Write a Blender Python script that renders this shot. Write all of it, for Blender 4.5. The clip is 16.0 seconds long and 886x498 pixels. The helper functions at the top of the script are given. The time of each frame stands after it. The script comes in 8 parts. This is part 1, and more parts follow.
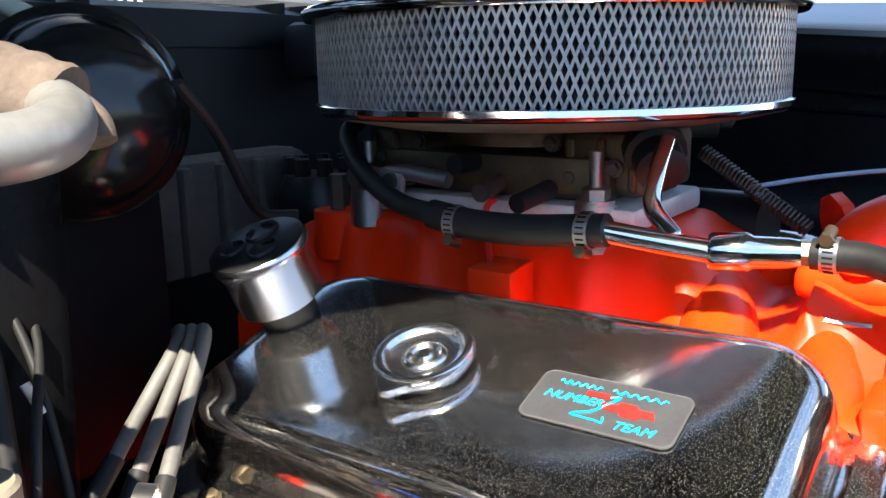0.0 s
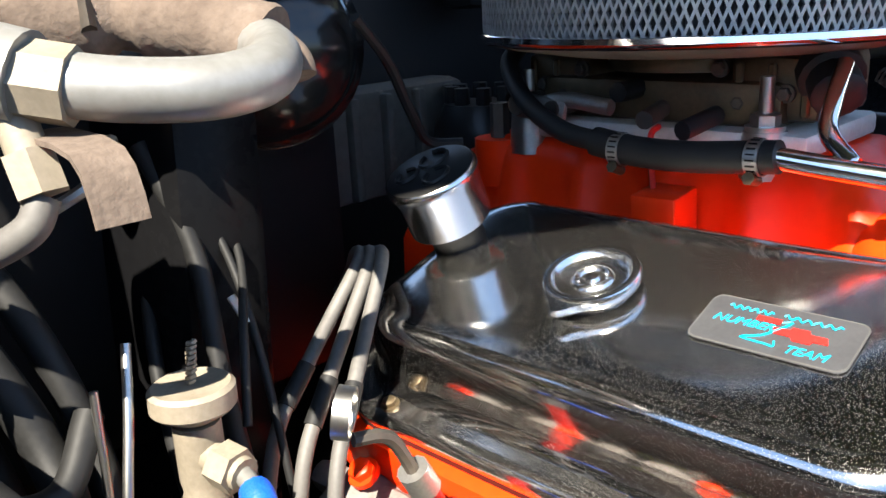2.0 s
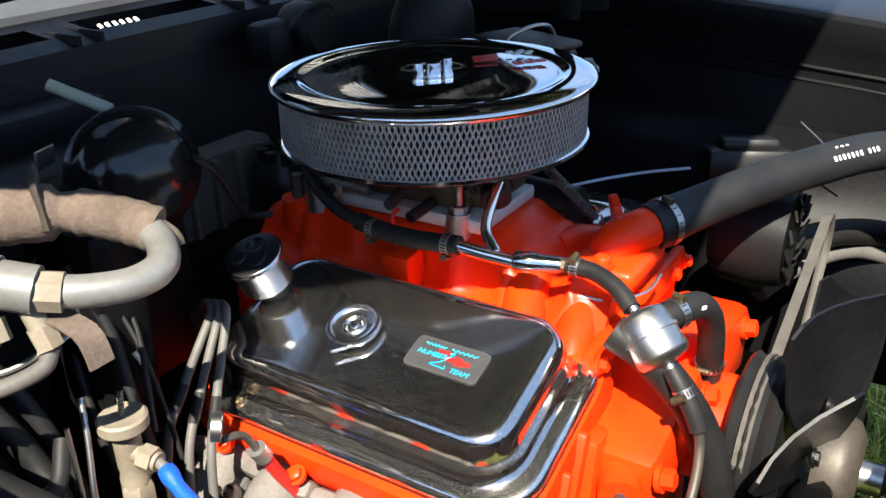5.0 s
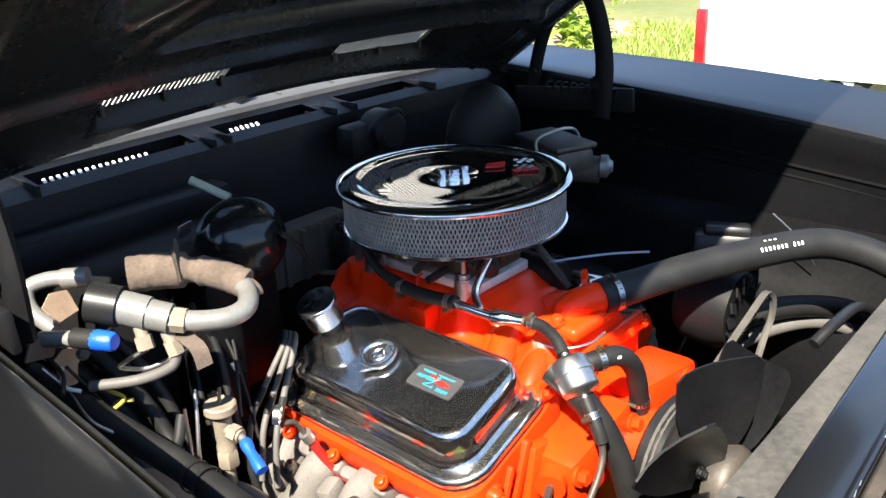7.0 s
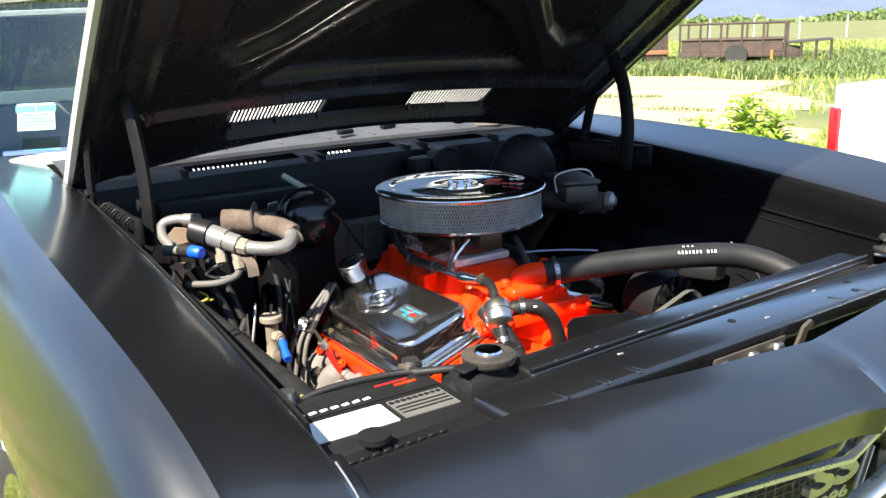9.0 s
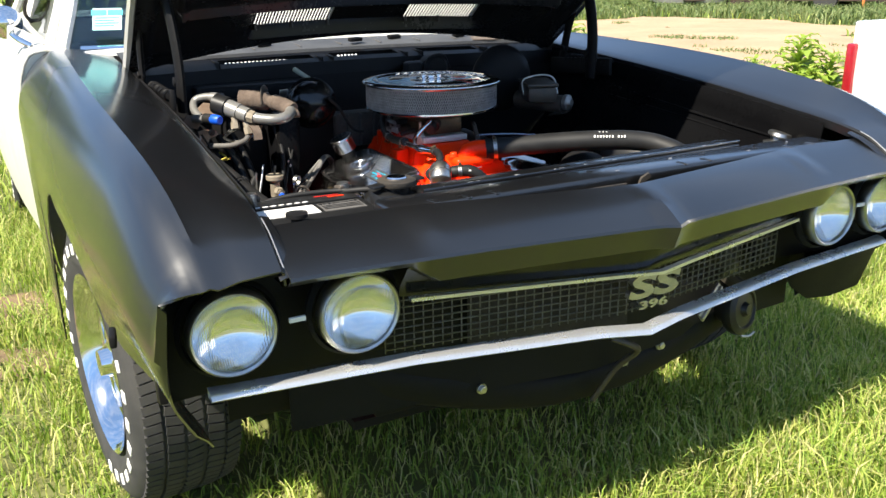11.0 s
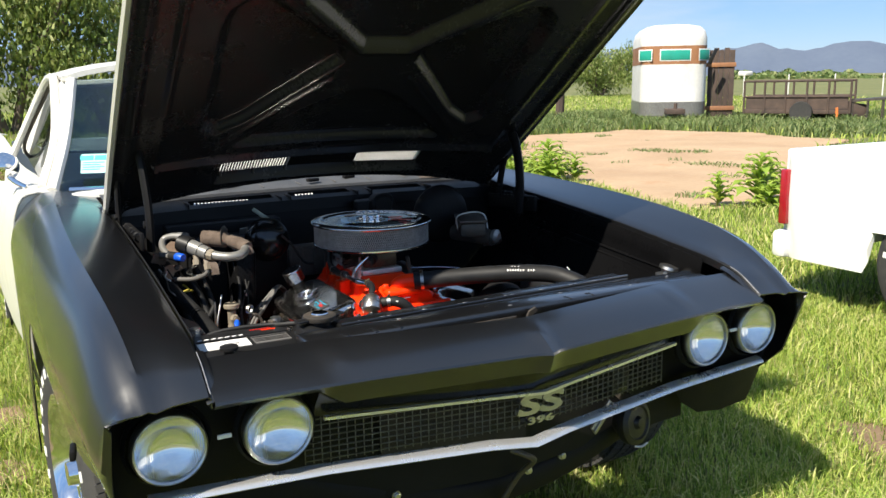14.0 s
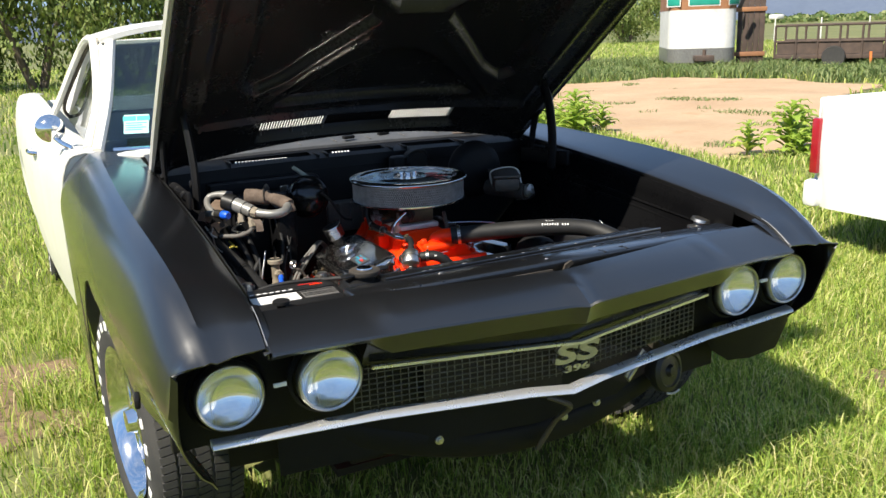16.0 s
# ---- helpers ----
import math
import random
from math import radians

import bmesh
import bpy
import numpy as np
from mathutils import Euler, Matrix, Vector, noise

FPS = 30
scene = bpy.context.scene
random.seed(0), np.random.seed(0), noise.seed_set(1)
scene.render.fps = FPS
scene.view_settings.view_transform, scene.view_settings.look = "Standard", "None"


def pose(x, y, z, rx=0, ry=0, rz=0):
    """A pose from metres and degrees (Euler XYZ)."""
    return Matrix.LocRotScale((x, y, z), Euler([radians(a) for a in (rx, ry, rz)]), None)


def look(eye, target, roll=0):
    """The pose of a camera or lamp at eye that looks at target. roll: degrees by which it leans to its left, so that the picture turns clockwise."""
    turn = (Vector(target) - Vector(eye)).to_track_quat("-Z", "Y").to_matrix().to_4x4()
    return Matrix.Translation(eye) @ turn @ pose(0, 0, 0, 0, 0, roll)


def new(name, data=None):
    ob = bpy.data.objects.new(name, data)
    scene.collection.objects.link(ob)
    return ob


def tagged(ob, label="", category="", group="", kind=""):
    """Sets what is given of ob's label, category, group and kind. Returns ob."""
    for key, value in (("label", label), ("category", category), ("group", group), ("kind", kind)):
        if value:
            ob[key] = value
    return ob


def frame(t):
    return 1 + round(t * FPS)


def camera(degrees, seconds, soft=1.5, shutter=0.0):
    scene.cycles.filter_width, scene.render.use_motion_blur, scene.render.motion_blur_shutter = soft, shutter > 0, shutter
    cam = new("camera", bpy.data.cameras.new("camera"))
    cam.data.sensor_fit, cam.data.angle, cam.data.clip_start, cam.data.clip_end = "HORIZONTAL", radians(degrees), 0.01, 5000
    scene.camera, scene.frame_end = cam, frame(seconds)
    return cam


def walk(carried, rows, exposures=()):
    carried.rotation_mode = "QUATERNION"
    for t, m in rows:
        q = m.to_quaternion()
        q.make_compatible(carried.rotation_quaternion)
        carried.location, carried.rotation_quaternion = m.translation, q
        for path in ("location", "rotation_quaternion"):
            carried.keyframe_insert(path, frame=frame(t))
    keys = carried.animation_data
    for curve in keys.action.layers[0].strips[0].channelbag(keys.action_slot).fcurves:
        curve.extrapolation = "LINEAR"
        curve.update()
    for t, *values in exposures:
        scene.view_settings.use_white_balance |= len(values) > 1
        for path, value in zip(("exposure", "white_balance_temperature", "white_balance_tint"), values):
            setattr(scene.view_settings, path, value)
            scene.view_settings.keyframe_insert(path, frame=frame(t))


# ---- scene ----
cam = camera(55.3, 16.0)
PATH = [
    (0, (-0.557, -0.359, 0.867), (1.037, 0.771, 0.444), -1.1),
    (0.5, (-0.554, -0.356, 0.859), (1.035, 0.773, 0.413), -0.2),
    (1, (-0.558, -0.355, 0.86), (1.017, 0.786, 0.393), -0.1),
    (1.5, (-0.583, -0.352, 0.866), (0.869, 0.919, 0.339), -1.2),
    (2, (-0.585, -0.357, 0.871), (0.772, 0.995, 0.295), -3.0),
    (2.5, (-0.576, -0.356, 0.87), (0.807, 0.955, 0.263), -3.2),
    (3, (-0.586, -0.377, 0.907), (0.846, 0.84, 0.223), -1.8),
    (3.5, (-0.606, -0.425, 0.911), (0.86, 0.684, 0.123), -0.8),
    (4, (-0.648, -0.477, 0.949), (0.85, 0.552, 0.114), -1.2),
    (4.5, (-0.702, -0.517, 1.034), (0.807, 0.479, 0.179), -1.9),
    (4.7, (-0.725, -0.532, 1.071), (0.801, 0.442, 0.22), -1.6),
    (6.8, (-0.894, -0.802, 1.277), (0.53, 0.369, 0.501), -2.4),
    (7, (-0.906, -0.861, 1.279), (0.465, 0.388, 0.531), -2.8),
    (7.5, (-0.927, -0.948, 1.297), (0.374, 0.424, 0.645), -2.8),
    (8, (-0.958, -1.1, 1.26), (0.291, 0.375, 0.744), -0.9),
    (8.5, (-0.99, -1.289, 1.248), (0.174, 0.263, 0.763), -1.5),
    (9, (-0.98, -1.482, 1.22), (0.087, 0.133, 0.716), -1.8),
    (9.5, (-0.967, -1.667, 1.177), (-0.041, 0.014, 0.616), -0.3),
    (10, (-0.999, -1.788, 1.179), (-0.104, -0.108, 0.565), -0.4),
    (10.2, (-1.01, -1.827, 1.173), (-0.116, -0.147, 0.558), -0.4),
    (12.3, (-0.963, -2.243, 1.206), (-0.099, -0.566, 0.54), -1.7),
    (12.5, (-0.96, -2.252, 1.213), (-0.101, -0.57, 0.555), -1.8),
    (13, (-0.968, -2.298, 1.239), (-0.095, -0.606, 0.625), -2.2),
    (13.5, (-0.972, -2.331, 1.271), (-0.073, -0.617, 0.767), -2.0),
    (14, (-0.968, -2.331, 1.307), (-0.043, -0.602, 0.914), -0.9),
    (14.5, (-0.971, -2.334, 1.317), (-0.029, -0.609, 0.95), -1.0),
    (15, (-0.978, -2.354, 1.31), (-0.052, -0.626, 0.911), -2.3),
    (15.5, (-1.0, -2.378, 1.322), (-0.115, -0.645, 0.86), -2.2),
    (16, (-1.026, -2.374, 1.332), (-0.168, -0.639, 0.829), -1.9),
]
walk(cam, [(t, look(eye, target, roll)) for t, eye, target, roll in PATH], [(0.0, 2.2), (3.0, 2.3), (3.5, 2.22), (4.5, 1.72), (7.0, 2.12), (8.5, 2.02), (9.0, 1.95), (10.0, 1.62), (12.5, 1.32), (13.0, 1.32), (14.0, 1.0), (15.0, 1.02), (16.0, 1.06)])

# ---- sky, sun, exposure ----
SUN = Vector((-0.77, -0.34, 1.0)).normalized()
world = bpy.data.worlds.new("sky")
scene.world = world
world.use_nodes = True
wn, wl = world.node_tree.nodes, world.node_tree.links
wn.clear()
w_out, w_bg = wn.new("ShaderNodeOutputWorld"), wn.new("ShaderNodeBackground")
w_sky = wn.new("ShaderNodeTexSky")
w_sky.sky_type, w_sky.sun_disc = "NISHITA", False
w_sky.sun_elevation = math.asin(SUN.z)
w_sky.sun_rotation = math.atan2(SUN.x, SUN.y)
w_sky.dust_density, w_sky.ozone_density, w_sky.air_density = 0.1, 3.0, 0.8
w_tint = wn.new("ShaderNodeHueSaturation")
w_tint.inputs["Saturation"].default_value = 1.22
w_co, w_map = wn.new("ShaderNodeTexCoord"), wn.new("ShaderNodeMapping")
w_map.inputs["Scale"].default_value = (2.2, 2.2, 9.0)
w_noise, w_ramp = wn.new("ShaderNodeTexNoise"), wn.new("ShaderNodeValToRGB")
w_noise.inputs["Scale"].default_value, w_noise.inputs["Detail"].default_value = 1.6, 7.0
w_noise.inputs["Roughness"].default_value = 0.55
w_ramp.color_ramp.elements[0].position, w_ramp.color_ramp.elements[1].position = 0.44, 0.72
w_ramp.color_ramp.elements[0].color, w_ramp.color_ramp.elements[1].color = (0.0, 0.0, 0.0, 1), (0.5, 0.5, 0.5, 1)
w_mix = wn.new("ShaderNodeMixRGB")
w_mix.inputs["Color2"].default_value = (5.6, 6.0, 6.6, 1)
wl.new(w_co.outputs["Generated"], w_map.inputs["Vector"])
wl.new(w_map.outputs["Vector"], w_noise.inputs["Vector"])
wl.new(w_noise.outputs["Fac"], w_ramp.inputs["Fac"])
wl.new(w_ramp.outputs["Color"], w_mix.inputs["Fac"])
wl.new(w_sky.outputs["Color"], w_tint.inputs["Color"])
w_haze = wn.new("ShaderNodeMixRGB")
w_haze.inputs["Fac"].default_value, w_haze.inputs["Color2"].default_value = 0.62, (1.9, 3.2, 5.6, 1)
wl.new(w_tint.outputs["Color"], w_haze.inputs["Color1"])
wl.new(w_haze.outputs["Color"], w_mix.inputs["Color1"])
wl.new(w_mix.outputs["Color"], w_bg.inputs["Color"])
w_bg.inputs["Strength"].default_value = 0.075
wl.new(w_bg.outputs["Background"], w_out.inputs["Surface"])

sun_data = bpy.data.lights.new("sun", "SUN")
sun_data.energy, sun_data.angle, sun_data.color = 5.0, radians(0.53), (1.0, 0.925, 0.79)
sun = new("sun", sun_data)
sun.matrix_world = look(SUN * 30, (0, 0, 0))

# ---- materials ----


def surf(name, c1, c2=None, rough=0.5, rough2=None, metal=0.0, scale=12.0, fine=180.0, bump=0.0, coat=0.0, spot=None,
         spot_at=0.62, spot_scale=40.0, spec=0.5, vary=0.0, trans=0.0, coat_rough=0.06):
    """A worn surface: two colours by a broad and a fine noise, roughness that follows, relief, and spots of dirt."""
    m = bpy.data.materials.new(name)
    m.use_nodes = True
    nt = m.node_tree
    n, l = nt.nodes, nt.links
    b = n["Principled BSDF"]
    co = n.new("ShaderNodeTexCoord")
    big, small = n.new("ShaderNodeTexNoise"), n.new("ShaderNodeTexNoise")
    big.inputs["Scale"].default_value, big.inputs["Detail"].default_value = scale, 5
    small.inputs["Scale"].default_value, small.inputs["Detail"].default_value = fine, 3
    for t in (big, small):
        l.new(co.outputs["Object"], t.inputs["Vector"])
    add = n.new("ShaderNodeMath")
    add.operation = "MULTIPLY_ADD"
    l.new(small.outputs["Fac"], add.inputs[0])
    add.inputs[1].default_value = 0.45
    l.new(big.outputs["Fac"], add.inputs[2])
    ramp = n.new("ShaderNodeValToRGB")
    ramp.color_ramp.elements[0].position, ramp.color_ramp.elements[1].position = 0.52, 0.95
    c2 = c2 or tuple(v * 0.72 for v in c1)
    ramp.color_ramp.elements[0].color, ramp.color_ramp.elements[1].color = (*c1, 1), (*c2, 1)
    l.new(add.outputs[0], ramp.inputs["Fac"])
    col = ramp.outputs["Color"]
    if vary:
        info, hsv = n.new("ShaderNodeObjectInfo"), n.new("ShaderNodeHueSaturation")
        mr = n.new("ShaderNodeMapRange")
        mr.inputs["To Min"].default_value, mr.inputs["To Max"].default_value = 1 - vary, 1 + vary
        l.new(info.outputs["Random"], mr.inputs["Value"])
        l.new(mr.outputs["Result"], hsv.inputs["Value"])
        l.new(col, hsv.inputs["Color"])
        col = hsv.outputs["Color"]
    if spot:
        dirt, dr, mx = n.new("ShaderNodeTexNoise"), n.new("ShaderNodeValToRGB"), n.new("ShaderNodeMixRGB")
        dirt.inputs["Scale"].default_value, dirt.inputs["Detail"].default_value = spot_scale, 8
        dirt.inputs["Roughness"].default_value = 0.7
        l.new(co.outputs["Object"], dirt.inputs["Vector"])
        dr.color_ramp.elements[0].position, dr.color_ramp.elements[1].position = spot_at, spot_at + 0.08
        l.new(dirt.outputs["Fac"], dr.inputs["Fac"])
        l.new(dr.outputs["Color"], mx.inputs["Fac"])
        l.new(col, mx.inputs["Color1"])
        mx.inputs["Color2"].default_value = (*spot, 1)
        col = mx.outputs["Color"]
    l.new(col, b.inputs["Base Color"])
    rr = n.new("ShaderNodeMapRange")
    rr.inputs["From Min"].default_value, rr.inputs["From Max"].default_value = 0.4, 1.0
    rr.inputs["To Min"].default_value, rr.inputs["To Max"].default_value = rough, rough2 if rough2 is not None else rough * 1.25
    l.new(add.outputs[0], rr.inputs["Value"])
    b.inputs["Metallic"].default_value = metal
    if spot and metal > 0.5:
        # dust lies matt over the bright metal
        rm, mm = n.new("ShaderNodeMapRange"), n.new("ShaderNodeMapRange")
        mm.inputs["To Min"].default_value, mm.inputs["To Max"].default_value = metal, 0.0
        l.new(dr.outputs["Color"], mm.inputs["Value"])
        l.new(mm.outputs["Result"], b.inputs["Metallic"])
        rm.inputs["To Max"].default_value = 0.75
        l.new(dr.outputs["Color"], rm.inputs["Value"])
        l.new(rr.outputs["Result"], rm.inputs["To Min"])
        l.new(rm.outputs["Result"], b.inputs["Roughness"])
    else:
        l.new(rr.outputs["Result"], b.inputs["Roughness"])
    b.inputs["Coat Weight"].default_value = coat
    b.inputs["Coat Roughness"].default_value = coat_rough
    b.inputs["Specular IOR Level"].default_value = spec
    if trans:
        b.inputs["Transmission Weight"].default_value = trans
    if bump:
        bp = n.new("ShaderNodeBump")
        bp.inputs["Strength"].default_value, bp.inputs["Distance"].default_value = bump, 0.002
        l.new(add.outputs[0], bp.inputs["Height"])
        l.new(bp.outputs["Normal"], b.inputs["Normal"])
    return m


SATIN = surf("satin_black_paint", (0.0036, 0.0037, 0.004), (0.005, 0.005, 0.0054), rough=0.36, rough2=0.42, scale=3, fine=400, bump=0.008,
             spec=0.6, coat=1.0, coat_rough=0.16, spot=(0.011, 0.0105, 0.010), spot_at=0.66, spot_scale=9)
BAY = surf("bay_black_paint", (0.007, 0.007, 0.0076), (0.011, 0.0105, 0.0105), rough=0.42, rough2=0.6, scale=9, fine=160, bump=0.12, spec=0.12,
           spot=(0.028, 0.025, 0.021), spot_at=0.68, spot_scale=30)
DUSTY = surf("dusty_black_steel", (0.035, 0.033, 0.03), (0.10, 0.092, 0.08), rough=0.6, scale=7, fine=120, bump=0.2,
             spot=(0.16, 0.14, 0.115), spot_at=0.6, spot_scale=18)
INNER = surf("inner_fender_black", (0.007, 0.007, 0.0073), (0.012, 0.0115, 0.011), rough=0.4, rough2=0.6, scale=5, fine=120, bump=0.15, spec=0.22,
             spot=(0.04, 0.036, 0.03), spot_at=0.67, spot_scale=16)
TANDUST = surf("tan_dust_on_steel", (0.085, 0.076, 0.064), (0.15, 0.132, 0.108), rough=0.8, scale=9, fine=140, bump=0.25,
               spot=(0.05, 0.042, 0.035), spot_at=0.62, spot_scale=22)
COWLDUST = surf("cowl_dust", (0.038, 0.040, 0.044), (0.066, 0.068, 0.071), rough=0.6, scale=8, fine=200, bump=0.15,
                spot=(0.12, 0.115, 0.105), spot_at=0.64, spot_scale=24)
HOODIN = surf("hood_inner_black", (0.0105, 0.0105, 0.0116), (0.013, 0.013, 0.0138), rough=0.22, rough2=0.30, scale=6, fine=120, spec=0.35)
APRON = surf("smooth_apron_black", (0.0040, 0.0040, 0.0045), (0.0060, 0.0060, 0.0064), rough=0.22, rough2=0.32, scale=5, fine=120, bump=0.0, spec=0.06)
PLENUM = surf("plenum_black", (0.004, 0.004, 0.0048), (0.008, 0.008, 0.009), rough=0.34, rough2=0.48, scale=8, fine=150, bump=0.05, spec=0.3)
WHITE = surf("aged_white_paint", (0.72, 0.71, 0.66), (0.64, 0.62, 0.56), rough=0.28, rough2=0.42, scale=4, fine=150, coat=0.2,
             spot=(0.42, 0.36, 0.28), spot_at=0.72, spot_scale=9)
TRUCKWHITE = surf("white_truck_paint", (0.78, 0.78, 0.77), (0.72, 0.72, 0.70), rough=0.16, rough2=0.24, scale=2, fine=80, coat=0.5)
CHROME = surf("chrome", (0.86, 0.86, 0.87), (0.74, 0.74, 0.75), rough=0.05, rough2=0.13, metal=1, scale=18, fine=300,
              spot=(0.42, 0.38, 0.32), spot_at=0.70, spot_scale=60)
STEEL = surf("zinc_steel", (0.55, 0.54, 0.52), (0.40, 0.39, 0.36), rough=0.28, rough2=0.42, metal=1, scale=30, fine=400, bump=0.05)
ALU = surf("cast_aluminium", (0.38, 0.37, 0.355), (0.28, 0.27, 0.255), rough=0.38, rough2=0.5, metal=0.85, scale=25, fine=500, bump=0.2)
OLDALU = surf("white_oxidised_tube", (0.23, 0.228, 0.218), (0.16, 0.155, 0.143), rough=0.34, metal=0.35, scale=24, fine=200, bump=0.08,
              spot=(0.36, 0.30, 0.22), spot_at=0.66, spot_scale=40)
ORANGE = surf("orange_engine_enamel", (0.90, 0.043, 0.003), (0.84, 0.028, 0.002), rough=0.30, rough2=0.42, scale=14, fine=140, bump=0.12, spec=0.22,
              spot=(0.20, 0.022, 0.008), spot_at=0.71, spot_scale=30)
IRON = surf("dusty_cast_iron", (0.165, 0.15, 0.136), (0.10, 0.09, 0.08), rough=0.75, scale=20, fine=260, bump=0.5,
            spot=(0.16, 0.12, 0.09), spot_at=0.66, spot_scale=35)
RUBBER = surf("black_rubber", (0.008, 0.008, 0.0081), (0.014, 0.0138, 0.0135), spec=0.3, rough=0.5, rough2=0.65, scale=25, fine=300, bump=0.1)
TYRE = surf("tyre_rubber", (0.022, 0.022, 0.022), (0.042, 0.04, 0.037), rough=0.75, scale=18, fine=240, bump=0.2,
            spot=(0.10, 0.09, 0.065), spot_at=0.66, spot_scale=22)
PLASTIC = surf("black_plastic", (0.009, 0.009, 0.0095), (0.013, 0.013, 0.013), spec=0.35, rough=0.33, scale=14, fine=200, bump=0.04)
BEIGE = surf("tan_dusty_brass", (0.25, 0.215, 0.165), (0.18, 0.152, 0.112), rough=0.55, scale=40, fine=300, bump=0.2, metal=0.15,
             spot=(0.24, 0.19, 0.12), spot_at=0.66, spot_scale=60)
TAPE = surf("brown_insulation_tape", (0.125, 0.094, 0.073), (0.075, 0.054, 0.041), rough=0.9, scale=30, fine=240, bump=0.7,
            spot=(0.06, 0.045, 0.035), spot_at=0.64, spot_scale=50)
BLUE = surf("blue_plastic", (0.008, 0.09, 0.62), (0.006, 0.07, 0.45), rough=0.35, scale=60, fine=500, bump=0.5)
REDP = surf("red_plastic", (0.62, 0.02, 0.015), (0.45, 0.015, 0.012), rough=0.35, scale=40, fine=300)
YELLOW = surf("yellow_plastic", (0.42, 0.36, 0.06), (0.33, 0.27, 0.04), rough=0.5)
PAPER = surf("white_label_paper", (0.74, 0.73, 0.70), (0.62, 0.61, 0.58), rough=0.6, scale=30, fine=200)
GREYWIRE = surf("grey_ignition_wire", (0.11, 0.104, 0.096), (0.075, 0.07, 0.065), rough=0.55, scale=30, fine=300, bump=0.08)
TRIM = surf("pitted_bright_trim", (0.78, 0.78, 0.78), (0.62, 0.62, 0.61), rough=0.22, rough2=0.36, metal=0.8, scale=20, fine=300, bump=0.06)
# Bare steel of the paint chips; also colours the highlight at the fender seam.
SCUFF_GLINT = surf("scuffed_steel_and_glint", (0.34, 0.34, 0.35), (0.22, 0.22, 0.225), rough=0.4, metal=0.6, scale=60, fine=300, bump=0.2)
DARKSTEEL = surf("dark_aged_steel", (0.06, 0.055, 0.05), (0.11, 0.09, 0.07), rough=0.5, metal=0.6, scale=22, fine=220, bump=0.25,
                 spot=(0.13, 0.075, 0.04), spot_at=0.64, spot_scale=40)
GLOSSBLACK = surf("glossy_black_paint", (0.006, 0.006, 0.006), (0.009, 0.009, 0.009), rough=0.12, rough2=0.2, scale=20, fine=200, bump=0.03,
                  spot=(0.03, 0.027, 0.023), spot_at=0.68, spot_scale=40)

# ---- mesh tools ----


def link_mesh(name, bm, material, parent=None, smooth=40):
    me = bpy.data.meshes.new(name)
    bm.normal_update()
    bm.to_mesh(me)
    bm.free()
    for m in material if isinstance(material, (list, tuple)) else (material,):
        me.materials.append(m)
    if smooth:
        me.shade_smooth()
        me.set_sharp_from_angle(angle=radians(smooth))
    ob = new(name, me)
    if parent:
        ob.parent = parent
    return ob


def part(name, bm, material, parent, label="", smooth=40):
    ob = link_mesh(name, bm, material, parent, smooth)
    return tagged(ob, label) if label else ob


def thing(name, label, category, at=(0, 0, 0), group=""):
    ob = new(name)
    ob.location = at
    ob.empty_display_size = 0.05
    return tagged(ob, label, category, group)


def solid(name, bm, material, label, category, group="", kind="", smooth=40):
    return tagged(link_mesh(name, bm, material, None, smooth), label, category, group, kind)


def box(bm, size, at=(0, 0, 0), turn=None, bevel=0.0, seg=2):
    m = Matrix.Translation(at) @ (turn or Matrix())
    r = bmesh.ops.create_cube(bm, size=1.0, matrix=m @ Matrix.Diagonal((*size, 1)))
    if bevel:
        es = list({e for v in r["verts"] for e in v.link_edges})
        bmesh.ops.bevel(bm, geom=es, offset=bevel, segments=seg, profile=0.5, affect="EDGES")
    return bm


def rot(rx=0, ry=0, rz=0):
    return pose(0, 0, 0, rx, ry, rz)


def toward(a, b):
    """A turn that brings +z onto the way from a to b."""
    return (Vector(b) - Vector(a)).to_track_quat("Z", "Y").to_matrix().to_4x4()


def lathe(bm, prof, seg=24, m=None, caps=True):
    """Turns (radius, height) pairs about z."""
    m = m or Matrix()
    rings = []
    for r, h in prof:
        if r < 1e-6:
            rings.append([bm.verts.new(m @ Vector((0, 0, h)))])
        else:
            rings.append([bm.verts.new(m @ Vector((r * math.cos(a), r * math.sin(a), h)))
                          for a in (2 * math.pi * i / seg for i in range(seg))])
    for p, q in zip(rings, rings[1:]):
        for i in range(seg):
            j = (i + 1) % seg
            f = [p[i % len(p)], p[j % len(p)], q[j % len(q)], q[i % len(q)]]
            f = [v for k, v in enumerate(f) if v not in f[:k]]
            if len(f) > 2:
                bm.faces.new(f)
    if caps:
        if len(rings[0]) > 1:
            bm.faces.new(rings[0][::-1])
        if len(rings[-1]) > 1:
            bm.faces.new(rings[-1])
    return bm


def rod(bm, a, b, r, seg=12, r2=None):
    a, b = Vector(a), Vector(b)
    n = (b - a).length
    return lathe(bm, [(r, 0), (r2 if r2 is not None else r, n)], seg, Matrix.Translation(a) @ toward(a, b))


def bolt(bm, at, way, r=0.008, h=0.008, washer=True):
    m = Matrix.Translation(at) @ toward((0, 0, 0), way)
    if washer:
        lathe(bm, [(r * 1.35, -0.002), (r * 1.35, h * 0.25)], 14, m)
    lathe(bm, [(r, 0), (r, h), (r * 0.8, h * 1.15)], 6, m)
    return bm


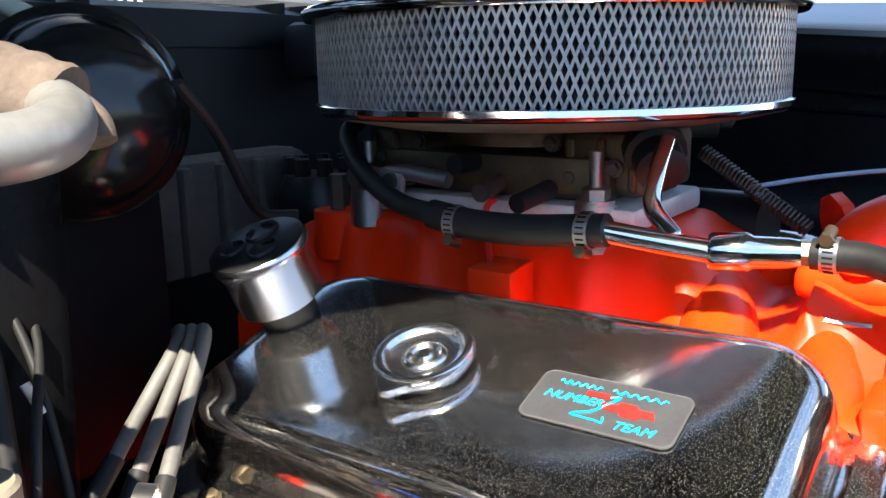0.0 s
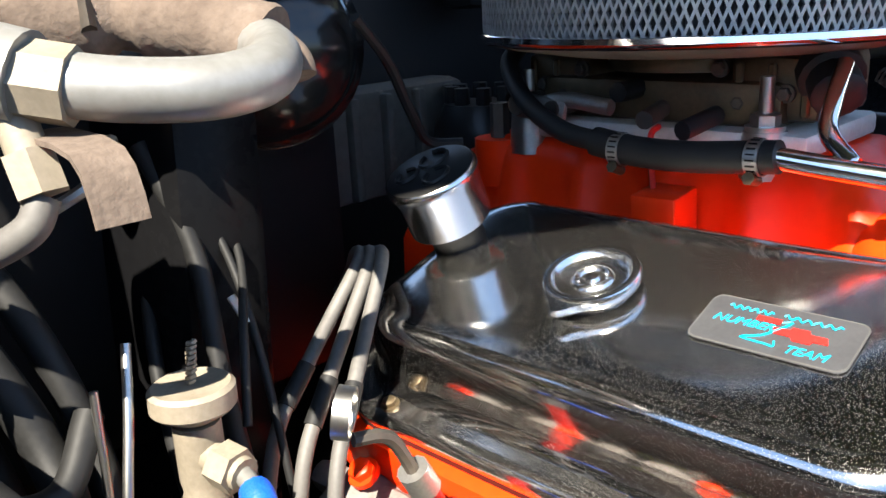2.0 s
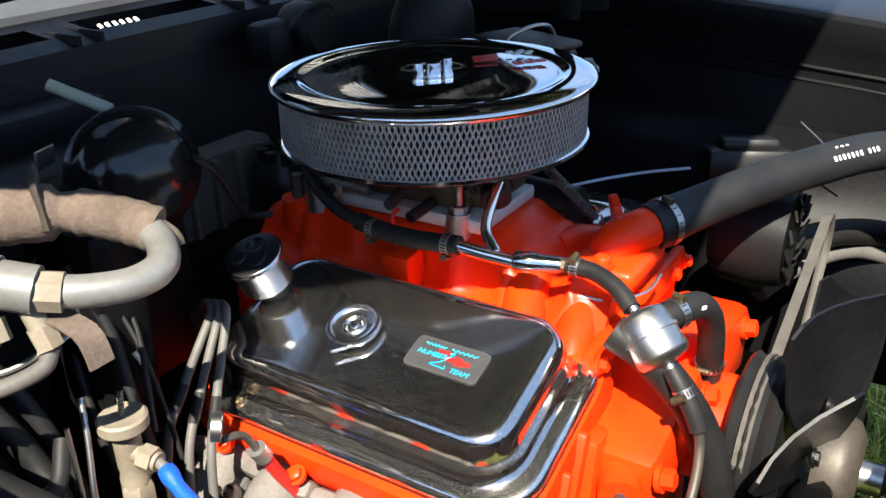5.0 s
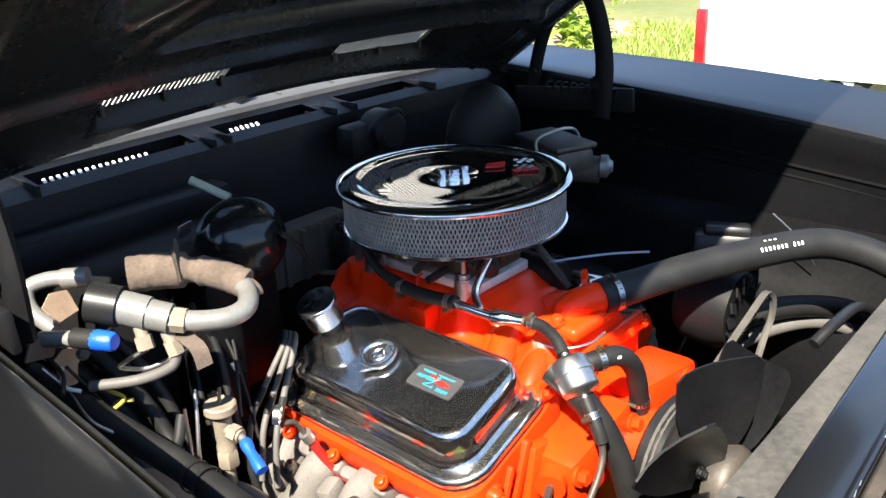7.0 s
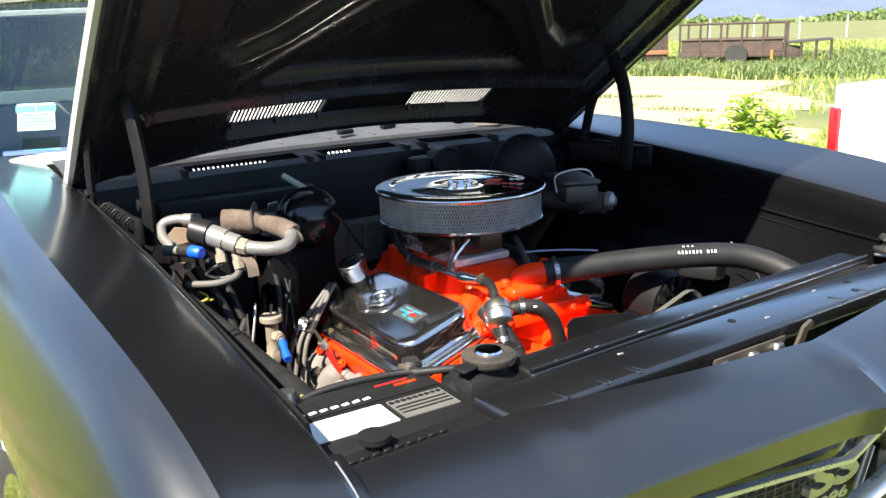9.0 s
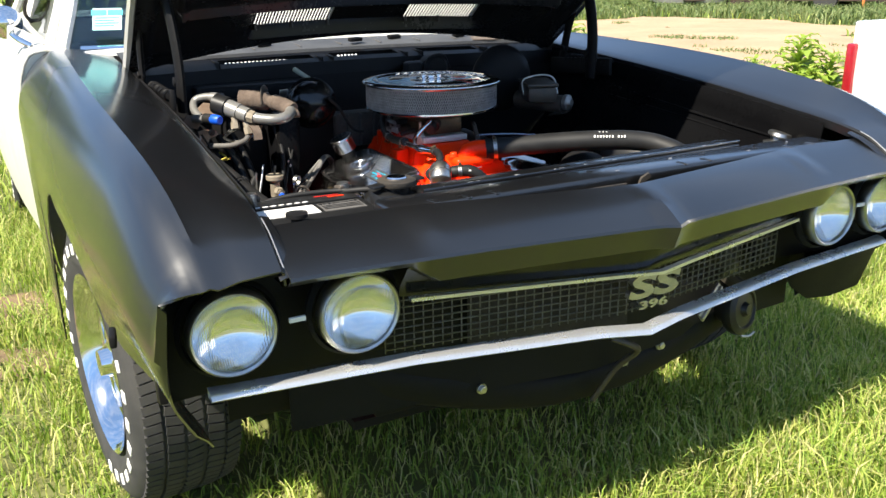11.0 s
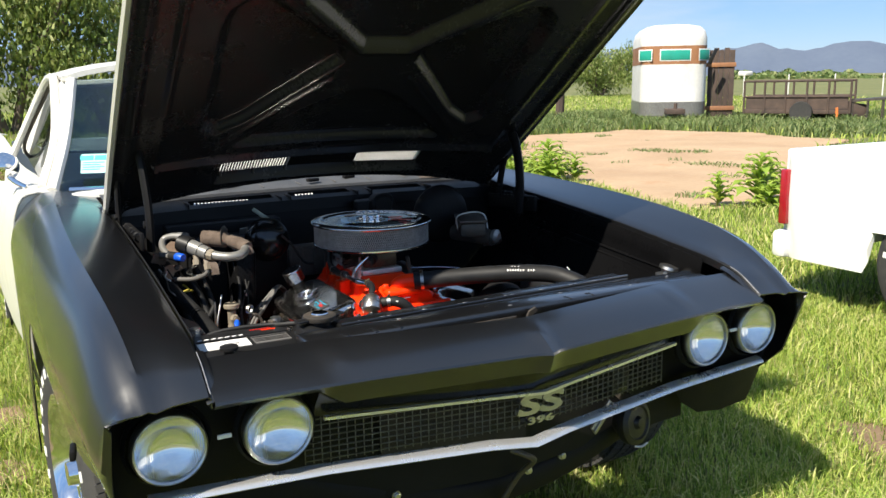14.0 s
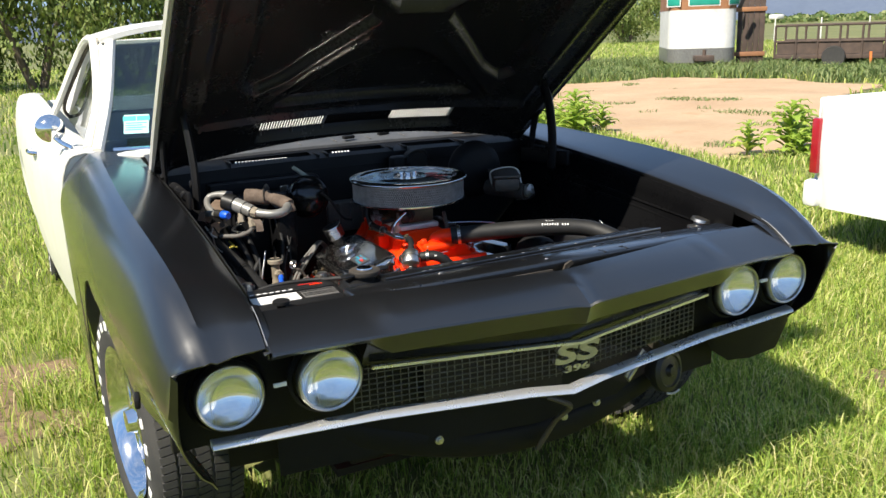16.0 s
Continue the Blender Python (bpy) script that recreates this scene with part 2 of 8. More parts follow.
def spline(pts, n=8):
    """A smooth line through the points."""
    p = [Vector(q) for q in pts]
    p = [p[0] * 2 - p[1]] + p + [p[-1] * 2 - p[-2]]
    out = []
    for i in range(1, len(p) - 2):
        for k in range(n):
            t = k / n
            a, b, c, d = p[i - 1:i + 3]
            out.append(0.5 * (2 * b + (c - a) * t + (2 * a - 5 * b + 4 * c - d) * t * t + (3 * b - a - 3 * c + d) * t ** 3))
    return out + [p[-2]]


def tube(bm, pts, r, seg=10, n=8, smooth=True, flat=1.0):
    """A hose along the points; r is a radius, or a function of the way along from 0 to 1."""
    line = spline(pts, n) if smooth else [Vector(q) for q in pts]
    up = Vector((0, 0, 1))
    t0 = (line[1] - line[0]).normalized()
    side = t0.cross(up)
    side = side.normalized() if side.length > 1e-3 else Vector((1, 0, 0))
    rings = []
    for i, p in enumerate(line):
        t = (line[min(i + 1, len(line) - 1)] - line[max(i - 1, 0)]).normalized()
        side = (side - t * side.dot(t)).normalized()
        w = t.cross(side)
        rr = r(i / (len(line) - 1)) if callable(r) else r
        rings.append([bm.verts.new(p + side * rr * math.cos(a) + w * rr * flat * math.sin(a)) for a in (2 * math.pi * k / seg for k in range(seg))])
    for a, b in zip(rings, rings[1:]):
        for k in range(seg):
            bm.faces.new((a[k], a[(k + 1) % seg], b[(k + 1) % seg], b[k]))
    bm.faces.new(rings[0][::-1])
    bm.faces.new(rings[-1])
    return bm


def sheet(bm, rows, thick=0.0, close=False):
    """Faces between rows of points of equal length."""
    vs = [[bm.verts.new(p) for p in r] for r in rows]
    for a, b in zip(vs, vs[1:]):
        k = len(a)
        for i in range(k if close else k - 1):
            bm.faces.new((a[i], a[(i + 1) % k], b[(i + 1) % k], b[i]))
    if thick:
        bmesh.ops.recalc_face_normals(bm, faces=bm.faces)
        bmesh.ops.solidify(bm, geom=bm.faces[:], thickness=thick)
    return bm


def curve_at(keys, t):
    """Smooth value between (t, value) keys."""
    if t <= keys[0][0]:
        return keys[0][1]
    for i in range(len(keys) - 1):
        (a, u), (b, v) = keys[i], keys[i + 1]
        if t <= b:
            m = (v - u) / (b - a)
            m0 = m if i == 0 else (v - keys[i - 1][1]) / (b - keys[i - 1][0])
            m1 = m if i == len(keys) - 2 else (keys[i + 2][1] - u) / (keys[i + 2][0] - a)
            s, w = (t - a) / (b - a), b - a
            return u * (2 * s ** 3 - 3 * s * s + 1) + v * (3 * s * s - 2 * s ** 3) + w * (m0 * (s ** 3 - 2 * s * s + s) + m1 * (s ** 3 - s * s))
    return keys[-1][1]


def flip_x(bm):
    bmesh.ops.scale(bm, vec=(-1, 1, 1), verts=bm.verts[:])
    bmesh.ops.reverse_faces(bm, faces=bm.faces[:])
    return bm


def prism(bm, outline, depth, m=None):
    """A flat outline in x, y, given depth along z."""
    m = m or Matrix()
    a = [bm.verts.new(m @ Vector((x, y, 0))) for x, y in outline]
    b = [bm.verts.new(m @ Vector((x, y, depth))) for x, y in outline]
    k = len(a)
    bm.faces.new(a[::-1])
    bm.faces.new(b)
    for i in range(k):
        bm.faces.new((a[i], a[(i + 1) % k], b[(i + 1) % k], b[i]))
    return bm


def round_rect(w, h, r, seg=5):
    out = []
    for cx, cy, a0 in ((w / 2 - r, h / 2 - r, 0), (-w / 2 + r, h / 2 - r, 90), (-w / 2 + r, -h / 2 + r, 180), (w / 2 - r, -h / 2 + r, 270)):
        for k in range(seg + 1):
            a = radians(a0 + 90 * k / seg)
            out.append((cx + r * math.cos(a), cy + r * math.sin(a)))
    return out


def B():
    return bmesh.new()

# ---- the car: body ----
car = thing("pickup_car", "white coupe pickup, satin black front, raised hood, on grass", "car")

AXLE_F, AXLE_R, TYRE_R = -0.07, 2.88, 0.335
GAP_Z = [(-0.931, 0.767), (-0.83, 0.824), (-0.6, 0.860), (-0.2, 0.902), (0.4, 0.943), (0.8, 0.958)]
CREST_Z = [(-0.918, 0.768), (-0.86, 0.812), (-0.75, 0.866), (-0.6, 0.902), (-0.27, 0.936), (0.2, 0.957), (0.8, 0.972)]
CREST_X = [(-0.918, 0.777), (-0.6, 0.802), (-0.2, 0.816), (0.3, 0.808), (0.8, 0.790)]
SIDE_X = [(-0.915, 0.848), (-0.8, 0.872), (-0.4, 0.905), (0.0, 0.926), (0.4, 0.932), (0.9, 0.936), (1.4, 0.955), (2.0, 0.995), (2.8, 1.028), (3.6, 1.035), (4.4, 0.985)]


def arch_low(y, axle, base, r=0.375):
    d = abs(y - axle)
    return max(base, TYRE_R + math.sqrt(r * r - d * d) + 0.01) if d < r else base


FRONT_LOW = [(-0.918, 0.744), (-0.905, 0.712), (-0.88, 0.645), (-0.86, 0.588), (-0.80, 0.525), (-0.72, 0.438), (-0.65, 0.368), (-0.60, 0.440), (-0.50, 0.528), (-0.40, 0.608), (-0.30, 0.655), (-0.18, 0.688), (-0.07, 0.697)]
TUCK = [(-0.918, 0.0), (-0.86, 0.012), (-0.72, 0.085), (-0.65, 0.13), (-0.60, 0.095), (-0.50, 0.03), (-0.40, 0.008), (-0.2, 0.0)]


def fender():
    bm = B()
    ys = [-0.918, -0.912, -0.905, -0.893, -0.88, -0.87, -0.86, -0.84, -0.82, -0.80, -0.76, -0.72, -0.685, -0.65, -0.625, -0.60, -0.55, -0.50, -0.45, -0.40]
    ys += [-0.35, -0.30, -0.24, -0.18, -0.12] + [AXLE_F + 0.375 * math.sin(radians(a)) for a in range(0, 91, 9)] + [0.34, 0.44, 0.54, 0.64, 0.715]
    rows = []
    for y in ys:
        g, c, cx, sx = (curve_at(k, y) for k in (GAP_Z, CREST_Z, CREST_X, SIDE_X))
        front = max(0.0, (-0.6 - y) / 0.318)
        if y <= AXLE_F:
            low = FRONT_LOW[0][1]
            for (a, u), (b, v) in zip(FRONT_LOW, FRONT_LOW[1:]):
                if a <= y <= b:
                    low = u + (v - u) * (y - a) / (b - a)
            tuck = curve_at(TUCK, y)
        else:
            low, tuck = arch_low(y, AXLE_F, 0.24), 0.0
        pts = [(0.670, y, g - 0.022), (0.671, y, g - 0.004), (0.676, y, g), (0.70, y, g + (c - g) * 0.18), (0.735, y, g + (c - g) * 0.5)]
        pts += [(cx - 0.012, y, c - 0.004), (cx, y, c), (cx + 0.010, y, c - 0.003)]
        z0 = min(max(low + 0.012, c - 0.19 + 0.06 * front), c - 0.012)
        w = sx - cx - 0.010
        for k in range(1, 9):
            a = radians(90 * k / 8)
            pts.append((cx + 0.010 + w * math.sin(a) ** 1.1, y, z0 + (c - 0.003 - z0) * math.cos(a) ** 1.1 if k < 8 else z0))
        for k in range(1, 6):
            f = k / 5
            pts.append((sx - 0.010 * f - tuck * f ** 1.4, y, z0 + (low - z0) * f))
        rows.append([Vector((-x, yy, z)) for x, yy, z in pts])
    sheet(bm, rows)
    bmesh.ops.recalc_face_normals(bm, faces=bm.faces)
    bmesh.ops.solidify(bm, geom=bm.faces[:], thickness=0.0035)
    return bm


fender_r = part("front_fender", fender(), SATIN, car, "satin black steel front fender", smooth=30)
bm = fender()
fender_l = part("front_fender", flip_x(bm), SATIN, car, "satin black steel front fender", smooth=30)

# side marker slot in the fender
for s in (-1, 1):
    bm = box(B(), (0.012, 0.05, 0.022), (s * 0.882, -0.615, 0.600), rot(0, 0, s * 7), 0.004)
    part("side_marker_recess", bm, BAY, car, "empty dark side marker opening")


def header(bm):
    """The panel over the grille: a pointed nose with two raised creases."""
    rows = []
    for i in range(57):
        x = -0.668 + 1.336 * i / 56
        a = abs(x)
        mid = max(0.0, 1 - a / 0.36)
        crease = math.exp(-((a - 0.432) / 0.010) ** 2)
        nose = 0.048 * max(0.0, 1 - a / 0.60) + 0.012 * max(0.0, 1 - a / 0.03)
        drop = 0.010 + 0.030 * min(1.0, max(0.0, (0.475 - a) / 0.04))
        rise = 0.012 * min(1.0, max(0.0, (0.440 - a) / 0.02))
        yf = -0.931 - nose
        zf = 0.766 - 0.006 * mid
        yb = -0.814 - 0.060 * max(0.0, 1 - a / 0.44) ** 0.8
        zb = 0.812 - 0.006 * mid
        pts = [(x, yb + 0.004, zb - 0.040), (x, yb + 0.002, zb - 0.006), (x, yb, zb)]
        for k in range(1, 7):
            f = k / 6
            pts.append((x, yb + (yf - yb) * f, zb + (zf - zb) * f ** 1.25 + rise * 0.25 * math.sin(math.pi * f) + 0.006 * crease * math.sin(math.pi * min(1.0, f * 1.2)) + 0.004 * math.exp(-(x / 0.016) ** 2) * math.sin(math.pi * f)))
        pts += [(x, yf - 0.002, zf - 0.005), (x, yf + 0.012, zf - drop - 0.006), (x, yf + 0.035, zf - drop - 0.014), (x, yf + 0.08, zf - drop - 0.016)]
        rows.append([Vector(p) for p in pts])
    sheet(bm, rows)
    bmesh.ops.recalc_face_normals(bm, faces=bm.faces)
    bmesh.ops.solidify(bm, geom=bm.faces[:], thickness=0.003)
    return bm


part("header_panel", header(B()), SATIN, car, "satin black pointed header panel above the grille", smooth=28)

# narrow seam strips between header and fenders
for s in (-1, 1):
    rows = []
    for y in (-0.80, -0.83, -0.86, -0.89, -0.91, -0.922):
        z = curve_at(GAP_Z, y) - 0.006
        rows.append([Vector((s * 0.655, y, z - 0.004)), Vector((s * 0.667, y, z)), Vector((s * 0.680, y, z - 0.004))])
    part("seam_strip", sheet(B(), rows, 0.002), SATIN, car, "black seam between header and fender")
    # Thin bright tube in place of the highlight on the painted fender edge.
    bm = tube(B(), [(s * 0.6715, y, curve_at(GAP_Z, y) + 0.0008) for y in (-0.82, -0.85, -0.88, -0.90, -0.914)], 0.0011, 6, 3)
    part("seam_glint", bm, SCUFF_GLINT, car, "bright line painting the highlight on the fender edge at the seam")

# front face behind the lamps, closing the nose
for s in (-1, 1):
    part("lamp_panel", box(B(), (0.40, 0.02, 0.22), (s * 0.645, -0.770, 0.655), rot(0, 0, -s * 3), 0.004), BAY, car, "black headlamp mounting panel")

# radiator support bars
FB = pose(0.075, -0.776, 0.795, 0, 0, 0.6)
bm = box(B(), (1.07, 0.078, 0.030), (0, 0, 0), FB, 0.007)
part("radiator_support", bm, SATIN, car, "black radiator support bar, scuffed along the edge", smooth=50)
part("support_web", box(B(), (1.07, 0.004, 0.10), (0, 0, 0), FB @ Matrix.Translation((0, -0.022, -0.06))), BAY, car, "black web below the support bar")
for x in (-0.452, -0.389, -0.334, 0.10, 0.165, 0.40, 0.47):
    bm = box(B(), (0.010, 0.026, 0.005), (0, 0, 0), FB @ Matrix.Translation((x, -0.025, 0.0140)) @ rot(0, 0, 14), 0.003)
    part("pressed_rib", bm, SATIN, car)
for x, y in ((-0.40, -0.018), (-0.10, 0.010), (0.16, -0.02), (0.19, 0.012), (0.33, 0.0)):
    part("bar_hole", lathe(B(), [(0.006, 0), (0.006, 0.001)], 12, FB @ Matrix.Translation((x, y, 0.0148))), BAY, car)
RB = pose(0.045, -0.683, 0.792, 0, 0, 2.3)
part("radiator_top_bar", box(B(), (0.80, 0.058, 0.024), (0, 0, 0), RB, 0.006), SATIN, car, "worn black upper radiator bar", smooth=50)
part("top_bar_lip", box(B(), (0.80, 0.008, 0.010), (0, 0, 0), RB @ Matrix.Translation((0, -0.024, 0.013)), 0.003), SATIN, car)
part("bar_valley", box(B(), (0.84, 0.050, 0.006), (0.06, -0.722, 0.782), rot(0, 0, 1.4), 0.002), DARKSTEEL, car, "rusty grimy channel between the bars")
for k in range(16):
    x = -0.36 + 0.046 * k + 0.024 * math.sin(k * 2.7)
    bm = box(B(), (0.003 + 0.009 * abs(math.sin(k * 1.9)), 0.0012 + 0.0012 * abs(math.sin(k * 3.1)), 0.0016), (0, 0, 0), RB @ Matrix.Translation((x, -0.0275 + 0.0004 * (k % 3), 0.0176)) @ rot(0, 0, 6 * math.sin(k)), 0.0006, 1)
    part("paint_chip", bm, SCUFF_GLINT, car, "bare metal chip in the paint")
for x, y in ((-0.31, 0.02), (-0.05, -0.012), (0.11, 0.018), (0.30, -0.01), (0.44, 0.012)):
    part("paint_chip", box(B(), (0.009, 0.004, 0.0012), (0, 0, 0), FB @ Matrix.Translation((x, y, 0.0152)) @ rot(0, 0, 40 * x), 0.0005, 1), SCUFF_GLINT, car, "bare metal chip in the paint")
part("corner_shelf", box(B(), (0.24, 0.075, 0.012), (-0.55, -0.795, 0.790), rot(0, 0, 1), 0.003), BAY, car, "black shelf in front of the battery")
for k in range(9):
    part("shelf_slot", box(B(), (0.010, 0.006, 0.006), (-0.635 + 0.014 * k, -0.781 + 0.0003 * k, 0.797), None, 0.001, 1), BAY, car)
latch = part("hood_latch", box(B(), (0.150, 0.004, 0.046), (-0.055, -0.8195, 0.772), rot(8), 0.002), DARKSTEEL, car, "bare steel hood latch plate with bolts")
part("latch_hook", prism(B(), [(0, 0), (0.018, 0), (0.040, 0.016), (0.046, 0.046), (0.058, 0.052), (0.050, 0.060), (0.034, 0.052), (0.026, 0.026), (0.008, 0.016), (0, 0.018)], 0.005, pose(0.012, -0.822, 0.752, 90 + 8, 0, 0)), DARKSTEEL, latch, "curved latch hook")
for x in (-0.108, -0.050, 0.004):
    part("latch_bolt", bolt(B(), (x, -0.823, 0.780), (0, -1, 0.14), 0.008, 0.007), STEEL, latch, "bright bolt head")

# cowl and firewall


def cowl_z(x):
    return 0.010 * (1 - (x / 0.665) ** 2)


SLOTS = ((-0.42, -0.15), (-0.09, 0.12), (0.20, 0.40))
xs = sorted({-0.665 + 1.33 * i / 40 for i in range(41)} | {q for w in SLOTS for q in w})
bm = B()
ys = (0.334, 0.340, 0.375, 0.425, 0.452)
zs = (0.880, 0.916, 0.924, 0.930, 0.934)
g = [[bm.verts.new((x, y, z + cowl_z(x))) for y, z in zip(ys, zs)] for x in xs]
for i in range(len(xs) - 1):
    for j in range(4):
        if j == 2 and any(a < (xs[i] + xs[i + 1]) / 2 < b for a, b in SLOTS):
            continue
        bm.faces.new((g[i][j], g[i + 1][j], g[i + 1][j + 1], g[i][j + 1]))
bmesh.ops.solidify(bm, geom=bm.faces[:], thickness=0.003)
part("plenum_panel", bm, PLENUM, car, "satin black plenum panel with open slots", smooth=30)
bm = B()
rows = []
for i in range(41):
    x = -0.665 + 1.33 * i / 40
    rows.append([Vector((x, y, z + cowl_z(x))) for y, z in ((0.453, 0.925), (0.455, 0.943), (0.462, 0.947), (0.52, 0.957), (0.56, 0.960), (0.574, 0.960))])
sheet(bm, rows, 0.003)
rows = []
b3 = B()
for i in range(41):
    x = -0.74 + 1.48 * i / 40
    rows.append([Vector((x, y + 0.03 * (x / 0.7) ** 2, z + cowl_z(x))) for y, z in ((0.575, 0.950), (0.577, 0.962), (0.60, 0.965), (0.66, 0.962), (0.735, 0.955))])
sheet(b3, rows, 0.003)
part("outer_cowl", b3, WHITE, car, "white painted outer cowl below the windscreen", smooth=30)
part("cowl_panel", bm, COWLDUST, car, "dusty grey-black cowl panel under the hood edge", smooth=30)
for a, b in SLOTS:
    bm = box(B(), (b - a + 0.04, 0.11, 0.004), ((a + b) / 2, 0.395, 0.875), None)
    box(bm, (b - a + 0.04, 0.004, 0.066), ((a + b) / 2, 0.449, 0.908), None)
    for x in (a - 0.014, b + 0.014):
        box(bm, (0.004, 0.11, 0.062), (x, 0.395, 0.907), None)
    part("plenum_floor", bm, BAY, car)
# Pale bars stand in for the sunlight that stripes the plenum slots.
for a, b in ((-0.405, -0.215), (-0.070, 0.008)):
    for k in range(int((b - a) / 0.0112)):
        bm = box(B(), (0.0050, 0.016, 0.003), (a + 0.0112 * k, 0.386, 0.923 + cowl_z(a)), rot(20, 0, -12), 0.001, 1)
        part("plenum_sun_stripe", bm, PAPER, car, "pale bar painting a stripe of sunlight at the plenum slot")
for x in (-0.30, -0.16, -0.03, 0.10, 0.235, 0.37):
    bm = box(B(), (0.003, 0.085, 0.0022), (x, 0.505, 0.9545 + cowl_z(x)), rot(5, 0, 4))
    part("sealer_line", bm, GREYWIRE, car, "pale sealer line")
for x, y in ((-0.26, 0.50), (0.02, 0.47), (0.17, 0.51), (0.40, 0.50)):
    bm = box(B(), (0.045, 0.018, 0.012), (x, y, 0.962 + cowl_z(x)), rot(4, 0, 14), 0.003)
    part("cowl_clip", bm, BAY, car, "black clip on the cowl")
bm = B()
sheet(bm, [[Vector((0.43, 0.455, 0.953)), Vector((0.45, 0.53, 0.963))], [Vector((0.50, 0.452, 0.951)), Vector((0.52, 0.52, 0.962))], [Vector((0.57, 0.46, 0.950)), Vector((0.60, 0.50, 0.956))]], 0.003)
part("bare_patch", bm, TAPE, car, "bare scraped primer patch on the cowl end")

bm = B()
box(bm, (1.36, 0.02, 0.62), (0, 0.347, 0.585), None, 0.004)
part("firewall", bm, BAY, car, "black firewall")
for s in (-1, 1):
    wall, house = [], []
    for i in range(33):
        y = -0.735 + 1.065 * i / 32
        bulge = math.exp(-((y - AXLE_F) / 0.30) ** 2)
        g = curve_at(GAP_Z, y)
        pts = [(0.662, g - 0.012), (0.655, g - 0.05), (0.658, g - 0.055), (0.645, g - 0.12), (0.64 - 0.02 * bulge, 0.71)]
        wall.append([Vector((s * x, y, z)) for x, z in pts])
        lift = max(0.0, (-0.60 - y) / 0.135)
        pts = [(0.650 - 0.02 * bulge, 0.722), (0.60 - 0.03 * bulge, 0.67 + 0.02 * bulge), (0.55 - 0.04 * bulge, 0.61 + 0.05 * bulge), (0.49 - 0.03 * bulge, 0.52 + 0.06 * bulge), (0.46, 0.44), (0.45, 0.40)]
        house.append([Vector((s * x, y, z + (0.70 - z) * 0.75 * lift)) for x, z in pts])
    for nm, rows, mt_, lb in (("fender_apron", wall, INNER if s < 0 else APRON, "black fender apron wall"), ("wheelhouse", house, TANDUST if s < 0 else APRON, "dusty tan-grey wheelhouse panel" if s < 0 else "black wheelhouse panel")):
        bm = B()
        sheet(bm, rows)
        bmesh.ops.recalc_face_normals(bm, faces=bm.faces)
        bmesh.ops.solidify(bm, geom=bm.faces[:], thickness=0.003)
        part(nm, bm, mt_, car, lb, smooth=45)
    bm = B()
    for k in range(3):
        tube(bm, [(s * 0.650, -0.72, 0.775 - 0.03 * k), (s * 0.648, -0.4, 0.80 - 0.02 * k), (s * 0.64, 0.0, 0.84 - 0.03 * k)], 0.004, 6, 4)
    part("apron_bead", bm, INNER if s < 0 else APRON, car, "pressed beads along the apron")
bm = box(B(), (0.86, 0.9, 0.02), (0, -0.08, 0.26))
box(bm, (0.86, 0.12, 0.12), (0, -0.20, 0.30), None, 0.02)
part("crossmember", bm, BAY, car, "dark front crossmember below the engine")

# ---- the raised hood ----
HOOD_Y, HOOD_Z, HOOD_A, HOOD_L, HOOD_W = 0.385, 0.945, 35.3, 1.24, 0.668
hood = part("hood", B(), HOODIN, car, "raised black hood, inner side stamped")


def on_hood(u, v, h=0.0):
    """A place on the hood: u across, v from the rear edge, h below its underside."""
    a = radians(HOOD_A)
    h -= 0.040 * (1 - (u / HOOD_W) ** 2)
    return Vector((u, HOOD_Y - v * math.cos(a) - h * math.sin(a), HOOD_Z + v * math.sin(a) - h * math.cos(a)))


def seg_dist(p, a, b):
    ab, ap = b - a, p - a
    t = max(0.0, min(1.0, ap.dot(ab) / ab.length_squared))
    return (ap - ab * t).length


def in_poly(p, poly):
    inside = False
    for a, b in zip(poly, poly[1:] + poly[:1]):
        if (a.y > p.y) != (b.y > p.y) and p.x < (b.x - a.x) * (p.y - a.y) / (b.y - a.y) + a.x:
            inside = not inside
    return inside


SIDE_POCKET = ((0.112, 0.70), (0.120, 0.748), (0.345, 0.935), (0.398, 0.945), (0.438, 0.905), (0.450, 0.85), (0.440, 0.56), (0.442, 0.425), (0.405, 0.395), (0.325, 0.450), (0.190, 0.610))
POCKETS = [[Vector(q) for q in poly] for poly in (
    SIDE_POCKET, [(-u, v) for u, v in SIDE_POCKET],
    ((-0.33, 0.315), (-0.24, 0.405), (-0.15, 0.490), (-0.06, 0.548), (0.0, 0.558), (0.06, 0.548), (0.15, 0.490), (0.24, 0.405), (0.33, 0.315)),
    ((-0.42, 1.09), (-0.30, 0.985), (-0.065, 0.765), (0.065, 0.765), (0.30, 0.985), (0.42, 1.09)))]
BEADS = [(Vector((s * 0.400, 0.310)), Vector((s * 0.118, 0.625))) for s in (-1, 1)]
VENTS = ((-0.345, -0.122), (0.108, 0.338))


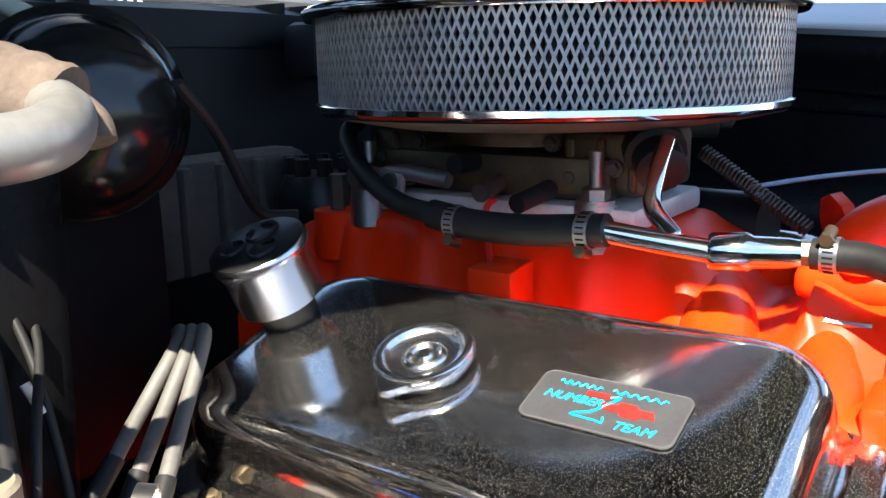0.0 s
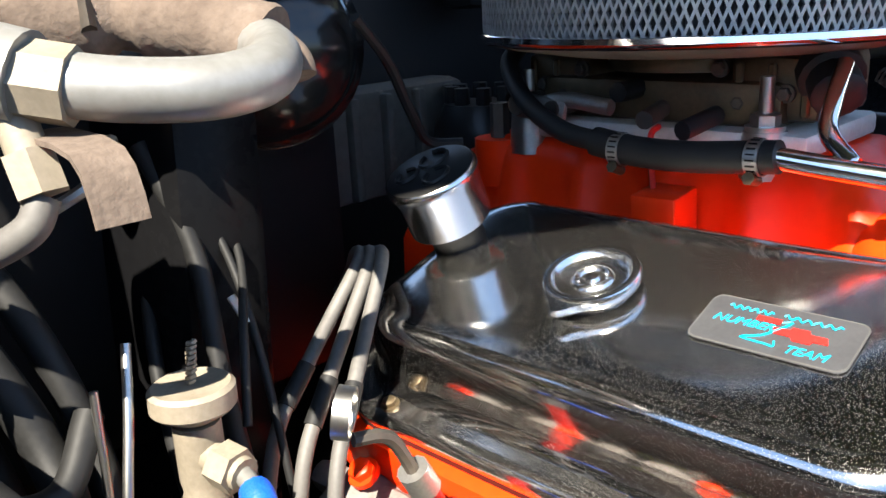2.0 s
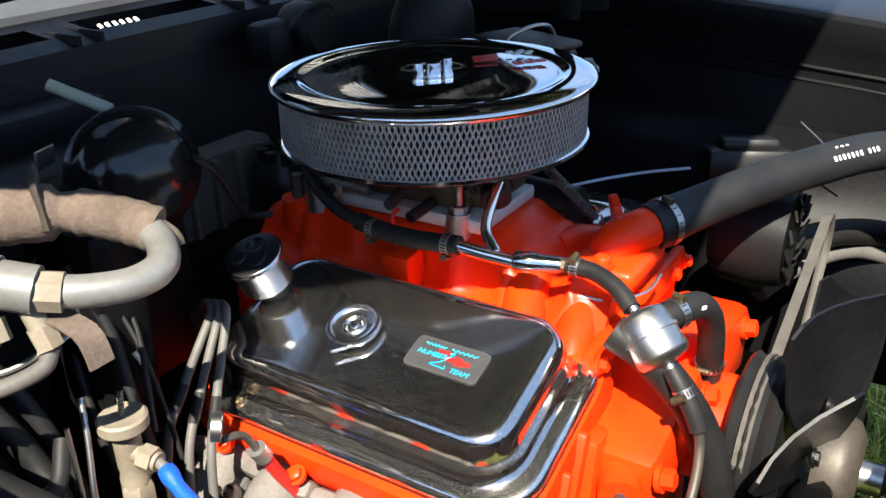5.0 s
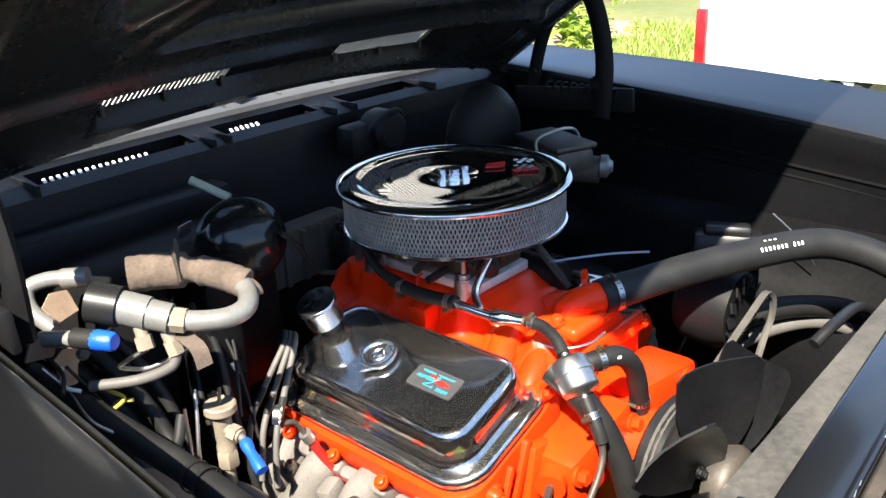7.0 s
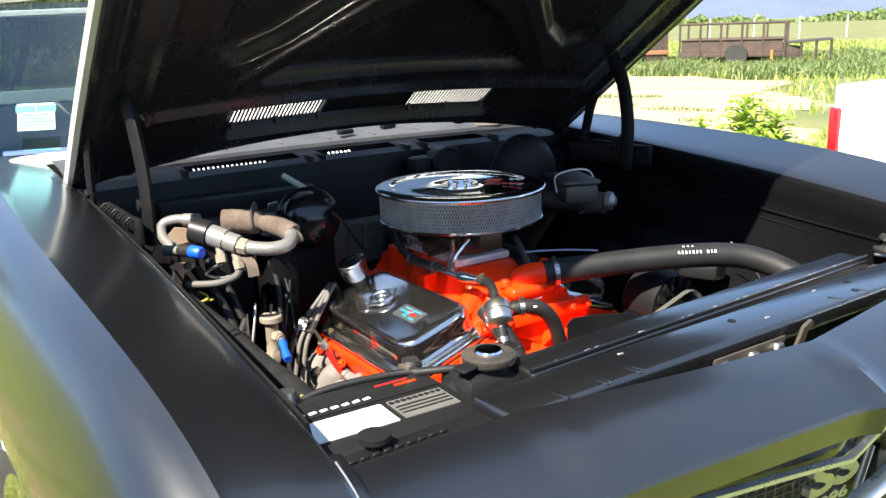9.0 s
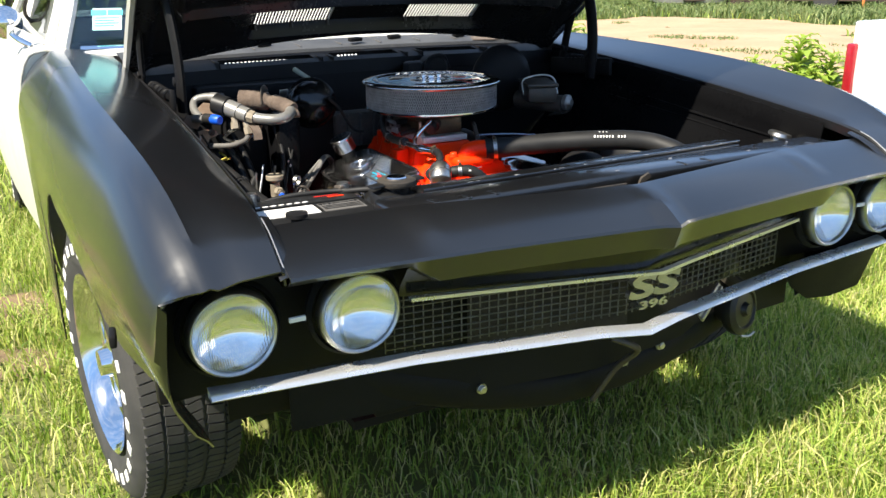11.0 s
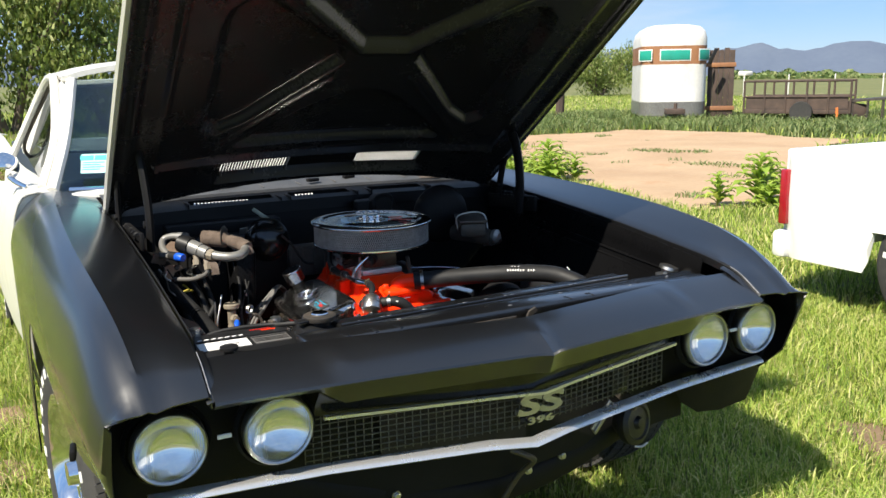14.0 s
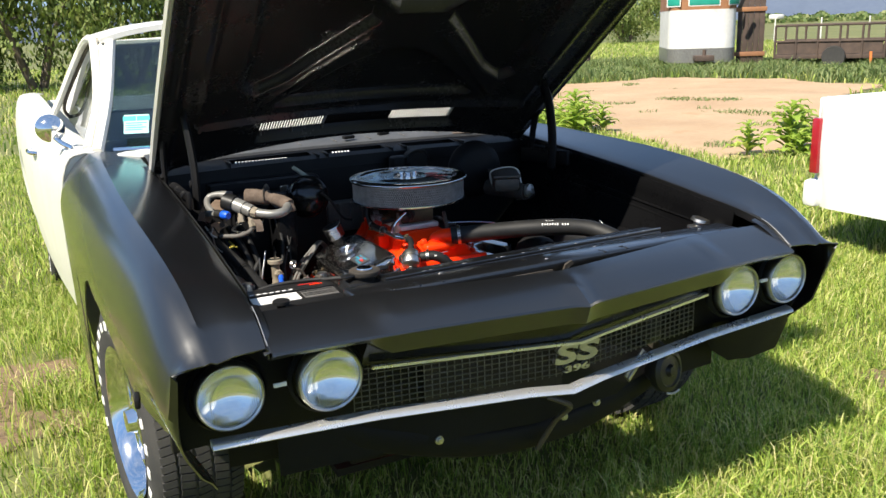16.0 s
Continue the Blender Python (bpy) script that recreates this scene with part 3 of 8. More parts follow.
def stamped(u, v):
    p = Vector((u, v))
    h = 0.0
    for poly in POCKETS:
        d = min(seg_dist(p, a, b) for a, b in zip(poly, poly[1:] + poly[:1]))
        d = -d if in_poly(p, poly) else d
        t = max(0.0, min(1.0, (0.014 - d) / 0.030))
        h = max(h, t * t * (3 - 2 * t) * 0.026)
        h -= 0.007 * math.exp(-((d - 0.022) / 0.0075) ** 2)
    h -= 0.006 * max(math.exp(-(seg_dist(p, a, b) / 0.007) ** 2) for a, b in BEADS)
    near = max(0.0, 1 - max(0.0, abs(v - 0.160) - 0.046) / 0.02) * max(0.0, 1 - max(0.0, abs(u + 0.0035) - 0.342) / 0.03)
    e = min(HOOD_W - abs(u), HOOD_L - v)
    rim = max(0.0, 1 - abs(e - 0.035) / 0.02) * 0.010 + max(0.0, 1 - abs(e - 0.115) / 0.012) * 0.006
    ridge = 0.016 * math.exp(-((v - 0.248) / 0.014) ** 2) * (1 if abs(u) < 0.56 else 0)
    return -0.030 + 0.0285 * near + h - rim - ridge


VENT_LO, VENT_HI = 0.118, 0.228


def hood_sheet(nu, nv, height, thick=0.0, lo=0.118, hi=0.228):
    """The hood as a sheet with a bowed rear edge and two vent openings."""
    bm = B()
    us = sorted({-HOOD_W + 2 * HOOD_W * i / nu for i in range(nu + 1)} | {q for w in VENTS for q in w})
    vs = sorted({HOOD_L * j / nv for j in range(nv + 1)} | {lo, hi})
    rear = {u: 0.075 * (1 - (u / HOOD_W) ** 2) for u in us}
    grid = {}
    for u in us:
        for v in vs:
            w = max(v, rear[u])
            grid[u, v] = bm.verts.new(on_hood(u, w, height(u, w)))
    for a, b in zip(us, us[1:]):
        for c, d in zip(vs, vs[1:]):
            uc, vc = (a + b) / 2, (c + d) / 2
            if d <= rear[a] and d <= rear[b]:
                continue
            if lo < vc < hi and any(p < uc < q for p, q in VENTS):
                continue
            f = [grid[a, c], grid[a, d], grid[b, d], grid[b, c]]
            bm.faces.new(f)
    bmesh.ops.remove_doubles(bm, verts=bm.verts[:], dist=0.0002)
    if thick:
        bmesh.ops.solidify(bm, geom=bm.faces[:], thickness=thick)
    return bm


part("inner_panel", hood_sheet(170, 160, lambda u, v: -stamped(u, v)), HOODIN, hood, "stamped black inner hood panel with brace pockets", smooth=35)
part("outer_skin", hood_sheet(30, 24, lambda u, v: -0.0065, 0.002, 0.098, 0.218), WHITE, hood, "white painted outer hood skin")
# white folded edge along both sides
for s in (-1, 1):
    bm = B()
    tube(bm, [on_hood(s * HOOD_W, 0.0, 0.010), on_hood(s * (HOOD_W + 0.004), 0.3, 0.006), on_hood(s * (HOOD_W + 0.004), 0.8, 0.004), on_hood(s * HOOD_W, HOOD_L, 0.004)], 0.011, 6, 6)
    part("hood_edge", bm, WHITE if s < 0 else HOODIN, hood, "chipped white folded hood edge" if s < 0 else "black folded hood edge")
# louvre slats over the two vents
FIN = surf("white_fin_paint", (0.80, 0.79, 0.76), (0.72, 0.71, 0.68), rough=0.4, scale=20, fine=200)
fins = {}
for u0, u1 in VENTS:
    for k in range(50):
        u = u0 + (u1 - u0) * (k // 2 + 0.5) / 25
        # A black strip is added below each white fin to draw the dark stripes.
        mt_ = FIN if k % 2 else HOODIN
        if mt_ not in fins:
            ob = part("louvre_slat", box(B(), (0.0012, 0.124, 0.0080) if k % 2 else (0.0050, 0.124, 0.0012), (0, 0, 0)), mt_, hood, "thin white upright louvre fin" if k % 2 else "black strip added below a louvre fin for the dark stripe")
            fins[mt_] = ob.data
        else:
            ob = new("louvre_slat", fins[mt_])
            ob.parent = hood
        ob.matrix_basis = Matrix.Translation(on_hood(u, 0.160, -0.0112 if k % 2 else -0.0064)) @ rot(180 - HOOD_A, 0, 0)
    for f in (0.03, 0.5, 0.97):
        bm = B()
        u = u0 + (u1 - u0) * f
        rod(bm, on_hood(u, VENT_LO + 0.004, 0.000), on_hood(u, VENT_LO - 0.006, 0.014), 0.004, 8)
        part("louvre_clip", bm, PLASTIC, hood)

# hinges
for s in (-1, 1):
    bm = B()
    hx = s * 0.60
    tube(bm, [(hx, 0.05, 0.86), (hx, 0.045, 0.98), (hx + s * 0.004, 0.075, 1.09), (hx + s * 0.006, 0.13, 1.15)], 0.011, 8, 8, flat=2.0)
    tube(bm, [(hx + s * 0.05, 0.26, 0.90), (hx + s * 0.052, 0.235, 1.0), (hx + s * 0.05, 0.20, 1.07)], 0.008, 8, 6, flat=2.0)
    box(bm, (0.012, 0.30, 0.05), (hx + s * 0.03, 0.14, 0.885), rot(-4), 0.004)
    bolt(bm, (hx, 0.06, 0.93), (-1, 0, 0), 0.012, 0.012)
    bolt(bm, (hx + s * 0.05, 0.25, 0.93), (-1, 0, 0), 0.010, 0.012)
    hinge = part("hood_hinge", bm, BAY, car, "black steel hood hinge with coil spring")
    bm = B()
    coil = [Vector((hx + s * 0.035 + 0.012 * math.cos(k * 0.9), -0.0 + 0.0028 * k, 0.905 + 0.012 * math.sin(k * 0.9))) for k in range(76)]
    tube(bm, coil, 0.0028, 5, 1, smooth=False)
    part("hinge_spring", bm, BAY, hinge, "coiled hinge spring")

# ---- nose: lamps, grille, trim ----


def headlight(x, y, z):
    lamp = part("headlight", B(), BAY, car, "round sealed-beam headlight")
    lamp.location = (x, y, z)
    lamp.scale = (0.875, 0.9, 0.875)
    m = rot(90, 0, 0)
    part("reflector", lathe(B(), [(0.0, -0.034), (0.015, -0.0325), (0.03, -0.028), (0.044, -0.0205), (0.056, -0.0115), (0.066, -0.0015), (0.071, 0.004)], 40, m, False), MIRROR, lamp, "bright lamp reflector")
    part("lens", lathe(B(), [(0.0, 0.021), (0.026, 0.0195), (0.05, 0.015), (0.066, 0.0075), (0.0695, 0.001)], 48, m, False), LENS, lamp, "ribbed clear glass lens")
    part("retaining_ring", lathe(B(), [(0.0700, 0.0), (0.0695, 0.011), (0.0735, 0.014), (0.0775, 0.010), (0.079, -0.004), (0.076, -0.02)], 48, m, False), STEEL, lamp, "dull steel retaining ring")
    bm = B()
    lathe(bm, [(0.080, -0.03), (0.085, -0.012), (0.092, -0.022), (0.090, -0.035)], 40, m, False)
    part("bucket", bm, BAY, lamp, "black lamp bucket")
    return lamp


MIRROR = surf("lamp_reflector", (0.92, 0.92, 0.92), (0.86, 0.86, 0.86), rough=0.04, rough2=0.08, metal=1, scale=40, fine=90)


def thin_glass(name, tint, gloss):
    """A single pane: clear with a sharp reflection that grows at grazing angles."""
    m = bpy.data.materials.new(name)
    m.use_nodes = True
    n, l = m.node_tree.nodes, m.node_tree.links
    n.remove(n["Principled BSDF"])
    clear, shine, mix, fr, power, amount = (n.new(k) for k in ("ShaderNodeBsdfTransparent", "ShaderNodeBsdfGlossy", "ShaderNodeMixShader", "ShaderNodeLayerWeight", "ShaderNodeMath", "ShaderNodeMath"))
    clear.inputs["Color"].default_value = (*tint, 1)
    shine.inputs["Roughness"].default_value = 0.01
    power.operation, amount.operation = "POWER", "MULTIPLY_ADD"
    power.inputs[1].default_value = 3.5
    amount.inputs[1].default_value, amount.inputs[2].default_value = 0.8, gloss
    l.new(fr.outputs["Facing"], power.inputs[0])
    l.new(power.outputs[0], amount.inputs[0])
    l.new(amount.outputs[0], mix.inputs["Fac"])
    l.new(clear.outputs["BSDF"], mix.inputs[1])
    l.new(shine.outputs["BSDF"], mix.inputs[2])
    l.new(mix.outputs["Shader"], n["Material Output"].inputs["Surface"])
    return m


# vertical flutes of the lens bend the light in the bowl
mn, ml = MIRROR.node_tree.nodes, MIRROR.node_tree.links
flute, fluteb, fluteco = mn.new("ShaderNodeTexWave"), mn.new("ShaderNodeBump"), mn.new("ShaderNodeTexCoord")
flute.inputs["Scale"].default_value, flute.inputs["Distortion"].default_value = 75.0, 0.6
fluteb.inputs["Strength"].default_value, fluteb.inputs["Distance"].default_value = 0.10, 0.003
ml.new(fluteco.outputs["Object"], flute.inputs["Vector"])
ml.new(flute.outputs["Fac"], fluteb.inputs["Height"])
ml.new(fluteb.outputs["Normal"], mn["Principled BSDF"].inputs["Normal"])
LENS = thin_glass("lamp_lens", (0.96, 0.97, 0.97), 0.05)
GLASS = thin_glass("window_glass", (0.56, 0.63, 0.64), 0.07)
for x, y, z in ((-0.738, -0.852, 0.669), (-0.540, -0.862, 0.666), (0.553, -0.862, 0.666), (0.735, -0.852, 0.665)):
    headlight(x, y, z)
for s in (-1, 1):
    bm = box(B(), (0.026, 0.006, 0.008), (s * 0.642, -0.866, 0.676), None, 0.001)
    part("lamp_adjuster", bm, PAPER, car, "pale lamp adjuster clip")

# grille mesh: thin upright and level bars in a shallow V
grille = part("grille", B(), BAY, car, "black mesh grille between the headlights")


def nose_y(x):
    return -0.800 - 0.065 * max(0.0, 1 - abs(x) / 0.46)


DARKTAN = surf("tan_grime_on_fins", (0.034, 0.028, 0.022), (0.020, 0.017, 0.014), rough=0.85, scale=20, fine=200, bump=0.3)
WIREG = surf("dull_grille_wire", (0.20, 0.195, 0.185), (0.12, 0.115, 0.105), rough=0.35, rough2=0.5, metal=0.6, scale=40, fine=200)
bm = B()
for i in range(55):
    x = -0.47 + 0.94 * i / 54
    box(bm, (0.0015, 0.003, 0.112), (x, nose_y(x), 0.606))
tagged(part("grille_bar", bm, WIREG, grille, "fine upright grille wires"), kind="stuff")
for j in range(9):
    z = 0.556 + 0.0125 * j
    bm = B()
    sheet(bm, [[Vector((x, nose_y(x) - d, z + h)) for d, h in ((0.002, 0), (0.002, 0.0014), (-0.002, 0.0014), (-0.002, 0))] for x in (-0.47, 0, 0.47)], close=True)
    part("grille_rail", bm, WIREG, grille, "dull level grille wire")
bm = B()
sheet(bm, [[Vector((x, nose_y(x) + 0.08, z)) for z in (0.40, 0.74)] for x in (-0.62, -0.3, 0, 0.3, 0.62)], 0.004)
part("grille_backing", bm, BAY, grille, "dark panel behind the grille")
bm = B()
sheet(bm, [[Vector((x, nose_y(x) + 0.055, z)) for z in (0.49, 0.66)] for x in (-0.29, -0.15, 0.0, 0.06)], 0.004)
part("condenser", bm, DARKTAN, grille, "dusty finned condenser behind the mesh")
bm = box(B(), (0.058, 0.012, 0.118), (0.331, nose_y(0.331) + 0.018, 0.605), rot(0, 0, 8), 0.003)
part("grille_post", bm, PLASTIC, grille, "black upright behind the mesh")
# glossy black panel between the header and the upper moulding
bm = B()
rows = []
for i in range(25):
    x = -0.462 + 0.924 * i / 24
    f = 1 - abs(x) / 0.462
    rows.append([Vector((x, -0.842 - 0.076 * f, 0.668 - 0.014 * f)), Vector((x, -0.850 - 0.076 * f, 0.690 - 0.008 * f)), Vector((x, -0.880 - 0.060 * f, 0.728 - 0.004 * f))])
part("grille_surround", sheet(bm, rows, 0.003), GLOSSBLACK, grille, "glossy black panel above the grille moulding", smooth=50)

# bright trims
bm = B()
sheet(bm, [[Vector((x, y - d, z + h)) for d, h in ((0.0, 0), (0.010, 0.001), (0.010, 0.007), (0, 0.008))] for x, y, z in (
    (-0.448, -0.852, 0.662), (-0.08, -0.910, 0.652), (0.018, -0.928, 0.649), (0.11, -0.910, 0.652), (0.458, -0.852, 0.664))], close=True)
bm.faces.new([v for v in bm.verts if v.co.x < -0.447])
part("upper_grille_trim", bm, TRIM, car, "thin bright upper grille moulding")
bm = B()
sheet(bm, [[Vector((x, y - d, z + h)) for d, h in ((-0.01, -0.007), (0.010, -0.007), (0.015, -0.003), (0.011, 0.003), (0.004, 0.007), (-0.012, 0.009))] for x, y, z in (
    (-0.778, -0.838, 0.568), (-0.45, -0.868, 0.564), (-0.1, -0.905, 0.547), (0, -0.925, 0.540), (0.1, -0.905, 0.545), (0.45, -0.868, 0.562), (0.778, -0.838, 0.566))], close=True)
lo = part("lower_grille_trim", bm, TRIM, car, "bright lower grille moulding, pitted", smooth=50)
# emblem: letters and numerals of the engine badge
BADGE = surf("dull_grey_chrome", (0.50, 0.50, 0.50), (0.36, 0.36, 0.36), rough=0.25, rough2=0.4, metal=0.9, scale=60, fine=400)


def lettering(text, size, m, material, parent, name="lettering", depth=0.004, shear=0.0, label="", bold=0.0):
    cu = bpy.data.curves.new(name, "FONT")
    cu.body, cu.size, cu.extrude, cu.align_x, cu.align_y = text, size, depth, "CENTER", "CENTER"
    cu.shear, cu.resolution_u, cu.offset = shear, 3, bold
    ob = new(name, cu)
    me = bpy.data.meshes.new_from_object(ob)
    bpy.data.objects.remove(ob)
    me.materials.append(material)
    ob = new(name, me)
    ob.matrix_world = m
    if parent:
        ob.parent = parent
    if label:
        tagged(ob, label)
    return ob


emb = part("grille_badge", box(B(), (0.080, 0.006, 0.010), (0.022, -0.894, 0.584), None, 0.002), PLASTIC, car, "chrome letter badge on the grille")
lettering("SS", 0.072, pose(0.022, -0.905, 0.619, 90, 0, 0) @ Matrix.Diagonal((1.75, 0.84, 1, 1)), BADGE, emb, depth=0.006, shear=0.12, bold=0.0028)
lettering("396", 0.027, pose(0.026, -0.905, 0.583, 90, 0, 0) @ Matrix.Diagonal((1.7, 0.80, 1, 1)), BADGE, emb, depth=0.005, bold=0.0010)

# below the nose: valance end, splash shield, curved crossmember, horn
bm = B()
rows = []
for x, z0, z1 in ((0.84, 0.60, 0.50), (0.80, 0.56, 0.43), (0.70, 0.55, 0.42), (0.62, 0.552, 0.43), (0.56, 0.552, 0.47), (0.52, 0.55, 0.53)):
    rows.append([Vector((x, -0.815, z0)), Vector((x, -0.795, (z0 + z1) / 2)), Vector((x, -0.78, z1))])
part("valance", sheet(bm, rows, 0.003), BAY, car, "black lower valance panel")
for s in (-1, 1):
    part("splash_shield", box(B(), (0.29, 0.004, 0.19), (s * 0.575, -0.700, 0.520), rot(8, 0, s * 6), 0.001), BAY, car, "black splash shield behind the nose")
bm = B()
rows = []
for i in range(31):
    x = -0.60 + 1.0 * i / 30
    low = 0.312 + 0.42 * max(0.0, abs(x - 0.03) - 0.05) ** 1.6
    ring = [(-0.700, low + 0.004), (-0.742, low), (-0.752, low + 0.010), (-0.754, low + 0.060), (-0.744, low + 0.074), (-0.700, low + 0.078)]
    rows.append([Vector((x, y + 0.10 * abs(x) ** 2, z)) for y, z in ring])
part("front_crossmember", sheet(bm, rows, 0.0, True), BAY, car, "curved black crossmember below the radiator", smooth=50)
for x in (0.10, 0.20, -0.25):
    part("crossmember_bolt", bolt(B(), (x, -0.752, 0.372 + 0.3 * abs(x) ** 1.6), (0, -1, 0), 0.008, 0.008), STEEL, car, "bright bolt head")
horn = part("horn", lathe(B(), [(0.020, -0.060), (0.034, -0.052), (0.040, -0.030), (0.056, -0.022), (0.060, -0.012), (0.058, 0.0), (0.044, 0.006), (0.040, 0.002), (0.018, 0.004), (0.012, 0.014), (0.0, 0.015)], 28, Matrix.Translation((0.408, -0.785, 0.448)) @ rot(82, 0, 14)), PLASTIC, car, "round black horn beside the crossmember", smooth=40)
part("horn_bracket", box(B(), (0.014, 0.080, 0.030), (0.385, -0.765, 0.515), rot(20, 0, 10), 0.003), DARKSTEEL, horn, "bent steel horn bracket")
part("horn_lip", tube(B(), [(0.385, -0.806, 0.396), (0.405, -0.809, 0.393), (0.425, -0.807, 0.398)], 0.003, 6, 4), STEEL, horn, "bright chipped horn edge")
bm = box(B(), (0.024, 0.006, 0.090), (0.272, -0.815, 0.503), rot(-12, 52, 0), 0.002)
box(bm, (0.006, 0.006, 0.090), (0.272, -0.820, 0.503), rot(-12, 52, 0), 0.002)
part("bumper_iron", bm, ALU, car, "bare ribbed bracket below the grille")
bm = tube(B(), [(0.0, -0.83, 0.486), (0.030, -0.852, 0.474), (0.052, -0.845, 0.452), (0.040, -0.80, 0.40), (0.012, -0.765, 0.318)], 0.007, 8, 6)
part("tow_hook", bm, DARKSTEEL, car, "bent steel hook under the grille")
part("radiator_baffle", box(B(), (0.90, 0.02, 0.21), (0, -0.69, 0.475), None, 0.004), BAY, car, "dark lower radiator baffle")

# ---- wheels ----


def wheel(x, y, s, steer=0.0):
    w = part("wheel", B(), STEEL, car, "five-spoke chrome wheel with raised white letter tyre")
    w.matrix_basis = pose(x, y, TYRE_R - 0.012, 0, 0, steer) @ rot(0, 90 * s, 0)
    hw = 0.118
    prof = [(0.205, -hw + 0.02), (0.24, -hw), (0.29, -hw), (0.322, -hw + 0.018), (0.331, -hw + 0.04), (TYRE_R, 0), (0.331, hw - 0.04), (0.322, hw - 0.018), (0.29, hw), (0.24, hw), (0.205, hw - 0.02)]
    part("tyre", lathe(B(), prof, 64, None, False), TYRE, w, "black tyre with worn tread")
    bm = B()
    for k in range(92):
        a = 2 * math.pi * k / 92
        for zz, d, q in ((-0.084, 0.0, 8), (-0.043, 0.03, -10), (0.0, 0.015, 10), (0.043, 0.03, -10), (0.084, 0.0, 8)):
            m = Matrix.Rotation(a + d, 4, "Z") @ Matrix.Translation((TYRE_R - (0.0015 if abs(zz) < 0.05 else 0.0060), 0, zz)) @ rot(0, 0 if abs(zz) < 0.05 else math.copysign(9, -zz), 0) @ rot(q, 0, 0)
            box(bm, (0.011, 0.0188, 0.0345), (0, 0, 0), m)
    tagged(part("tread_block", bm, TYRE, w, "tread blocks of the tyre"), kind="stuff")
    bm = B()
    for k in range(26):
        if k % 13 > 8:
            continue
        a = 2 * math.pi * k / 26
        m = Matrix.Rotation(a, 4, "Z") @ Matrix.Translation((0.268, 0, hw + 0.001))
        bm = box(B(), (0.026, 0.026, 0.003), (0, 0, 0), m, 0.001, 1)
        part("sidewall_letter", bm, PAPER, w, "raised white bar of sidewall lettering")
    bm = lathe(B(), [(0.205, -hw + 0.03), (0.195, -hw + 0.05), (0.185, 0.0), (0.19, hw - 0.04), (0.205, hw - 0.012), (0.212, hw - 0.004), (0.205, hw - 0.018), (0.19, hw - 0.05)], 48, None, False)
    part("rim", bm, CHROME, w, "polished wheel rim")
    for k in range(5):
        a = 2 * math.pi * k / 5
        bm = box(B(), (0.15, 0.062, 0.03), (0.115, 0, hw - 0.055), rot(0, 8, 0), 0.010)
        bmesh.ops.rotate(bm, verts=bm.verts[:], cent=(0, 0, 0), matrix=Matrix.Rotation(a, 3, "Z"))
        part("spoke", bm, CHROME, w)
    part("hub_cap", lathe(B(), [(0.0, hw - 0.005), (0.03, hw - 0.008), (0.036, hw - 0.03), (0.06, hw - 0.04), (0.062, hw - 0.07), (0, hw - 0.07)], 24), CHROME, w)
    return w


wheel(-0.765, AXLE_F, -1, 6)
wheel(0.765, AXLE_F, 1, 6)
wheel(-0.85, AXLE_R, -1)
wheel(0.85, AXLE_R, 1)

# ---- white cab, doors and bed ----


def side_panel(y0, y1, keys_top, keys_low, n, arch=False):
    rows = []
    for i in range(n + 1):
        y = y0 + (y1 - y0) * i / n
        top, sx = curve_at(keys_top, y), curve_at(SIDE_X, y)
        low = arch_low(y, AXLE_R, 0.24, 0.385) if arch else 0.24
        mid = max(0.66, low + 0.04)
        pts = [(sx - 0.16, top - 0.012), (sx - 0.10, top), (sx - 0.065, top - 0.006)]
        for k in range(1, 7):
            a = radians(90 * k / 6)
            pts.append((sx - 0.065 + 0.065 * math.sin(a), mid + (top - 0.006 - mid) * math.cos(a) ** 0.8))
        for k in range(1, 5):
            f = k / 4
            pts.append((sx - 0.05 * f ** 2, mid + (low - mid) * f))
        rows.append([Vector((-x, y, z)) for x, z in pts])
    bm = B()
    sheet(bm, rows)
    bmesh.ops.recalc_face_normals(bm, faces=bm.faces)
    bmesh.ops.solidify(bm, geom=bm.faces[:], thickness=0.004)
    return bm


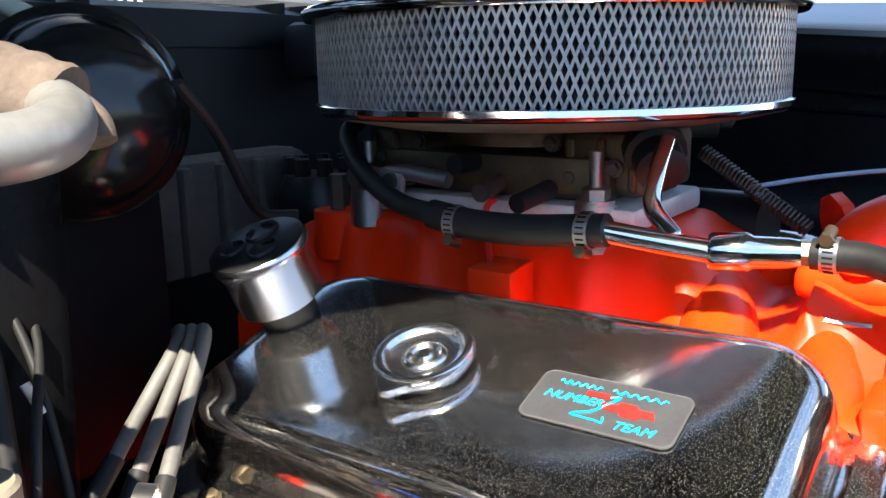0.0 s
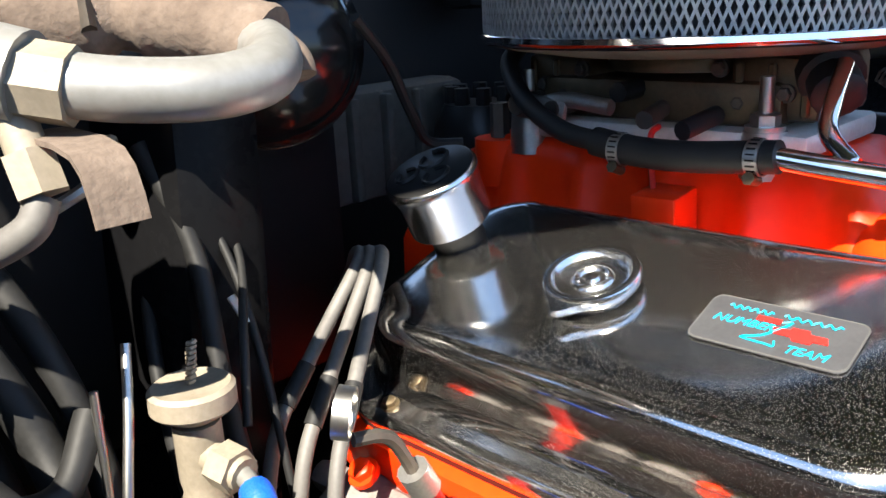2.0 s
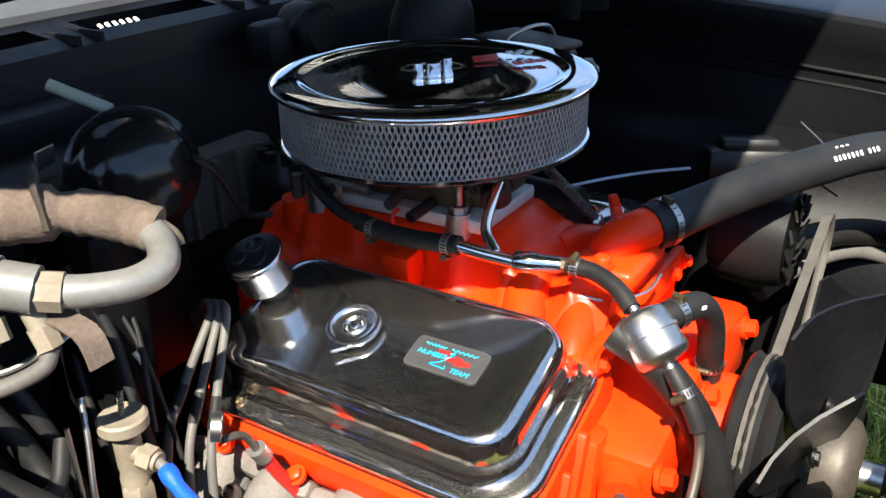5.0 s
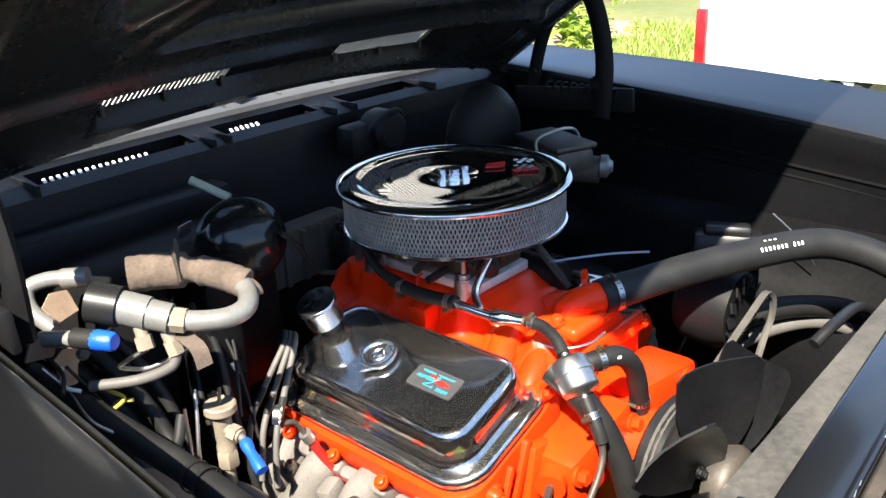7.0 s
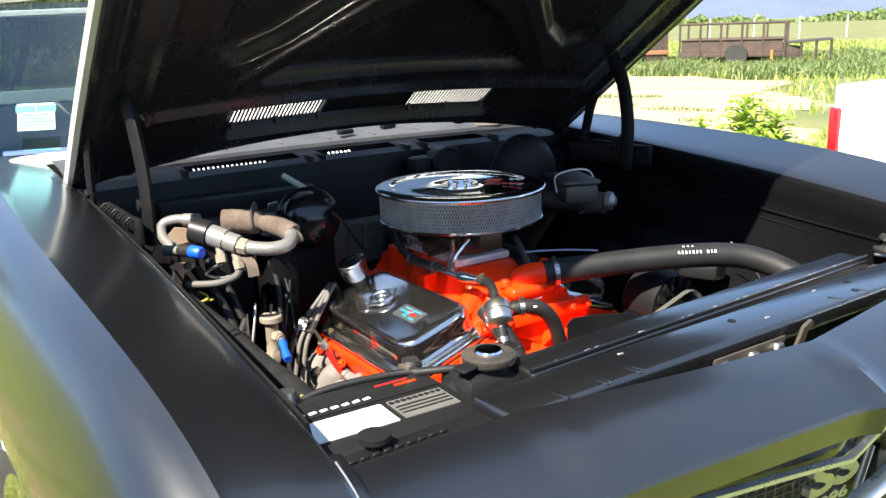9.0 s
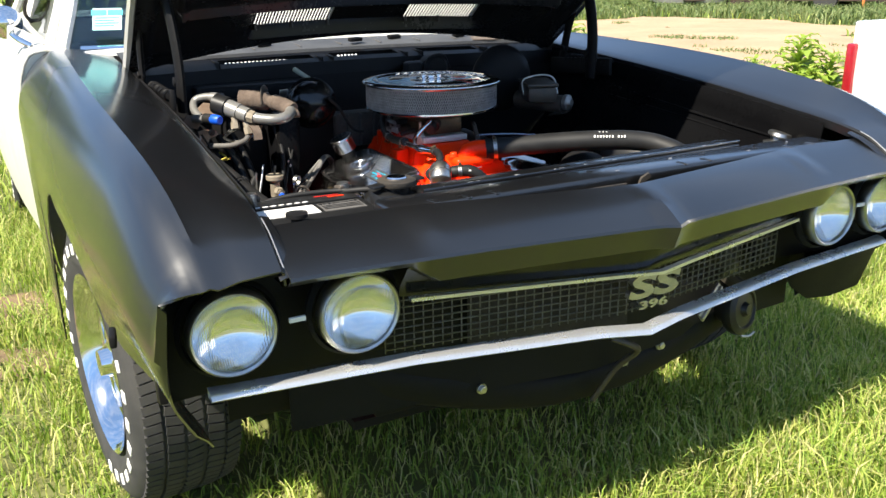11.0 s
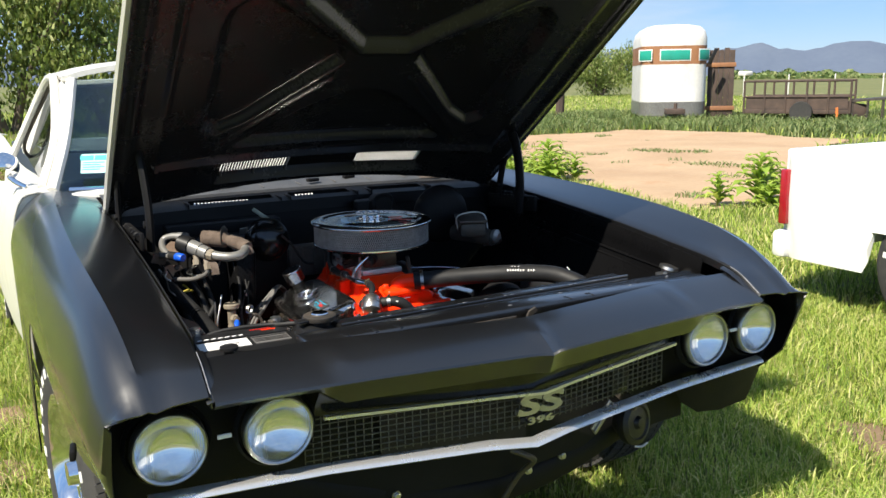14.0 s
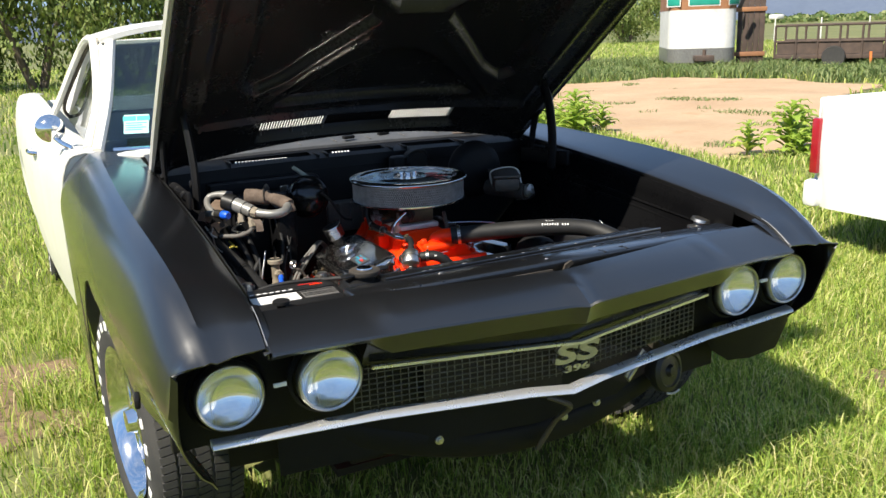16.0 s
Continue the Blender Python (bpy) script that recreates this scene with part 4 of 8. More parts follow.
BELT = [(0.72, 0.968), (1.2, 0.965), (2.05, 0.97), (2.5, 1.02), (3.2, 1.04), (4.36, 0.99)]
for s in (-1, 1):
    bm = side_panel(0.722, 1.975, BELT, None, 14)
    door = part("door", bm if s < 0 else flip_x(bm), WHITE, car, "chalky white door", smooth=35)
    sx = curve_at(SIDE_X, 0.735)
    cap_ = [(0.70, 0.26), (0.70, 0.93), (sx - 0.16, 0.950), (sx - 0.10, 0.960), (sx - 0.07, 0.955)]
    cap_ += [(sx - 0.070 + 0.065 * math.sin(radians(15 * k)), 0.66 + 0.295 * math.cos(radians(15 * k)) ** 0.8) for k in range(1, 6)] + [(sx - 0.006, 0.66), (sx - 0.05, 0.26)]
    bm = B()
    sheet(bm, [[Vector((s * x, y, z)) for x, z in cap_] for y in (0.728, 0.740)], close=True)
    bm.verts.ensure_lookup_table()
    bm.faces.new(bm.verts[:len(cap_)])
    bm.faces.new(bm.verts[len(cap_):])
    part("door_edge", bm, WHITE, door, smooth=0)
    bm = B()
    tube(bm, [(s * 0.962, 1.74, 0.86), (s * 0.992, 1.76, 0.865), (s * 0.997, 1.86, 0.865), (s * 0.970, 1.88, 0.86)], 0.009, 8, 6)
    part("door_handle", bm, CHROME, door, "chrome door handle")
    bm = side_panel(1.98, 4.36, BELT, None, 44, True)
    part("bed_side", bm if s < 0 else flip_x(bm), WHITE, car, "white pickup bed side", smooth=35)
    bm = B()
    mx, my, mz = s * 0.922, 0.97, 1.034
    lathe(bm, [(0.0, -0.040), (0.024, -0.036), (0.042, -0.02), (0.050, 0.0), (0.047, 0.006), (0.0, 0.006)], 28, Matrix.Translation((mx, my, mz)) @ rot(-90, 0, s * 8))
    tube(bm, [(mx - s * 0.01, my - 0.02, mz - 0.03), (mx - s * 0.03, my - 0.05, mz - 0.05), (mx - s * 0.06, my - 0.07, mz - 0.068)], 0.009, 8, 6)
    part("mirror", bm, CHROME, door, "round chrome door mirror")
# tailgate, bed floor
bm = box(B(), (1.62, 0.03, 0.46), (0, 4.36, 0.70), None, 0.01)
part("tailgate", bm, WHITE, car, "white tailgate")
bm = box(B(), (1.62, 2.2, 0.02), (0, 3.25, 0.55))
part("bed_floor", bm, DUSTY, car, "dark worn bed floor")
bm = box(B(), (1.70, 2.3, 0.02), (0, 1.2, 0.28))
box(bm, (1.4, 0.4, 0.4), (0, 1.65, 0.62), None, 0.08)
box(bm, (1.5, 0.25, 0.16), (0, 1.02, 0.88), None, 0.04)
part("cabin_interior", bm, PLASTIC, car, "dark bench seat and dashboard")

# greenhouse: roof sweeping into the sail pillars, built from sections along the car
rows = []
for i in range(21):
    y = 1.27 + (2.02 - 1.27) * i / 20
    f = i / 20
    half = 0.692 + 0.008 * f
    z = 1.388 + 0.030 * math.sin(math.pi * (0.15 + 0.75 * f))
    pts = []
    for k in range(17):
        t = -1 + 2 * k / 16
        pts.append(Vector((half * t, y, z - 0.050 * abs(t) ** 4 - 0.012 * t * t)))
    rows.append(pts)
bm = B()
sheet(bm, rows)
bmesh.ops.recalc_face_normals(bm, faces=bm.faces)
bmesh.ops.solidify(bm, geom=bm.faces[:], thickness=0.02)
part("roof", bm, WHITE, car, "white roof", smooth=50)


def pillar(pts, r, material, name, label, flat=1.0):
    bm = B()
    tube(bm, pts, r, 8, 6, flat=flat)
    return part(name, bm, material, car, label)


for s in (-1, 1):
    rows = [[Vector((s * x, y, z)) for x, y, z in pair] for pair in (((0.788, 0.80, 0.955), (0.825, 0.84, 0.965)), ((0.715, 1.02, 1.12), (0.750, 1.06, 1.12)), ((0.655, 1.27, 1.320), (0.712, 1.30, 1.312)), ((0.640, 1.36, 1.345), (0.704, 1.5, 1.338)))]
    part("pillar_panel", sheet(B(), rows, 0.012), WHITE, car, "white windscreen pillar panel")
    pillar([(s * 0.788, 0.80, 0.955), (s * 0.715, 1.02, 1.12), (s * 0.655, 1.27, 1.315), (s * 0.640, 1.36, 1.335)], 0.021, WHITE, "front_pillar", "white windscreen pillar with rusty seam")
    pillar([(s * 0.815, 0.84, 0.965), (s * 0.745, 1.06, 1.12), (s * 0.712, 1.30, 1.312), (s * 0.704, 1.5, 1.338), (s * 0.704, 1.75, 1.332), (s * 0.735, 1.93, 1.262), (s * 0.83, 2.06, 1.06), (s * 0.87, 2.10, 0.985)], 0.017, WHITE, "door_frame", "white door window surround")
    pillar([(s * 0.795, 0.835, 0.962), (s * 0.73, 1.05, 1.115), (s * 0.700, 1.29, 1.297), (s * 0.691, 1.5, 1.320), (s * 0.691, 1.74, 1.314), (s * 0.718, 1.92, 1.247), (s * 0.81, 2.06, 1.045), (s * 0.79, 2.10, 0.972)], 0.008, DARKSTEEL, "window_seal", "weathered dark window seal")
    rows = []
    for f in (0, 0.25, 0.5, 0.75, 1):
        a = Vector((s * 0.675, 1.96 + 0.05 * f, 1.330)).lerp(Vector((s * 0.80, 2.14, 0.975)), f)
        b = Vector((s * 0.64, 2.05, 1.335)).lerp(Vector((s * 0.80, 2.75, 0.985)), f)
        rows.append([a, a.lerp(b, 0.5) + Vector((s * 0.01, 0, 0)), b])
    bm = B()
    sheet(bm, rows, 0.02)
    part("sail_pillar", bm, WHITE, car, "white sloping rear pillar")
    bm = B()
    sheet(bm, [[Vector((s * x, y, z)) for x, y, z in r] for r in (
        ((0.80, 0.86, 0.965), (0.80, 1.4, 0.96), (0.80, 2.10, 0.97)), ((0.735, 1.06, 1.115), (0.735, 1.5, 1.13), (0.76, 2.02, 1.06)), ((0.69, 1.30, 1.28), (0.68, 1.5, 1.30), (0.69, 1.90, 1.24)))], 0.004)
    ob = part("side_window", bm, GLASS, car, "closed door window glass")
    ob.visible_shadow = False
rows = []
for k in range(13):
    t = -1 + 2 * k / 12
    bow = 0.10 * (1 - t * t)
    rows.append([Vector((0.778 * t, 0.81 - bow, 0.955)), Vector((0.703 * t, 1.04 - bow * 0.8, 1.125)), Vector((0.635 * t, 1.28 - bow * 0.5, 1.33))])
bm = B()
sheet(bm, rows, 0.005)
ob = part("windscreen", bm, GLASS, car, "curved windscreen glass")
ob.visible_shadow = False
bm = B()
tube(bm, [(0.735 * t, 0.79 - 0.10 * (1 - t * t), 0.957) for t in (-1, -0.6, -0.2, 0.2, 0.6, 1)], 0.010, 8, 6)
part("windscreen_trim", bm, CHROME, car, "dull bright windscreen moulding")
pillar([(-0.60, 2.06, 1.31), (0, 2.12, 1.325), (0.60, 2.06, 1.31)], 0.02, WHITE, "rear_header", "white rear roof edge")
bm = B()
sheet(bm, [[Vector((x, 2.05, 1.31)), Vector((x * 1.15, 2.18, 0.985))] for x in (-0.60, 0, 0.60)], 0.004)
ob = part("rear_window", bm, GLASS, car, "rear window glass")
ob.visible_shadow = False
bm = box(B(), (1.5, 0.02, 0.74), (0, 2.19, 0.62))
part("cab_back", bm, WHITE, car, "white rear cab wall")
# window sticker on the inside of the windscreen
stk = solid("window_sticker", box(B(), (0.085, 0.001, 0.075), (0, 0, 0)), surf("turquoise_paper", (0.36, 0.66, 0.64), (0.30, 0.58, 0.56), rough=0.6), "pale turquoise and white paper sticker on the windscreen", "sticker")
stk.matrix_world = pose(-0.645, 0.83, 1.04, -34, 0, -18)
bm = box(B(), (0.044, 0.001, 0.018), (-0.024, -0.0012, 0.022))
box(bm, (0.044, 0.001, 0.018), (0.024, -0.0012, 0.022))
TURQ = surf("turquoise_print", (0.05, 0.42, 0.46), (0.04, 0.36, 0.40), rough=0.6)
part("printed_band", bm, TURQ, stk)
bm = B()
for k in range(4):
    box(bm, (0.07 - 0.012 * (k % 2), 0.001, 0.003), (-0.008 * (k % 2), -0.0012, 0.004 - 0.009 * k))
part("printed_lines", bm, TURQ, stk)

# ---- engine ----
DUSTCHROME = surf("dusty_chrome", (0.56, 0.55, 0.54), (0.46, 0.45, 0.43), rough=0.07, rough2=0.16, metal=1, scale=9, fine=260,
                  spot=(0.052, 0.042, 0.030), spot_at=0.585, spot_scale=1500)
# Dusty chrome again for the flange, paler to carry the lip's sunlit shine.
LIPCHROME = surf("bright_lip_chrome", (0.76, 0.75, 0.73), (0.64, 0.62, 0.59), rough=0.10, rough2=0.22, metal=1, scale=9, fine=260,
                 spot=(0.10, 0.085, 0.065), spot_at=0.585, spot_scale=1500)
LIDCHROME = surf("clean_dark_chrome", (0.62, 0.62, 0.63), (0.54, 0.54, 0.55), rough=0.03, rough2=0.06, metal=1, scale=9, fine=260)
SATINCHROME = surf("satin_chrome", (0.78, 0.78, 0.78), (0.70, 0.70, 0.70), rough=0.16, rough2=0.24, metal=1, scale=20, fine=400)
PLEAT = surf("pleated_filter_paper", (0.10, 0.105, 0.11), (0.07, 0.075, 0.08), rough=0.85, scale=30, fine=200, bump=0.2)
MESHG = surf("grey_expanded_metal", (0.36, 0.36, 0.36), (0.25, 0.25, 0.245), rough=0.35, metal=0.5, scale=60, fine=400)
PALEALU = surf("pale_bare_aluminium", (0.62, 0.60, 0.57), (0.48, 0.46, 0.43), rough=0.45, metal=0.35, scale=40, fine=300, bump=0.1, spot=(0.16, 0.12, 0.09), spot_at=0.66, spot_scale=60)
BRONZE = surf("zinc_chromate_metal", (0.13, 0.095, 0.055), (0.085, 0.065, 0.04), rough=0.4, metal=0.75, scale=40, fine=300, bump=0.3)

engine = thing("engine", "orange-red painted V8 engine with grime, sitting in the bay", "engine")
TAU = radians(18.5)


def bank(cx, cz, s=-1, cy=-0.09):
    """The frame of one cylinder bank: x to the rear, y outward and down, z out of the cover's top."""
    o = Vector((s * math.cos(TAU), 0, -math.sin(TAU)))
    n = Vector((s * math.sin(TAU), 0, math.cos(TAU)))
    x = o.cross(n) * 1.0
    m = Matrix((x, o, n)).transposed().to_4x4()
    m.translation = Vector((s * abs(cx), cy, cz))
    return m


REAR_CUT = 0.032
COVER = [(0.2185, 0.1025, -0.061, 0.051), (0.2200, 0.1040, -0.056, 0.052), (0.2188, 0.1028, -0.0512, 0.051), (0.2150, 0.0990, -0.0487, 0.049),
         (0.2095, 0.0935, -0.0479, 0.046), (0.2040, 0.0880, -0.0470, 0.044), (0.1996, 0.0836, -0.0440, 0.041), (0.1974, 0.0812, -0.0380, 0.040),
         (0.1976, 0.0812, -0.0290, 0.039), (0.1966, 0.0802, -0.0190, 0.038), (0.1952, 0.0788, -0.0112, 0.037), (0.1922, 0.0758, -0.0055, 0.035),
         (0.1878, 0.0714, -0.0020, 0.032), (0.1825, 0.0660, -0.0004, 0.028), (0.1770, 0.0605, 0.0, 0.024), (0.1670, 0.0505, 0.0, 0.02)]
COVER = [(a - REAR_CUT, b, z, r) for a, b, z, r in COVER]


def ring_stack(bm, rings, m, seg=8, top=True, bottom=False):
    loops = []
    for hl, hw, z, r in rings:
        loops.append([bm.verts.new(m @ Vector((x, y, z))) for x, y in round_rect(2 * hl, 2 * hw, r, seg)])
    for a, b in zip(loops, loops[1:]):
        k = len(a)
        for i in range(k):
            bm.faces.new((a[i], a[(i + 1) % k], b[(i + 1) % k], b[i]))
    if top:
        bm.faces.new(loops[-1])
    if bottom:
        bm.faces.new(loops[0][::-1])
    bmesh.ops.recalc_face_normals(bm, faces=bm.faces)
    return bm


MR, ML = bank(0.212, 0.712, -1, -0.10), bank(0.212, 0.712, 1, -0.10)
for s, m in ((-1, MR), (1, ML)):
    vc = thing("valve_cover", "long chrome valve cover with fine dust, bolted on the engine", "valve cover", group="valve covers")
    m = m @ Matrix.Translation((-REAR_CUT, 0, 0))
    part("cover", ring_stack(B(), COVER[5:], m), DUSTCHROME, vc, "polished chrome shell", smooth=60)
    part("flange", ring_stack(B(), COVER[:6], m, top=False), LIPCHROME, vc, "dusty chrome flange, its sunlit shine put into a paler colour", smooth=60)
    part("gasket", ring_stack(B(), [(0.1865, 0.1025, -0.066, 0.05), (0.1865, 0.1025, -0.0608, 0.05)], m, 6, True, True), RUBBER, vc, "dark cork gasket")
    for u, v in ((0.125, 0.093), (-0.1, -0.093), (0.12, -0.093), (0.1785, 0.0)):
        bm = bolt(B(), m @ Vector((u, v, -0.0478)), m.to_3x3() @ Vector((0, 0, 1)), 0.0045, 0.004)
        part("cover_bolt", bm, BRONZE if v > 0 else STEEL, vc, "small yellowed bolt")
    # head, block side, exhaust manifold
    m = m @ Matrix.Translation((0, 0.004, 0.041))
    head = B()
    ring_stack(head, [(0.180, 0.075, -0.19, 0.02), (0.190, 0.105, -0.165, 0.03), (0.192, 0.112, -0.125, 0.03), (0.190, 0.107, -0.107, 0.045)], m, 5)
    for u in (-0.158,):
        part("head_boss", lathe(B(), [(0.015, -0.16), (0.0145, -0.112), (0.012, -0.109), (0.0, -0.109)], 14, m @ Matrix.Translation((u, 0.112, 0))), ORANGE, engine, smooth=60)
    part("cylinder_head", head, ORANGE, engine, "orange painted cylinder head")
    for u in (-0.055, 0.038, 0.13):
        bm = B()
        bolt(bm, m @ Vector((u, 0.121, -0.119)), m.to_3x3() @ Vector((0, 0.25, 1)), 0.0075, 0.007)
        part("head_bolt", bm, ORANGE, engine)
    exm = thing("exhaust_manifold", "dusty beige cast iron exhaust manifold beside the engine", "exhaust manifold", group="exhaust manifolds")
    log = tube(B(), [m @ Vector((-0.168, 0.155, -0.20)), m @ Vector((-0.04, 0.165, -0.205)), m @ Vector((0.07, 0.165, -0.21)), m @ Vector((0.16, 0.165, -0.235))], lambda t: 0.034 + 0.004 * math.sin(t * 19), 14, 10)
    part("casting", log, IRON, exm, "pale rough iron casting", smooth=60)
    for k, u in enumerate((-0.118, -0.018, 0.068, 0.14)):
        run = tube(B(), [m @ Vector((u, 0.085, -0.165)), m @ Vector((u, 0.132, -0.150)), m @ Vector((u + 0.010, 0.160, -0.178)), m @ Vector((u + 0.018, 0.165, -0.22))], lambda t: 0.031 - 0.006 * math.sin(math.pi * t), 12, 6)
        part("port_runner", run, IRON, exm, smooth=60)
        part("port_flange", box(B(), (0.086, 0.020, 0.056), m @ Vector((u, 0.116, -0.158)), m.to_3x3().to_4x4() @ rot(-18, 0, (k % 2) * 3), 0.008), IRON, exm)
    for u in (-0.165, -0.075, 0.03, 0.11):
        part("bolt_boss", box(B(), (0.028, 0.036, 0.030), m @ Vector((u, 0.150, -0.158)), m.to_3x3().to_4x4() @ rot(u * 200, 10, 14), 0.008), IRON, exm)
    for u in (-0.17, -0.03, 0.10):
        part("manifold_bolt", bolt(B(), m @ Vector((u, 0.155, -0.14)), m.to_3x3() @ Vector((0, 1, 0.6)), 0.008, 0.010), DARKSTEEL, exm)

# block, intake manifold, front cover
bm = B()
box(bm, (0.34, 0.50, 0.26), (0, -0.06, 0.43), None, 0.02)
box(bm, (0.20, 0.06, 0.24), (0, -0.325, 0.45), None, 0.015)
box(bm, (0.26, 0.05, 0.10), (0.0, -0.315, 0.56), None, 0.015)
part("block", bm, ORANGE, engine, "orange engine block")
bm = B()
rows = []
for i in range(65):
    y = -0.305 + 0.44 * i / 64
    pad = 1.0 if -0.165 < y < 0.10 else max(0.0, 1 - min(abs(y + 0.165), abs(y - 0.10)) / 0.06)
    hump = 0.5 + 0.5 * math.cos((y + 0.128) * 2 * math.pi / 0.066)
    top = 0.726 + 0.034 * pad - 0.012 * (1 - pad) * (1 - hump) + (0.02 if y < -0.26 else 0)
    bulge = 0.009 * hump ** 3 + 0.010 * (1 - pad)
    row = []
    for x, z in ((-0.140, 0.60), (-0.136, 0.682), (-0.129, 0.693), (-0.112, 0.697), (-0.090 - bulge, 0.699 - 0.004 * (1 - hump)), (-0.080 - bulge, 0.703), (-0.075 - bulge, 0.712), (-0.071 - bulge * 0.8, max(0.716, top - 0.022)), (-0.068 - bulge * 0.5, top - 0.007), (-0.060, top)):
        row.append((x, y, z))
    row += [(-x, y, z) for x, y, z in row[::-1]]
    rows.append([Vector(p) for p in row])
sheet(bm, rows)
for r in (rows[0], rows[-1]):
    bm.faces.new([bm.verts.new(p) for p in r])
bmesh.ops.remove_doubles(bm, verts=bm.verts[:], dist=0.0005)
bmesh.ops.recalc_face_normals(bm, faces=bm.faces)
part("intake_manifold", bm, ORANGE, engine, "glossy red-orange intake manifold", smooth=50)
for pts, r in (([(-0.030, -0.195, 0.712), (-0.068, -0.212, 0.710), (-0.100, -0.224, 0.694), (-0.132, -0.232, 0.664)], 0.027),
               ([(-0.030, -0.262, 0.706), (-0.070, -0.272, 0.704), (-0.104, -0.280, 0.688), (-0.134, -0.286, 0.658)], 0.023),
               ([(0.030, -0.195, 0.712), (0.068, -0.212, 0.710), (0.100, -0.224, 0.694), (0.132, -0.232, 0.664)], 0.027)):
    part("manifold_runner", tube(B(), pts, lambda t, r=r: r * (1 - 0.12 * math.sin(math.pi * t)), 16, 6), ORANGE, engine, "rounded intake runner", smooth=60)
for y in (-0.255, -0.196, -0.10, 0.0, 0.09):
    for k in (-1, 1):
        part("manifold_bolt", bolt(B(), (k * 0.117, y, 0.697), (k * 0.25, 0, 1), 0.0085, 0.009), ORANGE, engine)
part("front_lip", box(B(), (0.27, 0.014, 0.030), (0, -0.309, 0.690), rot(-8), 0.005), ORANGE, engine, "intake end rail")
for x in (-0.125, -0.085, 0.085, 0.125):
    part("rail_bolt", bolt(B(), (x, -0.316, 0.690), (0, -1, 0.2), 0.007, 0.008), ORANGE, engine)
# ribs and bosses on the front of the near cylinder head
for x, z, w, h in ((-0.262, 0.560, 0.016, 0.13), (-0.232, 0.575, 0.010, 0.12), (-0.196, 0.600, 0.014, 0.11)):
    part("casting_rib", box(B(), (w, 0.026, h), (x, -0.318, z), rot(0, 20, 0), 0.005), ORANGE, engine)
for x, z, r in ((-0.225, 0.545, 0.016), (-0.180, 0.560, 0.013), (-0.250, 0.610, 0.011)):
    bm = lathe(B(), [(r, -0.02), (r, 0.010), (r * 0.8, 0.014), (0, 0.014)], 16, pose(x, -0.322, z, 90, 0, 0))
    bolt(bm, (x, -0.338, z), (0, -1, 0), r * 0.55, 0.006)
    part("head_plug", bm, ORANGE, engine, smooth=50)
for x, y, h in ((-0.060, 0.093, 0.04), (0.06, 0.093, 0.04)):
    bm = rod(B(), (x, y, 0.72), (x, y, 0.757), 0.021, 16)
    part("rear_boss", bm, ORANGE, engine)
    bm = B()
    rod(bm, (x, y, 0.755), (x, y, 0.785), 0.008, 6)
    part("stud_bolt", bm, DARKSTEEL, engine)
# choke box and its rod
bm = box(B(), (0.034, 0.032, 0.056), (-0.094, -0.078, 0.712), rot(0, -4, 3), 0.002)
part("choke_box", bm, ORANGE, engine, "red painted square choke housing")
part("choke_rod", tube(B(), [(-0.094, -0.070, 0.728), (-0.093, -0.066, 0.760), (-0.090, -0.064, 0.775), (-0.080, -0.064, 0.779)], 0.0022, 6, 5), REDP, engine, "thin red choke rod")

# front cover, water pump, thermostat housing
bm = B()
box(bm, (0.15, 0.09, 0.09), (-0.09, -0.345, 0.60), rot(0, -10, 0), 0.015)
box(bm, (0.16, 0.09, 0.09), (0.09, -0.345, 0.60), rot(0, 10, 0), 0.015)
part("pump_nose", lathe(B(), [(0.06, 0), (0.058, 0.09), (0.035, 0.10), (0.03, 0.13)], 24, pose(0.0, -0.33, 0.57, 90, 0, 0)), ORANGE, engine)
part("pump_elbow", rod(B(), (-0.14, -0.345, 0.607), (-0.185, -0.365, 0.600), 0.020, 16), ORANGE, engine)
part("pump_bracket", box(B(), (0.05, 0.03, 0.11), (-0.165, -0.325, 0.585), rot(0, 12, 0), 0.008), ORANGE, engine)
for x, z in ((-0.16, 0.645), (-0.03, 0.655), (0.13, 0.65)):
    part("pump_bolt", bolt(B(), (x, -0.392, z - 0.03), (0, -1, 0.2), 0.010, 0.012), ORANGE, engine)
part("water_pump", bm, ORANGE, engine, "orange water pump housing")
part("pump_fitting", rod(B(), (-0.183, -0.364, 0.601), (-0.215, -0.377, 0.594), 0.0055, 8), DARKSTEEL, engine, "small dark stud")
bm = B()
box(bm, (0.10, 0.07, 0.022), (-0.01, -0.285, 0.742), None, 0.008)
tube(bm, [(-0.015, -0.275, 0.730), (-0.010, -0.28, 0.755), (0.005, -0.291, 0.764), (0.030, -0.304, 0.766)], 0.0225, 14, 6)
for x in (-0.052, 0.028):
    bolt(bm, (x, -0.285, 0.753), (0, 0, 1), 0.009, 0.009)
part("thermostat_housing", bm, ORANGE, engine, "red thermostat housing with lifting eye", smooth=50)
eye = prism(B(), [(-0.026, -0.03), (0.026, -0.03), (0.026, 0.006), (0.018, 0.020), (0.0, 0.026), (-0.018, 0.020), (-0.026, 0.006)], 0.008, pose(0.072, -0.248, 0.750, 78, 0, 32))
part("lifting_eye", eye, ORANGE, engine, "red lifting eye plate")
part("eye_hole", lathe(B(), [(0.007, 0), (0.007, 0.001)], 16, pose(0.072, -0.248, 0.750, 78, 0, 32) @ Matrix.Translation((0, 0.004, 0.0084))), BAY, engine, "dark hole of the lifting eye")
part("thermostat_gasket_wire", tube(B(), [(-0.078, -0.262, 0.728), (-0.070, -0.300, 0.726), (-0.040, -0.326, 0.728), (0.0, -0.328, 0.73)], 0.0018, 5, 5), STEEL, engine, "thin bare wire")

